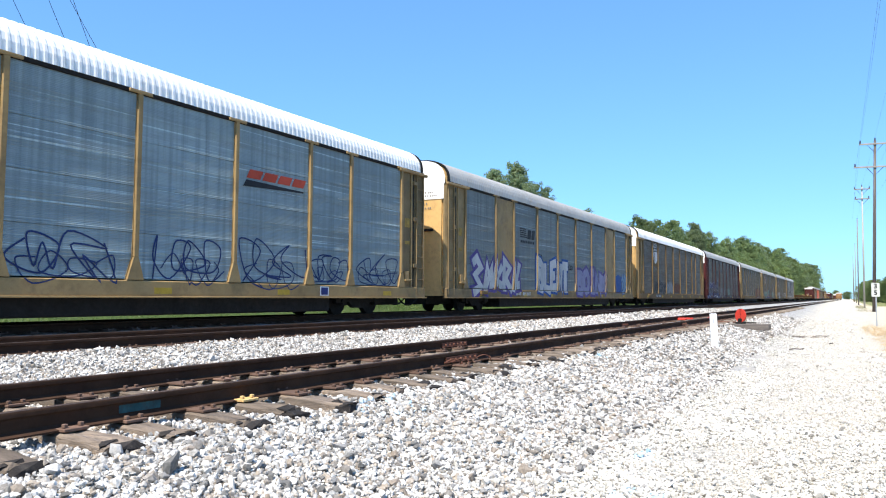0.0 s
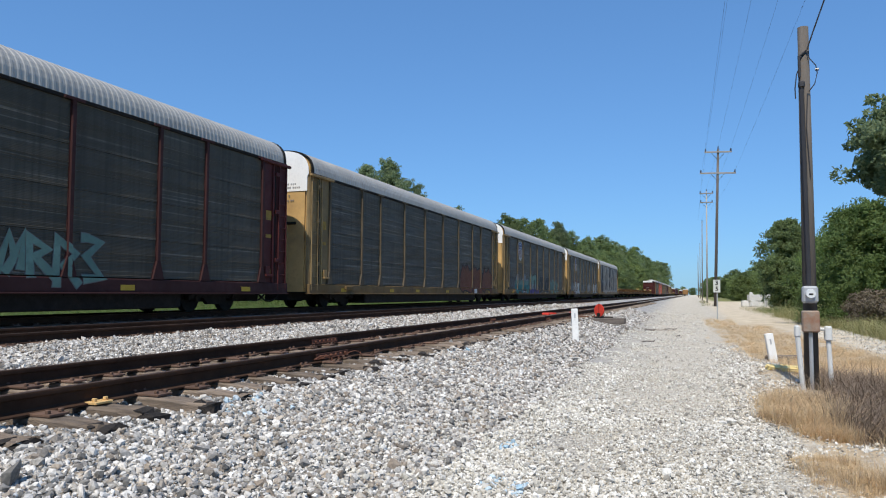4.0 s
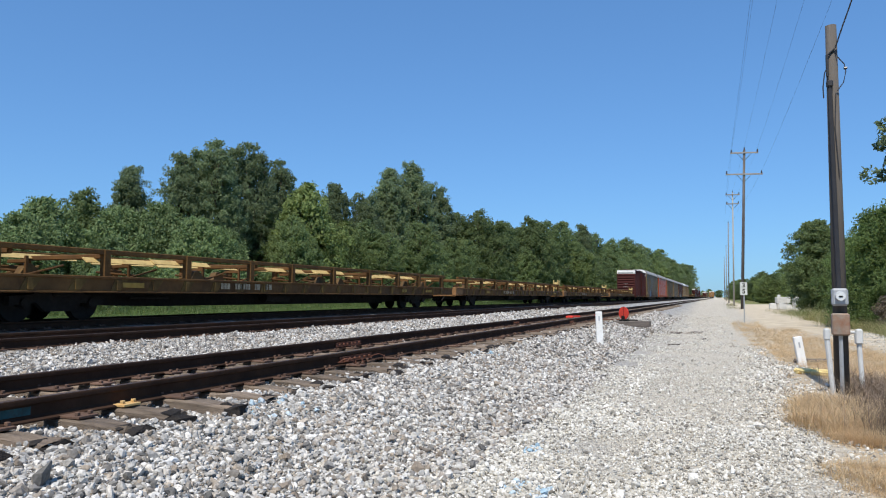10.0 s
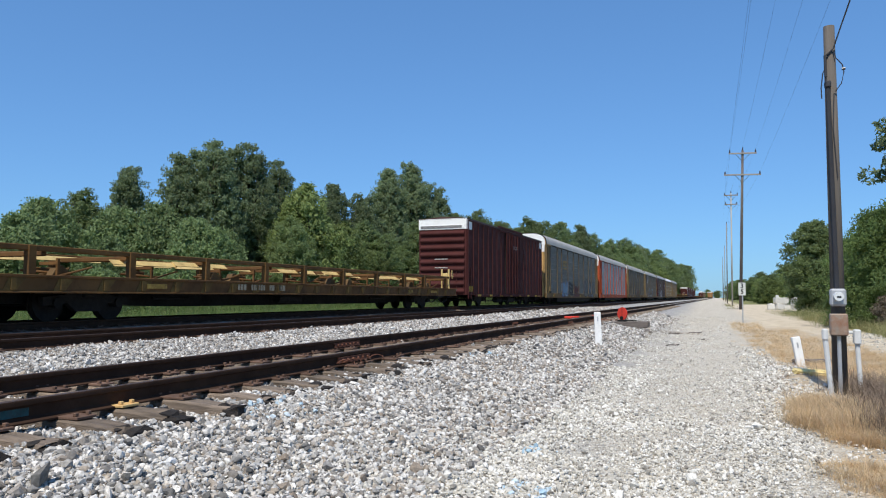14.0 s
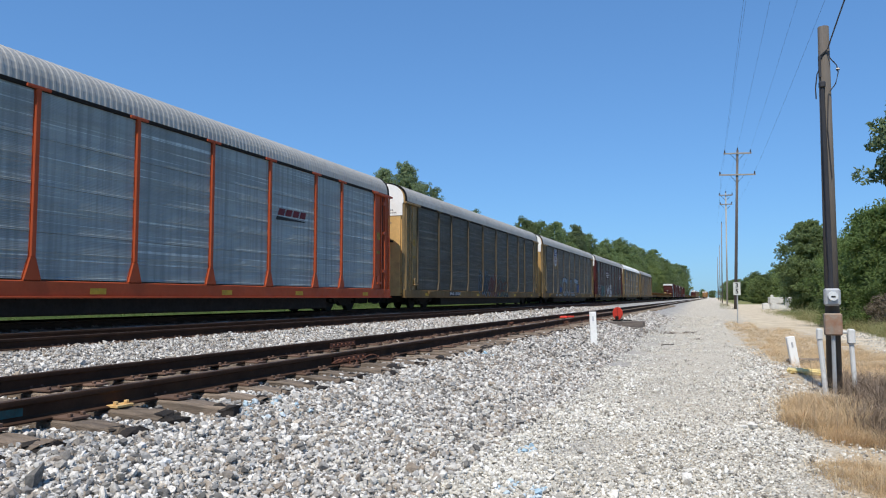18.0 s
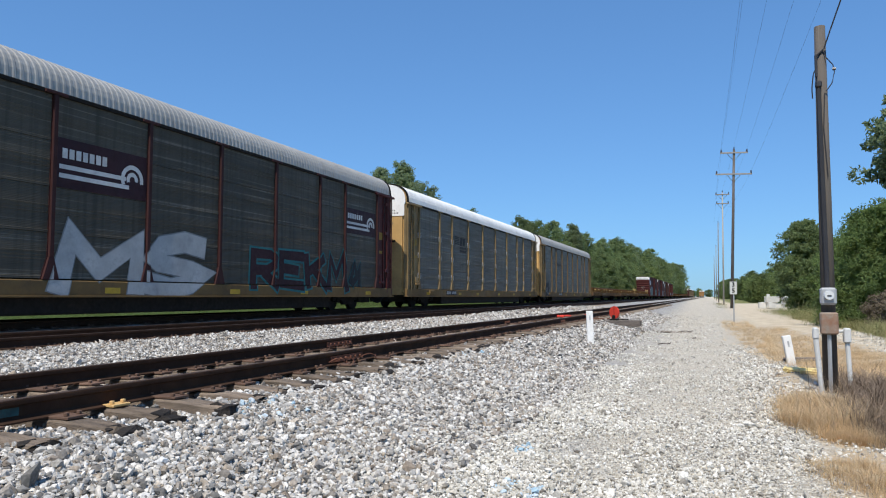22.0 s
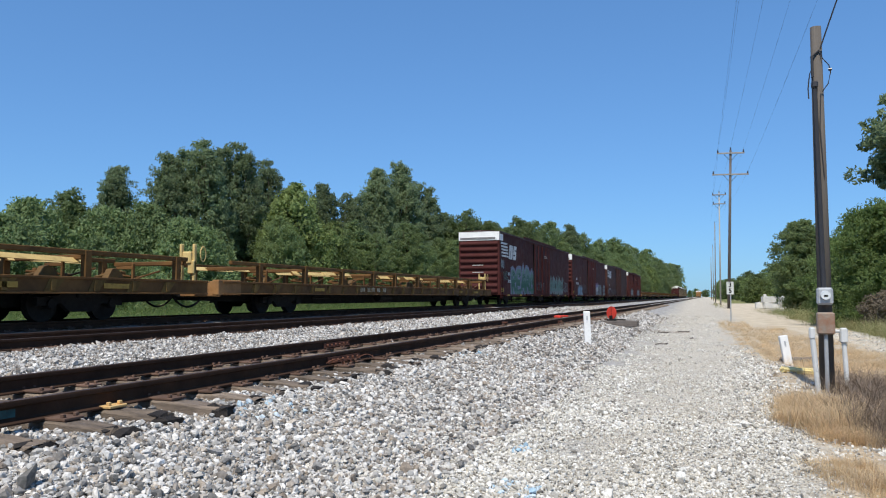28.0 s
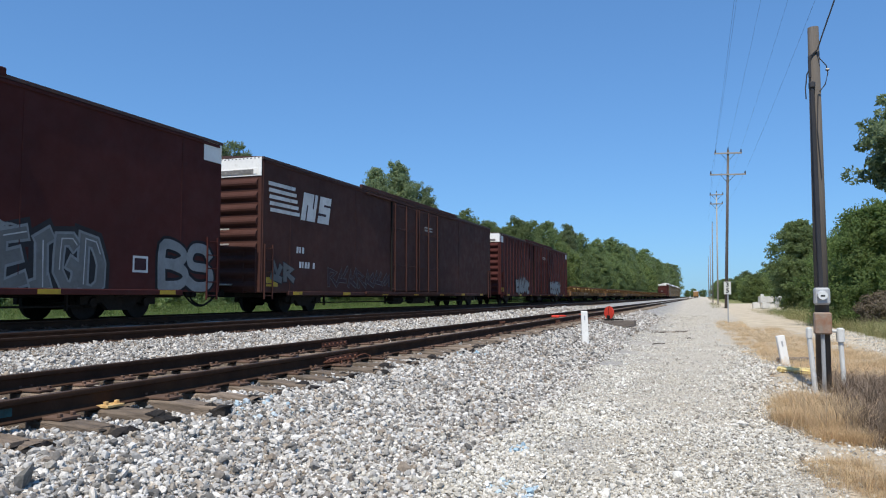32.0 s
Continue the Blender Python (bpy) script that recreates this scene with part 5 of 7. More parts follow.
stones("ballast", "coarse grey and white crushed stone beside the siding",
       [(-4.06, -2.0, -5, 2.4, 500, 0.022), (-4.06, -2.0, 2.4, 8, 2900, 0.0155), (-4.06, -2.0, 8, 14, 1900, 0.0170), (-7.0, -4.06, 2.0, 12, 1300, 0.0155), (-4.1, -3.75, 2.6, 12, 700, 0.016)], M["stone"], True, 1)
stones("gravel", "fine pale gravel of the path", [(-2.2, 1.0, -5, 4.2, 260, 0.016), (-3.0, -0.4, 4.0, 10, 1000, 0.0145), (-2.4, 1.0, 4.4, 9, 1600, 0.0115), (-2.9, -1.2, 9, 16, 800, 0.0140), (-1.2, 0.4, 9, 16, 380, 0.0120), (0.4, 1.0, 9, 16, 800, 0.0145), (0.6, 1.7, 10.8, 19, 420, 0.017), (1.0, 2.0, 4.8, 9.2, 520, 0.0125)], M["pebble"], True, 2, True)
stones("far_ballast", "crushed stone between the tracks and further on",
       [(-4.12, -2.2, 14, 24, 700, 0.024), (-4.12, -2.4, 24, 50, 260, 0.030), (-7.0, -4.12, 12, 34, 130, 0.024), (-9.85, -7.0, 4, 16, 2100, 0.0175), (-9.85, -7.0, 16, 30, 900, 0.023), (-9.85, -7.0, 30, 60, 240, 0.036), (-11.3, -10.2, 6, 30, 60, 0.025)], M["stone"], False, 3)
stones("far_gravel", "pale gravel further along the path", [(-2.8, -1.4, 16, 30, 300, 0.018), (-1.4, 0.4, 16, 30, 110, 0.015), (0.4, 1.2, 16, 24, 330, 0.017), (-2.8, 0.4, 30, 60, 40, 0.022), (3.9, 5.8, 19, 34, 120, 0.020)], M["pebble"], False, 4, True)
stones("fine_gravel", "fine pale grit over the path", [(-2.4, 1.0, 4.4, 9, 1100, 0.008), (-2.4, 1.0, 9, 16, 700, 0.0085)], M["pebble"], False, 12)
stones("grit", "fine blue-grey stone chips round the tie ends", [(-4.45, -3.45, 3.2, 10, 2600, 0.0085), (-3.45, -3.0, 3.6, 9, 500, 0.0085)], islands("grit", [(0.20, 0.21, 0.215), (0.34, 0.35, 0.35), (0.48, 0.48, 0.47), (0.12, 0.125, 0.13), (0.40, 0.39, 0.365)]), False, 14)
stones("painted_stones", "stones with faded pale blue paint", [(-1.8, -1.5, 6.8, 7.2, 600, 0.014), (-1.6, -1.25, 5.35, 5.75, 560, 0.015), (-4.1, -3.7, 11.6, 12.6, 90, 0.024), (-4.1, -3.6, 5.4, 6.2, 100, 0.023)],
       islands("blue_stone", [(0.28, 0.42, 0.52), (0.42, 0.52, 0.58), (0.5, 0.56, 0.6)]), True, 8)


def blades(name, label, material, areas, seed, thick=0.0045):
    """Grass: bent blades. areas: x from, to, y from, to, tufts, blades to a tuft, height."""
    rs = np.random.default_rng(seed)
    V, F, at = [], [], 0
    for x0, x1, y0, y1, tufts, per, h in areas:
        n = tufts * per
        tx, ty = np.repeat(rs.uniform(x0, x1, tufts), per), np.repeat(rs.uniform(y0, y1, tufts), per)
        th = np.repeat(h * np.exp(rs.normal(0, 0.3, tufts)), per) * rs.uniform(0.5, 1.2, n)
        x, y = tx + rs.normal(0, 0.55, n) * th, ty + rs.normal(0, 0.55, n) * th
        a = rs.uniform(0, 6.283, n)
        lean = th * rs.uniform(0.2, 1.9, n)
        dx, dy = np.cos(a), np.sin(a)
        w = 0.0014 + thick * th
        z = ground_z(x, y) - 0.02
        p = np.stack([x, y, z], 1)
        side = np.stack([-dy, dx, 0 * a], 1) * w[:, None]
        mid = p + np.stack([dx * lean * 0.35, dy * lean * 0.35, th * 0.6], 1)
        tip = p + np.stack([dx * lean, dy * lean, th], 1)
        V.append(np.stack([p - side, p + side, mid + side * 0.7, mid - side * 0.7, tip], 1).reshape(-1, 3))
        F.append((np.array([(0, 1, 2), (0, 2, 3), (3, 2, 4)])[None] + (at + np.arange(n) * 5)[:, None, None]).reshape(-1, 3))
        at += n * 5
    tagged(new(name, big_mesh(name, np.concatenate(V), np.concatenate(F), material)), label, "grass", kind="stuff")


STRAW = islands("straw", [(0.74, 0.55, 0.32), (0.88, 0.70, 0.45), (0.54, 0.38, 0.22), (0.80, 0.62, 0.38)], 0.8, 0.5)
TWIG = islands("twig", [(0.16, 0.118, 0.085), (0.24, 0.18, 0.13), (0.10, 0.076, 0.058)], 0.8, 0.1)
GRASS = islands("grass", [(0.07, 0.115, 0.028), (0.10, 0.165, 0.038), (0.14, 0.19, 0.055), (0.19, 0.20, 0.085)], 0.7, 0.35)
OLIVE = islands("olive_weeds", [(0.20, 0.20, 0.08), (0.30, 0.27, 0.13), (0.16, 0.19, 0.07), (0.36, 0.29, 0.16)], 0.7, 0.3)
blades("dry_grass", "tufts of dry straw-coloured grass beside the path", STRAW,
       [(0.85, 1.6, 9.0, 11.2, 90, 260, 0.11), (1.0, 1.5, 9.2, 10.6, 34, 260, 0.17), (0.72, 1.1, 9.2, 11.6, 26, 120, 0.07), (0.8, 3.0, 4.6, 7.4, 110, 110, 0.07), (0.9, 1.7, 6.4, 7.4, 30, 120, 0.11), (1.05, 1.6, 8.5, 11.2, 50, 260, 0.17), (1.75, 4.3, 7.6, 12, 260, 80, 0.14), (1.9, 4.3, 12, 18, 300, 80, 0.14), (1.7, 2.6, 13.5, 17, 60, 90, 0.11),
        (1.25, 4.0, 17, 22, 230, 60, 0.14), (0.95, 4.0, 20, 28, 260, 60, 0.13), (0.85, 3.2, 27, 36, 150, 50, 0.14), (0.6, 1.9, 35, 46, 90, 50, 0.15), (0.5, 1.3, 10.8, 17, 60, 30, 0.05), (0.4, 1.0, 18, 34, 40, 30, 0.06)], 5, 0.003)
blades("dead_weeds", "dark dead weeds round the pole", TWIG, [(2.05, 2.75, 12.3, 14.6, 34, 90, 0.24), (2.0, 2.6, 10.4, 12.8, 60, 140, 0.26), (1.66, 2.2, 8.4, 10.6, 70, 140, 0.22), (0.9, 1.4, 11.4, 12.6, 16, 60, 0.07), (0.6, 1.4, 12, 18, 26, 40, 0.07), (-2.5, -0.7, 31.2, 32.8, 40, 50, 0.07), (-3.0, -2.3, 28.5, 31.5, 14, 40, 0.06), (-1.2, 0.6, 21, 29, 16, 30, 0.05)], 6)
blades("roadside_weeds", "olive and tan weeds at the foot of the thicket", OLIVE, [(5.9, 7.6, 24, 40, 420, 50, 0.38), (5.2, 8.5, 40, 56, 260, 40, 0.45), (4.5, 9, 56, 78, 120, 30, 0.4), (0.9, 2.2, 97, 160, 40, 30, 0.35)], 9)
blades("green_grass", "rough green grass beyond the main line", GRASS, [(-24, -18.6, 4, 40, 1500, 16, 0.38), (-36, -24, 8, 90, 1800, 14, 0.6), (5.5, 14, 40, 75, 700, 14, 0.4)], 7)


# ---------------------------------------------------------------- beside the path
M.update({
    "post_wood": surf("post_wood", (0.105, 0.092, 0.08), 0.9, 0, (1.2, 0.3), (2.0, (0.065, 0.057, 0.052), 0.45), (25, 0.006), 0, (4, 4, 0.25)),
    "pole_wood": surf("pole_wood", (0.105, 0.09, 0.08), 0.9, 0, (1.2, 0.3), (2.0, (0.24, 0.215, 0.19), 0.4), (25, 0.006), 0, (4, 4, 0.25)),
    "pole_grey": surf("pole_grey", (0.24, 0.22, 0.20), 0.9, 0, (1.2, 0.2), None, (25, 0.006), 0.2, (4, 4, 0.25)),
    "grey_box": surf("grey_box", (0.42, 0.43, 0.44), 0.5, 0.3, (3, 0.1), (5, (0.25, 0.22, 0.2), 0.2)),
    "rust_box": surf("rust_box", (0.30, 0.25, 0.20), 0.8, 0.1, (3, 0.2), (5, (0.26, 0.09, 0.035), 0.6), (40, 0.002)),
    "dial": surf("dial", (0.60, 0.62, 0.62), 0.25, 0, (6, 0.08)),
    "pvc": surf("pvc", (0.62, 0.62, 0.60), 0.5, 0, (3, 0.08), (4, (0.35, 0.33, 0.30), 0.2)),
    "sign_face": surf("sign_face", (0.52, 0.53, 0.49), 0.6, 0, (3, 0.1), (5, (0.36, 0.35, 0.31), 0.3)),
    "pole_pale": surf("pole_pale", (0.40, 0.38, 0.34), 0.9, 0, (1.2, 0.2), None, (25, 0.006), 0.1, (4, 4, 0.25)),
    "signal_red": surf("signal_red", (0.60, 0.055, 0.035), 0.55, 0, (5, 0.15), (8, (0.25, 0.05, 0.04), 0.2)),
    "concrete": surf("concrete", (0.56, 0.55, 0.51), 0.9, 0, (1.2, 0.12), (2.5, (0.30, 0.29, 0.26), 0.3), (20, 0.006), 0.1),
    "timber": surf("timber", (0.13, 0.11, 0.095), 0.9, 0, (1.5, 0.3), (4, (0.05, 0.042, 0.038), 0.4), (30, 0.01), 0.2, (1, 5, 5)),
    "wire": surf("wire", (0.05, 0.05, 0.055), 0.6, 0.4, (2, 0.1)),
    "ceramic": surf("ceramic", (0.05, 0.045, 0.05), 0.35, 0, (5, 0.2)),
    "ink": surf("ink", (0.02, 0.02, 0.02), 0.6, 0, (6, 0.2)),
    "bright_yellow": surf("bright_yellow", (0.27, 0.145, 0.055), 0.7, 0, (1.0, 0.15), (2, (0.30, 0.20, 0.08), 0.3)),
})


def service_pole():
    root = tagged(new("service_pole"), "weathered wooden service pole with electric meter beside the path", "utility pole")
    root.location = (1.72, 12.9, -0.02)
    part("pole", Geo().rod((0.02, 0, -0.3), (0.032, 0, 5.87), 0.112, 16, 0.082), M["post_wood"], root, smooth=True)
    part("top_fitting", Geo().box(-0.07, -0.03, -0.12, -0.08, 5.02, 5.38, 0.008).rod((-0.05, -0.10, 5.36), (0.06, -0.10, 5.46), 0.014, 6), M["wire"], root)
    part("drip_loop", Geo().tube([(0.07, -0.1, 5.44), (0.10, -0.1, 5.32), (0.19, -0.1, 5.20), (0.21, -0.1, 5.08), (0.17, -0.1, 4.90), (0.08, -0.1, 4.78)], 0.009, 5), M["wire"], root, "black looped service cable")
    part("drip_loop", Geo().tube([(-0.04, -0.1, 5.2), (-0.09, -0.1, 5.08), (-0.12, -0.1, 4.85), (-0.115, -0.1, 4.68)], 0.010, 5), M["wire"], root, "black looped service cable")
    part("insulator", Geo().rod((0.18, -0.1, 5.13), (0.23, -0.1, 5.13), 0.022, 8), M["ceramic"], root)
    conduit = part("conduit", Geo().rod((0.0, -0.13, 1.6), (-0.028, -0.115, 4.86), 0.036, 8), M["wire"], root, "dark upright cable conduit")
    part("weather_head", Geo().box(-0.075, 0.02, -0.17, -0.07, 4.84, 4.95, 0.02), M["wire"], conduit)
    part("ground_wire", Geo().tube([(0.06, -0.10, 4.75), (0.03, -0.115, 4.2), (0.05, -0.11, 3.8), (0.07, -0.105, 3.4)], 0.008, 5), M["wire"], root)
    meter = part("meter_box", Geo().box(-0.115, 0.115, -0.26, -0.12, 1.385, 1.655, 0.03), M["grey_box"], root, "grey steel meter box")
    part("meter_glass", Geo().rod((0, -0.26, 1.535), (0, -0.33, 1.535), 0.075, 20, 0.068), M["dial"], meter, "round glass meter dial")
    part("dial_plate", Geo().box(-0.03, 0.03, -0.336, -0.330, 1.515, 1.54, 0.002), M["ink"], meter)
    part("fuse_box", Geo().box(-0.125, 0.125, -0.26, -0.12, 0.93, 1.27, 0.02), M["rust_box"], root, "rusty steel fuse box")
    part("earth_pipe", Geo().rod((0.0, -0.17, 0.0), (0.0, -0.17, 0.94), 0.03, 8), M["grey_box"], root)
    left = part("pipe", Geo().rod((-0.13, -0.26, -0.05), (-0.21, -0.30, 0.93), 0.04, 10), M["pvc"], root, "pale upright conduit pipe")
    part("pipe_head", Geo().box(-0.25, -0.165, -0.35, -0.25, 0.86, 1.04, 0.02), M["pvc"], left)
    right = part("pipe", Geo().rod((0.29, -0.12, -0.05), (0.25, -0.14, 0.80), 0.036, 10), M["pvc"], root, "pale upright conduit pipe")
    part("pipe_head", Geo().box(0.195, 0.30, -0.21, -0.09, 0.80, 1.03, 0.02), M["pvc"], right)
    part("branch_pipe", Geo().rod((0.12, -0.17, 0.98), (0.20, -0.15, 0.98), 0.025, 8), M["pvc"], root)


service_pole()


def pole_at(x, y, h, lean, label):
    root = tagged(new("power_pole"), label, "utility pole", "power poles along the line")
    root.matrix_basis = pose(x, y, -0.05, 0, lean, 0)
    part("pole", Geo().rod((0, 0, -0.4), (0, 0, h), 0.20 if y < 110 else 0.15, 12, 0.14 if y < 110 else 0.10), M["pole_pale" if 130 < y < 140 else "pole_wood" if y < 110 else "pole_grey"], root, smooth=True)
    for z, w in ((h - 0.4, 1.6), (h - 3.05, 2.1)) if y < 110 else ((h - 0.4, 1.15), (h - 2.0, 1.05)) if y < 140 else ():
        arm = part("crossarm", Geo().box(-w, w, -0.26, -0.14, z - 0.09, z + 0.09, 0.01), M["pole_grey"], root)
        for s in (-1, 1):
            part("brace", Geo().rod((s * 0.1, -0.2, z - 0.9), (s * 0.8, -0.2, z - 0.08), 0.03, 6), M["wire"], arm)
            part("insulator", Geo().rod((s * (w - 0.12), -0.2, z + 0.09), (s * (w - 0.12), -0.2, z + 0.42), 0.10, 8, 0.07), M["ceramic"], arm)
    part("insulator", Geo().rod((0, 0, h), (0, 0, h + 0.35), 0.09, 8, 0.06), M["ceramic"], root)


POLES = [(2.45, 96, 19.65, 2.0), (2.15, 135.5, 19.7, 0.6), (1.9, 192, 19.8, 0.8), (2.1, 280, 19.8, 0.5), (2.0, 360, 19.8, 0), (2.2, 450, 19.8, 0.4)]
for x, y, h, lean in POLES:
    pole_at(x, y, h, lean, "tall grey wooden power pole with two crossarms" if y < 110 else "distant grey wooden power pole with crossarms")


def strand(name, a, b, sag, r, label, group="power lines"):
    a, b = Vector(a), Vector(b)
    p = [a.lerp(b, k / 20) - Vector((0, 0, sag * 4 * (k / 20) * (1 - k / 20))) for k in range(21)]
    tagged(part(name, Geo().tube(p, r, 5), M["wire"]), label, "cable", group)


back = (4.4, -30, 21.0, 0)
line = [back] + POLES[:4]
for (x0, y0, h0, _), (x1, y1, h1, _) in zip(line, line[1:]):
    for dx, dz in ((-1.45, 0.0), (1.45, 0.0), (0, 0.35), (-1.95, -2.65), (1.95, -2.65))[slice(0, 5) if y1 < 150 else slice(0, 3) if y1 < 200 else slice(2, 3)]:
        k = 1.0 if y1 < 110 else 0.6
        strand("power_cable", (x0 + dx + 0.7 * (y0 > 90), y0, h0 + dz), (x1 + dx * k + (0.7 if y1 < 110 else 0.2), y1 - 0.2, h1 + dz), 0.008 * (y1 - y0), 0.006, "thin dark overhead power cable")
tagged(part("service_cable", Geo().tube([(1.79, 12.78, 5.44), (1.82, 12.76, 5.54), (1.89, 12.72, 5.75), (2.03, 12.6, 6.16), (2.3, 12.2, 6.8), (3.3, 9.5, 8.6), (4.4, 5.0, 10.8), (5.0, 1.0, 12.2)], 0.012, 5), M["wire"]), "black service cable rising from the pole top", "cable", "power lines")
pole_at(4.4, -30, 21.0, 0, "tall grey wooden power pole behind the viewer")
pole_at(-40, 28.3, 15.0, 0, "grey wooden power pole behind the main line")
for y0, x1, z1 in ((23.5, -41.43, 14.7), (25.4, -40, 15.35), (24.6, -38.57, 14.7), (20.8, -42.08, 12.0)):
    strand("power_cable", (-40, y0, 21.0), (x1, 28.1, z1), 0.05, 0.016, "thin dark overhead power cable behind the train")


def speed_sign():
    root = tagged(new("speed_sign"), "small white sign with black figures 35 on a thin post", "sign")
    root.location = (1.23, 44.5, -0.05)
    part("post", Geo().rod((0, 0, 0), (0.02, 0, 2.0), 0.035, 8), M["grey_box"], root)
    plate = part("plate", Geo().box(-0.19, 0.19, -0.06, -0.04, 1.66, 2.38, 0.008), M["sign_face"], root)
    for ch, z in (("3", 2.20), ("5", 1.86)):
        me = LETTERS[ch].copy()
        me.materials.append(M["ink"])
        part("figure", me, None, plate, at=(0, -0.066, z))


speed_sign()


def marker(x, y, h, lean, turn, label):
    root = tagged(new("marker_post"), label, "post", "white marker posts")
    root.matrix_basis = pose(x, y, float(ground_z(np.array(x), np.array(y))) - 0.02, 0, lean, turn)
    body = part("post", Geo().box(-0.085, 0.085, -0.06, 0.06, -0.2, h, 0.012), M["white"], root)
    part("mark", Geo().box(-0.015, 0.02, -0.066, -0.061, h - 0.24, h - 0.12, 0.001), M["grey_box"], body)


marker(-2.96, 19.3, 0.90, -2, 12, "chipped white wooden post in the ballast")
marker(1.64, 17.7, 0.66, -9, 10, "leaning white wooden post in dry grass")


def switch_stand():
    root = tagged(new("switch_stand"), "low switch stand with red round target on two timbers", "switch stand")
    root.location = (-3.55, 29.2, 0.50)
    for y in (-0.28, 0.28):
        part("head_timber", Geo().box(-1.4, 1.0, y - 0.13, y + 0.13, -0.16, 0.06, 0.02), M["timber"], root)
    part("base", Geo().box(-0.16, 0.16, -0.25, 0.25, 0.05, 0.12, 0.01).box(-0.09, 0.09, -0.1, 0.1, 0.12, 0.26, 0.02), M["black"], root)
    part("spindle", Geo().rod((0, 0, 0.2), (0, 0, 0.62), 0.025, 8), M["black"], root)
    part("lever", Geo().rod((0.1, -0.05, 0.1), (0.55, -0.12, 0.10), 0.022, 6), M["black"], root)
    part("target", Geo().rod((-0.012, -0.05, 0.36), (0.0, -0.035, 0.36), 0.25, 24).rod((0, 0.035, 0.36), (0.012, 0.05, 0.36), 0.25, 24), M["signal_red"], root, "two red round target plates")
    part("target_spine", Geo().box(-0.016, 0.016, -0.06, 0.06, 0.11, 0.62, 0.004), M["black"], root)


switch_stand()
for y, w in ((31.2, 0.32), (33.0, 0.36)):
    g = Geo().box(-w / 2, w / 2, -0.2, 0.2, 0, 0.09, 0.02).rod((-w / 2, 0, 0.06), (w / 2 + 0.2, 0.3, 0.06), 0.04, 6)
    tagged(part("switch_machine", g, M["signal_red"], at=(SIDE_X + (0.35 if w > 0.34 else -0.55), y, SIDE_Z - 0.16)), "red painted switch fitting between the rails", "switch part", "red switch fittings")
part("throw_rod", Geo().rod((0.1, -0.04, -0.14), (1.9, -0.04, -0.14), 0.02, 6), M["rusty"], near, at=(0, 29.2, 0))

rng = random.Random(3)
BLOCK = Geo().box(-0.56, 0.56, -0.3, 0.3, 0, 0.74, 0.04).box(-0.2, 0.2, -0.1, 0.1, 0.74, 0.79, 0.02).mesh("concrete_block", M["concrete"])
for x, lvl, turn, k in ((5.95, 0, 12, 0.7), (6.9, 0, 40, 1), (7.75, 0, 8, 0.9), (8.9, 0, 28, 1), (9.8, 0, 50, 1), (6.75, 1, 24, 0.95), (7.55, 1, 2, 0.8), (8.75, 1, 38, 1), (9.75, 1, 20, 0.85), (6.6, 2, 30, 0.3)):
    b = part("concrete_block", BLOCK, None, at=pose(x + rng.uniform(-.05, .05), 95.0 + 0.4 * x + rng.uniform(-.3, .3), (0, 0.73, 1.43)[lvl], rng.uniform(-2, 2), rng.uniform(-3, 3), turn) @ Matrix.Diagonal((k, k, 1 if lvl < 2 else 0.45, 1)))
    tagged(b, "pale stacked concrete block beside the dirt road", "block", "concrete blocks")
for x, y, turn, k in ((-1.55, 23.4, 24, 0.42), (-2.1, 30.9, 8, 0.6), (-1.2, 32.2, -14, 0.5), (-0.6, 26.8, 70, 0.35)):
    g = Geo().tube([(0, 0, 0.01), (0.35 * k, 0.08 * k, 0.03), (0.7 * k, -0.05 * k, 0.02), (k, 0.12 * k, 0.04)], 0.018, 5)
    tagged(part("stick", g, M["timber"], at=pose(x, y, 0.02, 0, 0, turn)), "dark dead stick on the gravel", "stick", "sticks on the gravel")
tagged(part("timber_block", Geo().box(-0.5, 0.5, -0.12, 0.12, 0, 0.12, 0.03), M["timber"], at=pose(2.0, 18.3, 0.0, 0, 0, 20)), "grey timber offcut lying in dry grass", "timber")
# parked cars at the end of the siding
parked = boxcar("yellow boxcar parked at the far end of the siding", "bright_yellow", 9.2, 4.7, 0.95, 3.0)
parked.location = (SIDE_X, 520, SIDE_Z - 0.33)
parked2 = boxcar("brown boxcar parked behind the yellow one", "brown", 9.2, 4.6, 0.95, 3.0)
parked2.location = (SIDE_X, 540, SIDE_Z - 0.33)
for car in (parked, parked2):
    tagged(car, group="cars parked on the siding")


def crumpled(x, y, turn, k):
    """A crumpled scrap of yellow card."""
    rg = random.Random(int(100 * x))
    g = Geo().box(-0.2 * k, 0.2 * k, -0.13 * k, 0.13 * k, 0.0, 0.09 * k, 0.03)
    g.v = [(a + rg.uniform(-.03, .03), b + rg.uniform(-.03, .03), c + rg.uniform(-.01, .03)) for a, b, c in g.v]
    tagged(part("paper_scrap", g, YELLOW_CARD, at=pose(x, y, 0.005, 0, 0, turn)), "crumpled yellow paper scrap in dry grass", "litter", "yellow scraps beside the pole")


YELLOW_CARD = surf("yellow_card", (0.76, 0.60, 0.26), 0.7, 0, (9, 0.2))
crumpled(1.50, 15.9, 15, 0.9)
crumpled(1.82, 15.6, -20, 1.1)
crumpled(1.66, 16.3, 50, 0.7)
bent = part("bent_pipe", Geo().tube([(0, 0, -0.1), (0, 0, 0.9), (0.02, 0, 1.08), (0.08, 0, 1.20), (0.17, 0, 1.25)], 0.022, 8), M["grey_box"], at=(4.92, 21.4, 0))
tagged(bent, "thin pale bent pipe standing in the dry grass", "pipe")
# ---------------------------------------------------------------- paint on the cars
from mathutils.geometry import tessellate_polygon


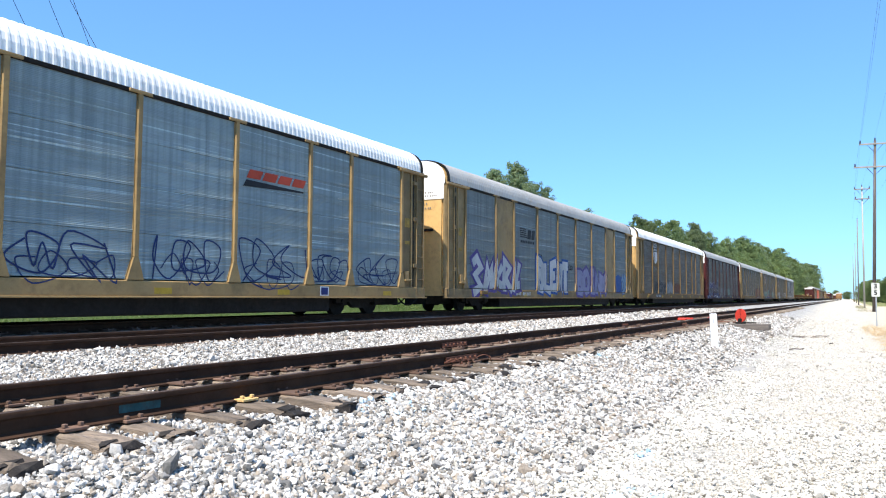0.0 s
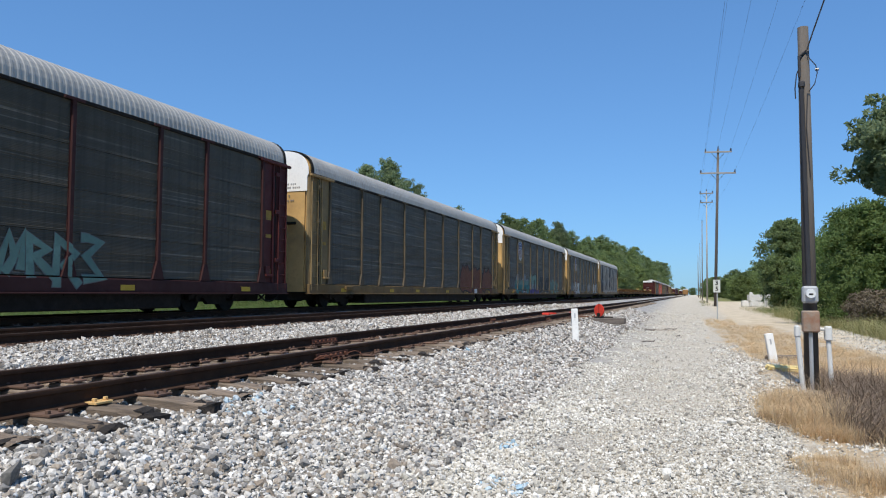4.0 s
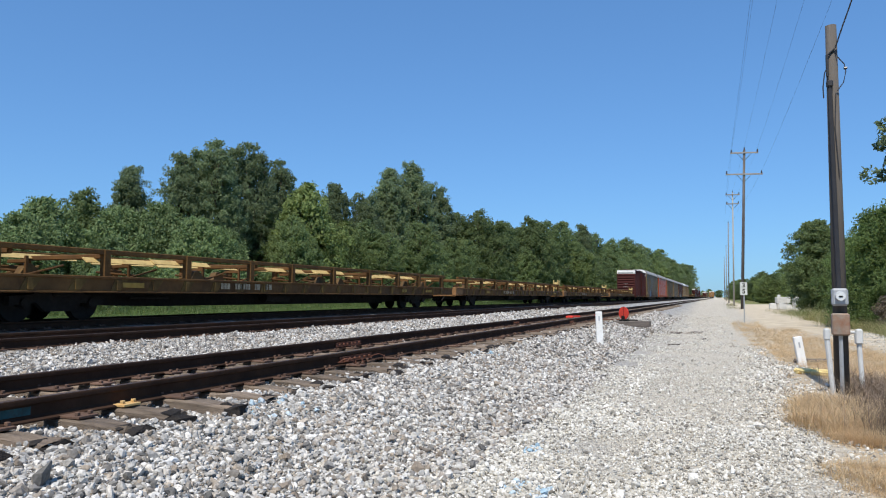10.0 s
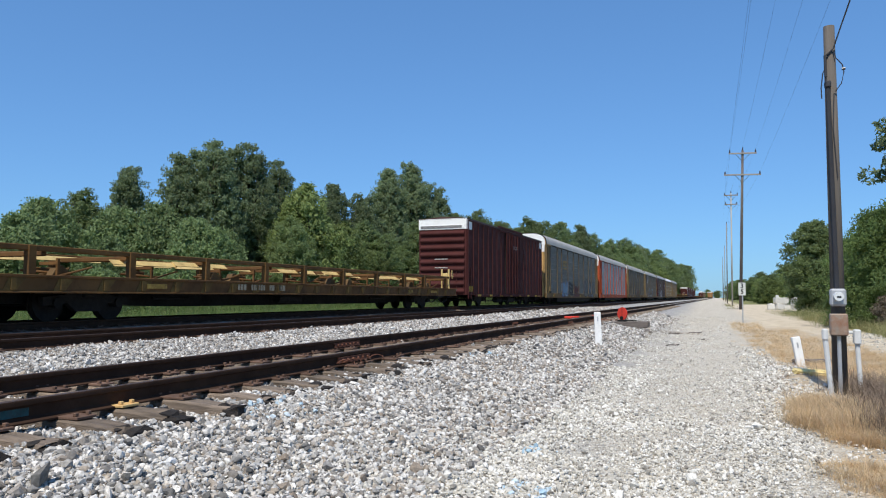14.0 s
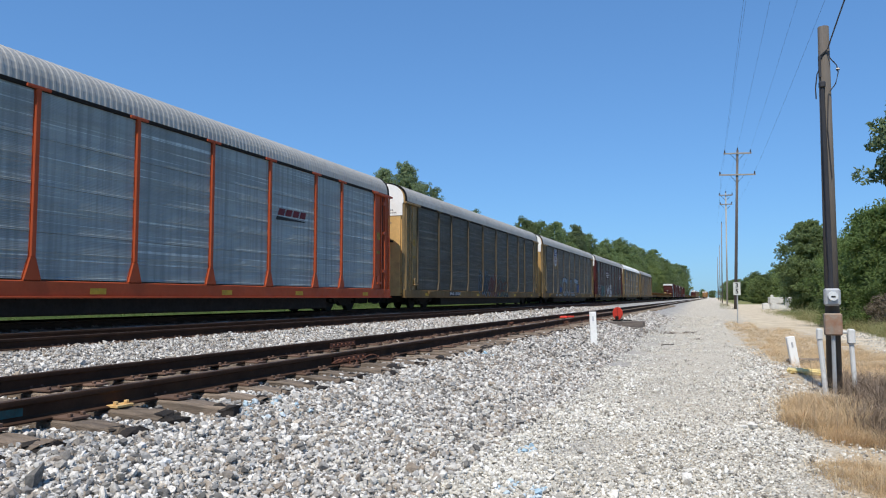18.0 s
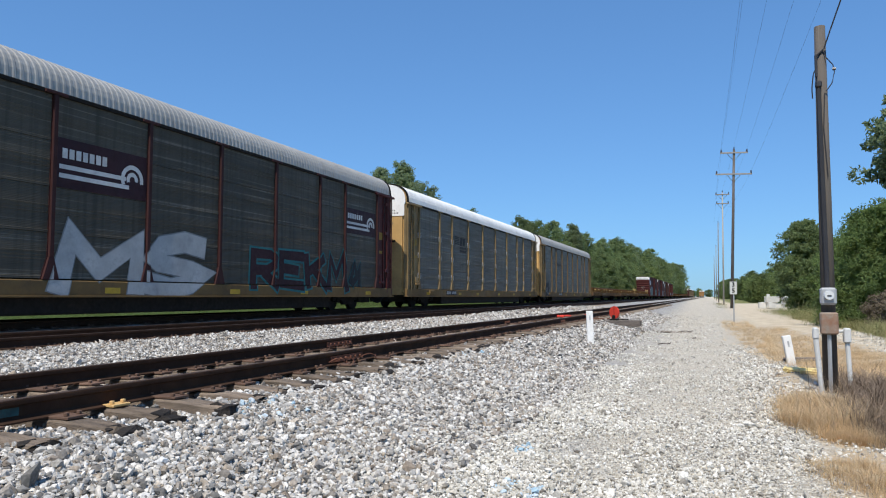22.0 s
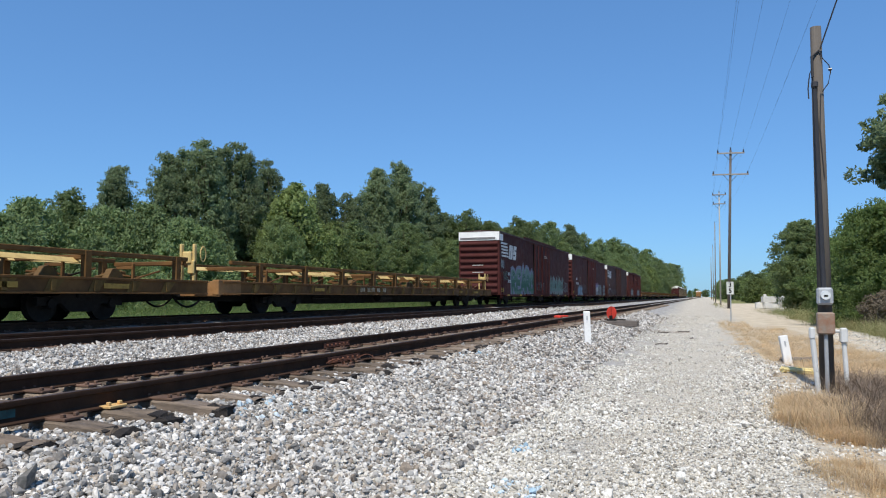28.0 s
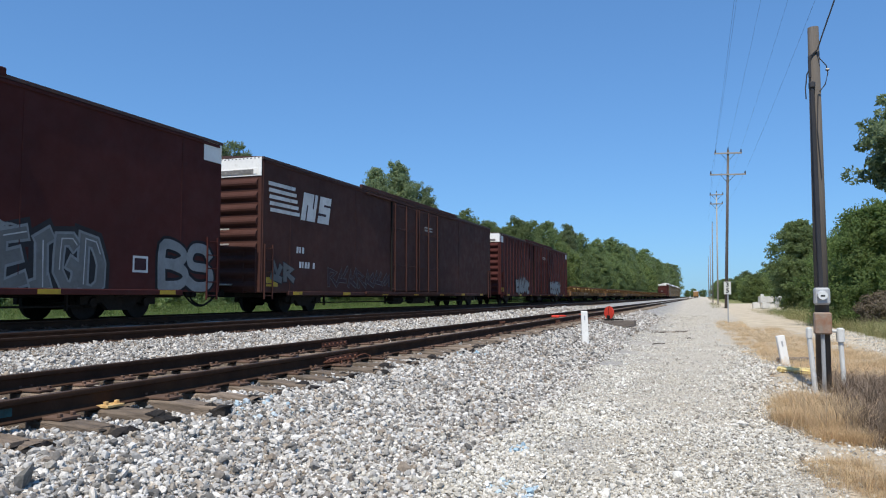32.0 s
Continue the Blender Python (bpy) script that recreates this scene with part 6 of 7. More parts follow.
def flat_paint(name, c, rough=0.6):
    return surf(name, c, rough, 0, (1.5, 0.18), (2.5, tuple(v * 0.55 for v in c), 0.35))


INK = {
    "white": flat_paint("spray_white", (0.40, 0.41, 0.41)),
    "silver": flat_paint("spray_silver", (0.20, 0.215, 0.22)),
    "faint": flat_paint("spray_faint", (0.125, 0.13, 0.13)),
    "black": flat_paint("spray_black", (0.010, 0.010, 0.013)),
    "blue": flat_paint("spray_blue", (0.020, 0.035, 0.11)),
    "royal": flat_paint("spray_royal", (0.018, 0.065, 0.22)),
    "sky": flat_paint("spray_sky", (0.16, 0.25, 0.34)),
    "purple": flat_paint("spray_purple", (0.085, 0.06, 0.20)),
    "lilac": flat_paint("spray_lilac", (0.21, 0.21, 0.32)),
    "pink": flat_paint("spray_pink", (0.22, 0.06, 0.12)),
    "teal": flat_paint("spray_teal", (0.030, 0.15, 0.155)),
    "mint": flat_paint("spray_mint", (0.12, 0.21, 0.18)),
    "sage": flat_paint("spray_sage", (0.075, 0.16, 0.125)),
    "moss": flat_paint("spray_moss", (0.042, 0.125, 0.088)),
    "haze": flat_paint("spray_haze", (0.165, 0.175, 0.23)),
    "rust": flat_paint("spray_rust", (0.13, 0.042, 0.02)),
    "red": flat_paint("spray_red", (0.10, 0.022, 0.02)),
    "green": flat_paint("spray_green", (0.025, 0.10, 0.065)),
    "pale": flat_paint("decal_white", (0.58, 0.58, 0.57)),
    "navy": flat_paint("decal_navy", (0.022, 0.035, 0.14)),
    "crimson": flat_paint("decal_crimson", (0.12, 0.02, 0.025)),
    "vermilion": flat_paint("decal_red", (0.42, 0.06, 0.03)),
    "gold": flat_paint("decal_gold", (0.36, 0.23, 0.06)),
    "dark": flat_paint("decal_dark", (0.022, 0.022, 0.024)),
    "plum": flat_paint("decal_plum", (0.035, 0.014, 0.018)),
}


def clip(ring, axis, at, sign):
    """The part of a flat ring on one side of a line."""
    out = []
    for p, q in zip(ring, ring[1:] + ring[:1]):
        a, b = (p[axis] - at) * sign, (q[axis] - at) * sign
        if a >= 0:
            out.append(p)
        if (a < 0) != (b < 0):
            k = a / (a - b)
            out.append((p[0] + (q[0] - p[0]) * k, p[1] + (q[1] - p[1]) * k))
    return out


def band(rings, z0, z1):
    """Rings cut to a level band."""
    cut = [clip(clip(r, 1, z0, 1), 1, z1, -1) if clip(r, 1, z0, 1) else [] for r in rings]
    return [r for r in cut if len(r) > 2]


class Stroke(list):
    """Rings that lie side by side and make one brush stroke."""


def paint(car, name, shapes, ink, layer=0, label="", plain=False, apart=False):
    """Paint on a car's side. shapes: polygons of (along, up), or strokes. It lies on the panels, the posts and the sill alike;
    plain: on the one flat side of a boxcar; apart: every shape a part of its own."""
    if apart:
        return [paint(car, name, [s], ink, layer, label, plain) for s in shapes]
    g = Geo()
    for n, s in enumerate(shapes):
        rings = list(s) if isinstance(s, Stroke) else [[tuple(s[i]) for i in tri] for tri in tessellate_polygon([[Vector((y, z, 0)) for y, z in s]])]
        if not rings:
            continue
        ys = [p[0] for r in rings for p in r]
        lift = 0.003 * layer + 0.0006 * (n % 4)
        if plain:
            zones = [(1.5045 + lift, -99, 99, 1.03, 99)]
        else:
            zones = [(1.4985 + lift, -12.16, 12.16, 1.272, 5.31), (1.5425 + lift, -99, 99, 0.905, 1.238)]
            zones += [(1.4875 + lift, s0, s1, 1.25, 5.2) for s0, s1 in ((-13.1, -12.28), (12.28, 12.9)) if min(ys) < s1 and max(ys) > s0]
            zones += [((1.5165 if car == car_h else 1.5615) + lift, p - 0.06, p + 0.06, 1.25, 5.31) for p in POSTS if min(ys) < p < max(ys)]
        for x, y0, y1, z0, z1 in zones:
            for i, r in enumerate(rings):
                for axis, at, sign in ((0, y0, 1), (0, y1, -1), (1, z0, 1), (1, z1, -1)):
                    r = clip(r, axis, at, sign) if r else r
                if len(r) > 2:
                    area = sum(p[0] * q[1] - q[0] * p[1] for p, q in zip(r, r[1:] + r[:1]))
                    if abs(area) > 1e-7:
                        g.add([(x + 0.00005 * (i % 12), y, z) for y, z in (r if area > 0 else r[::-1])], [range(len(r))])
    if not g.v:
        return None
    me = bpy.data.meshes.new(name)
    me.from_pydata(g.v, [], g.f)
    me.materials.append(INK[ink])
    bm = bmesh.new()
    bm.from_mesh(me)
    bmesh.ops.remove_doubles(bm, verts=bm.verts, dist=0.0002)
    bm.to_mesh(me)
    bm.free()
    return part(name, me, None, car, label)


def bar(y0, y1, z0, z1, lean=0.0):
    return [(y0, z0), (y1, z0), (y1 + lean, z1), (y0 + lean, z1)]


def smooth(pts, k=5):
    """A soft curve through points."""
    out = []
    for i in range(len(pts) - 1):
        a, b, c, d = (pts[max(0, min(len(pts) - 1, i + j))] for j in (-1, 0, 1, 2))
        for s in range(k):
            t = s / k
            out.append(tuple(0.5 * (2 * b[m] + (c[m] - a[m]) * t + (2 * a[m] - 5 * b[m] + 4 * c[m] - d[m]) * t * t + (3 * b[m] - a[m] - 3 * c[m] + d[m]) * t ** 3) for m in (0, 1)))
    return out + [tuple(pts[-1])]


def ribbon(pts, w, ends=0.0, grow=0.0):
    """A brush stroke along points, half w wide, mitred; ends: how far it runs past its ends; grow: wider at both ends."""
    pts = [Vector(p) for p in pts]
    if ends:
        pts[0] = pts[0] + (pts[0] - pts[1]).normalized() * ends
        pts[-1] = pts[-1] + (pts[-1] - pts[-2]).normalized() * ends
    left, right = [], []
    n = len(pts)
    for i, p in enumerate(pts):
        d0 = (p - pts[i - 1]).normalized() if i else None
        d1 = (pts[i + 1] - p).normalized() if i < n - 1 else None
        m = (d0 or d1) + (d1 or d0)
        m = m.normalized() if m.length > 0.05 else (d0 or d1)
        across = Vector((-m.y, m.x))
        u = Vector((-(d1 or d0).y, (d1 or d0).x))
        s = w * (1 + grow * abs(2 * i / (n - 1) - 1)) / max(0.62, abs(across.dot(u)))
        left.append(tuple(p + across * s))
        right.append(tuple(p - across * s))
    return Stroke([right[i], right[i + 1], left[i + 1], left[i]] for i in range(n - 1))


GLYPH = {
    "A": [[(0, 0), (0.45, 1), (0.58, 1), (1, 0)], [(0.2, 0.33), (0.82, 0.33)]],
    "B": [[(0.05, 0), (0.05, 1), (0.6, 1), (0.9, 0.86), (0.88, 0.64), (0.55, 0.53), (0.2, 0.53)], [(0.5, 0.53), (0.95, 0.43), (1, 0.2), (0.75, 0.0), (0.05, 0.0)]],
    "C": [[(1, 0.78), (0.86, 0.96), (0.55, 1), (0.2, 0.92), (0.02, 0.65), (0.02, 0.33), (0.2, 0.08), (0.55, 0), (0.88, 0.05), (1, 0.24)]],
    "D": [[(0.05, 0), (0.05, 1), (0.55, 1), (0.9, 0.8), (1, 0.5), (0.9, 0.2), (0.55, 0), (0.05, 0)]],
    "E": [[(1, 1), (0.05, 0.97), (0.05, 0.02), (1, 0)], [(0.05, 0.52), (0.75, 0.52)]],
    "G": [[(0.95, 0.85), (0.6, 1), (0.2, 0.92), (0.02, 0.6), (0.05, 0.25), (0.35, 0), (0.75, 0.02), (0.95, 0.2), (0.95, 0.45), (0.55, 0.45)]],
    "H": [[(0.08, 0), (0.08, 1)], [(0.92, 0), (0.92, 1)], [(0.08, 0.5), (0.92, 0.5)]],
    "I": [[(0.5, 0), (0.5, 1)], [(0.2, 1), (0.8, 1)], [(0.2, 0), (0.8, 0)]],
    "K": [[(0.08, 0), (0.08, 1)], [(0.95, 1), (0.15, 0.45)], [(0.35, 0.6), (1, 0)]],
    "L": [[(0.1, 1), (0.1, 0), (1, 0.04)]],
    "M": [[(0, 0), (0.1, 1), (0.5, 0.35), (0.9, 1), (1, 0)]],
    "N": [[(0.05, 0), (0.08, 1), (0.92, 0), (0.95, 1)]],
    "O": [[(0.5, 1), (0.15, 0.9), (0.02, 0.6), (0.05, 0.2), (0.4, 0), (0.8, 0.05), (1, 0.35), (0.96, 0.75), (0.75, 0.97), (0.5, 1)]],
    "P": [[(0.05, 0), (0.05, 1), (0.65, 1), (0.95, 0.85), (0.92, 0.55), (0.6, 0.42), (0.1, 0.42)]],
    "R": [[(0.05, 0), (0.05, 1), (0.65, 1), (0.92, 0.85), (0.9, 0.6), (0.6, 0.48), (0.1, 0.48)], [(0.45, 0.46), (1, 0)]],
    "S": [[(0.95, 0.85), (0.65, 1), (0.2, 0.95), (0.04, 0.75), (0.2, 0.56), (0.8, 0.46), (0.97, 0.25), (0.75, 0.03), (0.3, 0), (0.02, 0.15)]],
    "T": [[(0.0, 1), (1, 0.97)], [(0.5, 0.97), (0.48, 0)]],
    "U": [[(0.06, 1), (0.04, 0.3), (0.25, 0.02), (0.7, 0.02), (0.95, 0.3), (0.94, 1)]],
    "W": [[(0, 1), (0.22, 0), (0.5, 0.65), (0.78, 0), (1, 1)]],
    "Y": [[(0.02, 1), (0.5, 0.45), (0.98, 1)], [(0.5, 0.45), (0.5, 0)]],
    "Z": [[(0.05, 1), (0.95, 0.97), (0.05, 0.03), (1, 0)]],
}
# tangles of strokes that cannot be read
TANGLE = [
    [[(0, 0.1), (0.3, 0.95), (0.55, 0.4), (1, 1)], [(0.2, 0.3), (0.95, 0.15)]],
    [[(0.05, 0.9), (0.4, 1), (0.85, 0.8), (0.3, 0.45), (0.9, 0.1), (0.1, 0)]],
    [[(0.1, 0), (0.05, 1), (0.9, 0.75), (0.35, 0.5), (1, 0)]],
    [[(0.5, 1), (0.05, 0.7), (0.1, 0.15), (0.7, 0), (1, 0.45), (0.6, 0.55)], [(0.7, 0.95), (1, 0.7)]],
    [[(0, 0), (0.45, 1), (0.6, 0.35)], [(0.3, 0.1), (0.6, 0.35), (1, 0.9), (0.95, 0)]],
    [[(0.1, 1), (0.2, 0.1), (0.95, 0.05)], [(0.1, 0.6), (0.9, 0.75), (0.8, 1)]],
]


def sprayed(car, glyphs, y0, y1, z0, z1, fill, edge, weight=0.2, rim=0.05, seed=1, wild=0.05, bands=None, halo=None, plain=False, layer=0, shine=None, spiky=0.25, soft=False, name="graffiti"):
    """A sprayed piece: one outline and one fill for every letter, bands of colour from top to foot, a hazy ground and thin shines."""
    rg = random.Random(seed)
    n = len(glyphs)
    lw, h = (y1 - y0) / n, z1 - z0
    w = weight * min(lw, 0.75 * h)
    for k, strokes in enumerate(glyphs):
        a, b = y0 + k * lw + w * 0.75, y0 + (k + 1) * lw - w * 0.55
        lo, hi = z0 + w + rg.uniform(-wild, wild) * h, z1 - w + rg.uniform(-wild, wild) * h
        tilt = rg.uniform(-wild, wild) * h
        lines = []
        for s in strokes:
            pts = [(a + (b - a) * (u + rg.uniform(-wild, wild)) + 0.3 * tilt * v, lo + (hi - lo) * (v + rg.uniform(-wild, wild)) + tilt * (u - 0.5)) for u, v in s]
            lines.append(smooth(pts, 4) if soft and len(pts) > 2 else pts)
        step = 0.27 * (k % 3)
        if halo:
            paint(car, name + "_halo", [ribbon(p, w + 3.0 * rim, 2.5 * rim + 0.5 * w, spiky) for p in lines], halo, layer + step * 0.5, "hazy ground of a sprayed letter", plain)
        paint(car, name + "_edge", [ribbon(p, w + rim, rim + 0.45 * w, spiky) for p in lines], edge, layer + 1 + step, "sprayed outline of a letter", plain)
        body = [ribbon(p, w, 0.45 * w, spiky) for p in lines]
        inks = bands or [fill]
        m = len(inks)
        for j, ink in enumerate(inks):
            zt, zb = (99 if j == 0 else z1 - h * j / m), (0 if j == m - 1 else z1 - h * (j + 1) / m)
            cut = body if m == 1 else [Stroke(band(s, zb, zt)) for s in body]
            paint(car, name + "_letter", cut, ink, layer + 2.4 + step, "sprayed letter", plain)
        if shine:
            p = lines[0]
            q = [(y + 0.3 * w, z + 0.25 * w) for y, z in p[:max(2, len(p) // 2)]]
            paint(car, name + "_shine", [ribbon(q, 0.14 * w)], shine, layer + 4.4 + step, "thin sprayed shine", plain)


def lettered(car, text, y0, y1, z0, z1, fill, edge, **more):
    sprayed(car, [GLYPH[c] for c in text], y0, y1, z0, z1, fill, edge, **more)


def burner(car, y0, y1, z0, z1, n, fill, edge, seed, shine=None, **more):
    """An unreadable sprayed piece of n tangled shapes."""
    rg = random.Random(seed)
    more.setdefault("wild", 0.10)
    more.setdefault("weight", 0.17)
    sprayed(car, [rg.choice(TANGLE) for _ in range(n)], y0, y1, z0, z1, fill, edge, seed=seed, shine=shine, **more)


def scrawl(car, y0, y1, z0, z1, runs, ink, seed, w=0.022, plain=False, layer=0, points=15):
    """Thin looping spray lines."""
    rg = random.Random(seed)
    for k in range(runs):
        a, pts = rg.uniform(0, 6.28), []
        for i in range(points):
            u = (i + 0.5) / points
            a += rg.uniform(1.3, 2.3) * (1 if rg.random() < 0.8 else -1)
            r = rg.uniform(0.25, 0.48)
            pts.append((y0 + (y1 - y0) * min(1, max(0, u + 0.22 * math.cos(a))), z0 + (z1 - z0) * (0.5 + r * math.sin(a))))
        paint(car, "scrawl", [ribbon(smooth(pts, 6), w)], ink, layer + k, "thin sprayed scrawl", plain)


def hollow(car, text, y0, y1, z0, z1, ink, w=0.035, seed=1, plain=False, layer=0):
    """Letters drawn in single rough lines."""
    rg = random.Random(seed)
    lw = (y1 - y0) / len(text)
    for k, c in enumerate(text):
        lines = [ribbon([(y0 + (k + 0.08 + 0.84 * u) * lw + rg.uniform(-.03, .03), z0 + (z1 - z0) * v + rg.uniform(-.04, .04)) for u, v in s], w, w) for s in GLYPH[c]]
        paint(car, "graffiti_stroke", lines, ink, layer, "rough pale sprayed letter", plain)


def shield(car, y0, y1, z0, z1, worn=False):
    """A railway shield: dark blue head with two pale bars, red stripes on white below."""
    part("sign_plate", Geo().box(1.488, 1.502, -9.17, -7.38, 3.42, 5.31, 0.003), M["sill_dull" if worn else "yellow_shaded"], car, "dull yellow sign plate")
    c, w, h = (y0 + y1) / 2, (y1 - y0) / 2, z1 - z0

    def at(u, v):
        return (c + u * w, z0 + v * h)

    rim = [(0, -0.02), (0.5, 0.05), (0.95, 0.2), (1.03, 0.5), (0.85, 0.68), (0.98, 0.82), (0.7, 0.98), (0.3, 0.94), (0, 1.03)]
    rim = rim + [(-u, v) for u, v in rim[-2:0:-1]]
    paint(car, "shield_rim", [[at(u, v) for u, v in rim]], "pale", 2, "white shield with a dark blue head")
    head = [(0.93, 0.58), (0.78, 0.68), (0.9, 0.82), (0.66, 0.94), (0.3, 0.90), (0, 0.99)]
    head = head + [(-u, v) for u, v in head[-2::-1]]
    paint(car, "shield_head", [[at(u, v) for u, v in head]], "dark" if worn else "navy", 3)
    stripes = [[at(u - 0.07, 0.09 + 0.10 * abs(u)), at(u + 0.07, 0.09 + 0.10 * abs(u)), at(u + 0.07, 0.55), at(u - 0.07, 0.55)] for u in (-0.8, -0.53, -0.27, 0, 0.27, 0.53, 0.8)]
    paint(car, "shield_stripe", stripes[1:3] if worn else stripes, "rust" if worn else "crimson", 3, apart=True)
    bars = [[at(u - 0.055, v), at(u + 0.055, v), at(u + 0.055, v + 0.095), at(u - 0.055, v + 0.095)] for v, us in ((0.79, (-.42, -.21, 0, .21, .42)), (0.635, (-.56, -.37, -.18, 0.01, .2, .39, .58))) for u in us]
    paint(car, "shield_bar", bars, "pale", 4, apart=True)


def marks(car, y, n, ink="white", z=1.0, h=0.15, w=0.12, ground="dark", plain=False):
    """A car's stencilled marks, as bars."""
    if ground:
        paint(car, "mark_patch", [bar(y - 0.1, y + (n + 1) * (w + 0.05) + 0.05, z - 0.05, z + h + 0.05)], ground, 0, "dark patch under the stencilled marks", plain)
    rows = [bar(y + k * (w + 0.05), y + k * (w + 0.05) + w * (0.7 if k % 3 == 1 else 1), z, z + h, 0.02) for k in range(n + 1) if k != 4]
    paint(car, "stencil_mark", rows, ink, 1, "stencilled marks", plain, True)


def horse(car, y0, z0, k, ink, plain=False, layer=1):
    """A railway sign of five lines running into two slanted, notched blocks."""
    paint(car, "logo_line", [bar(y0 + 0.03 * i * k, y0 + (1.62 + 0.07 * i) * k, z0 + (0.93 - 0.21 * i) * k, z0 + (1.05 - 0.21 * i) * k, 0.02 * k) for i in range(5)], ink, layer, "", plain, True)
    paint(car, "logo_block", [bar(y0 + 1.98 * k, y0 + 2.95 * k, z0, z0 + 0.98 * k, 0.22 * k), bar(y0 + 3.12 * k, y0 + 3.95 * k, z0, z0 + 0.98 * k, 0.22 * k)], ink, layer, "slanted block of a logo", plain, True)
    gaps = [bar(y0 + 2.28 * k, y0 + 2.36 * k, z0, z0 + 0.55 * k, 0.12 * k), bar(y0 + 2.78 * k, y0 + 2.86 * k, z0 + 0.45 * k, z0 + 0.98 * k, 0.12 * k)]
    gaps += [bar(y0 + 3.05 * k, y0 + 3.75 * k, z0 + 0.27 * k, z0 + 0.36 * k, 0.02 * k), bar(y0 + 3.6 * k, y0 + 4.2 * k, z0 + 0.62 * k, z0 + 0.70 * k, 0.02 * k)]
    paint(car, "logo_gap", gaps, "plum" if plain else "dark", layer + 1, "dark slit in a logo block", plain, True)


# yellow reflector strips along the sills
for car in (car_a, car_b, car_c, car_d, car_e, car_f, car_g, car_h, car_l, car_m, car_n, car_o, car_p, car_q, car_r):
    for y in (-11.0, -6.0, -2.6, 2.2, 6.2, 11.3):
        part("reflector", shared("reflector", lambda: Geo().box(1.541, 1.5425, -0.24, 0.24, 0.95, 1.09, 0.0004).mesh("reflector", M["mark_yellow"])), None, car, at=(0, y, 0))
# blue-grey car with looping blue scrawls and a red slanted sign
for k, (a, b, z0, z1) in enumerate(((-1.34, 1.23, 1.1, 2.3), (1.94, 4.06, 1.05, 2.55), (4.53, 7.12, 1.0, 2.65), (7.33, 9.08, 1.2, 2.3), (9.56, 12.15, 1.15, 2.4))):
    scrawl(car_a, a, b, z0, z1, 1, "blue", 70 + k, 0.019)
    scrawl(car_a, a + 0.2, b - 0.2, z0, z0 + 0.6 * (z1 - z0), 1, "blue", 170 + k, 0.015, layer=3, points=13)
paint(car_a, "sign_block", [bar(4.75 + 0.58 * k, 5.25 + 0.58 * k, 3.97, 4.2, 0.12) for k in range(4)], "vermilion", 1, "red slanted sign block", apart=True)
paint(car_a, "sign_wedge", [[(4.63, 3.74), (7.0, 3.83), (7.0, 3.87), (4.75, 3.92)]], "dark", 1, "dark wedge under the sign")
paint(car_a, "placard", [bar(7.75, 8.17, 0.93, 1.2)], "pale", 1)
paint(car_a, "placard_ink", [bar(7.80, 8.12, 0.96, 1.17)], "navy", 2)
# second blue-grey car
for y0, y1 in ((-9.16, -7.39), (7.39, 9.16)):
    part("blank_plate", Geo().box(1.488, 1.4975, y0, y1, 1.28, 5.31, 0.003), M["yellow"], car_b, "plain yellow plate between two posts")
lettered(car_b, "BLENT", -4.5, 0.1, 1.1, 2.8, "white", "royal", weight=0.21, rim=0.10, seed=2, wild=0.05)
lettered(car_b, "BOINK", 1.55, 7.3, 1.1, 2.5, "lilac", "purple", weight=0.19, rim=0.12, seed=3, wild=0.06)
burner(car_b, -11.6, -6.6, 1.1, 2.55, 5, "white", "purple", 1, rim=0.13, weight=0.15)
paint(car_b, "graffiti_patch", [[(9.4, 1.2), (10.9, 1.2), (10.95, 2.3), (10.2, 2.45), (9.5, 2.3)]], "royal", 0, "solid blue sprayed patch")
burner(car_b, 10.95, 12.1, 1.25, 2.4, 2, "sky", "royal", 4)
horse(car_b, -6.6, 3.72, 0.46, "dark")
paint(car_b, "sign_bar", [bar(-6.5 + 0.22 * k, -6.34 + 0.22 * k, 3.5, 3.62) for k in range(8)], "dark", 1, apart=True)
scrawl(car_b, -4.35, -3.8, 2.85, 3.1, 1, "dark", 171, 0.018)
scrawl(car_b, 0.2, 0.9, 2.4, 2.7, 2, "dark", 172, 0.014)
marks(car_b, -7.2, 10, "white", ground=None)
# rusty car with a worn shield
shield(car_c, -8.8, -7.55, 3.65, 5.25, worn=True)
burner(car_c, -8.7, -4.5, 1.25, 2.3, 5, "dark", "faint", 5, weight=0.13, rim=0.06)
burner(car_c, -4.0, -1.7, 1.3, 2.25, 4, "silver", "faint", 45, rim=0.03)
burner(car_c, -1.1, 1.6, 1.3, 2.2, 4, "rust", "dark", 6, rim=0.02)
marks(car_c, -8.2, 9)
# maroon-ended car
burner(car_d, -12.9, -5.0, 0.95, 2.6, 9, "dark", "white", 7, wild=0.18, weight=0.13, rim=0.03, spiky=0.9, halo="blue", bands=("blue", "dark", "blue"))
burner(car_d, -4.9, -0.3, 1.1, 2.1, 6, "faint", "silver", 8, spiky=0.6, rim=0.025, weight=0.12)
burner(car_d, 1.8, 5.4, 1.15, 2.2, 5, "mint", "faint", 9, rim=0.02, weight=0.12)
scrawl(car_d, -13.0, -12.4, 1.5, 2.0, 2, "mint", 173, 0.02)
horse(car_d, -7.2, 3.75, 0.42, "dark")
paint(car_d, "sign_bar", [bar(-6.3 + 0.2 * k, -6.16 + 0.2 * k, z, z + 0.13) for k in range(8) for z in (3.35, 3.55)], "dark", 1, apart=True)
marks(car_d, -7.3, 8, "pale", ground=None)
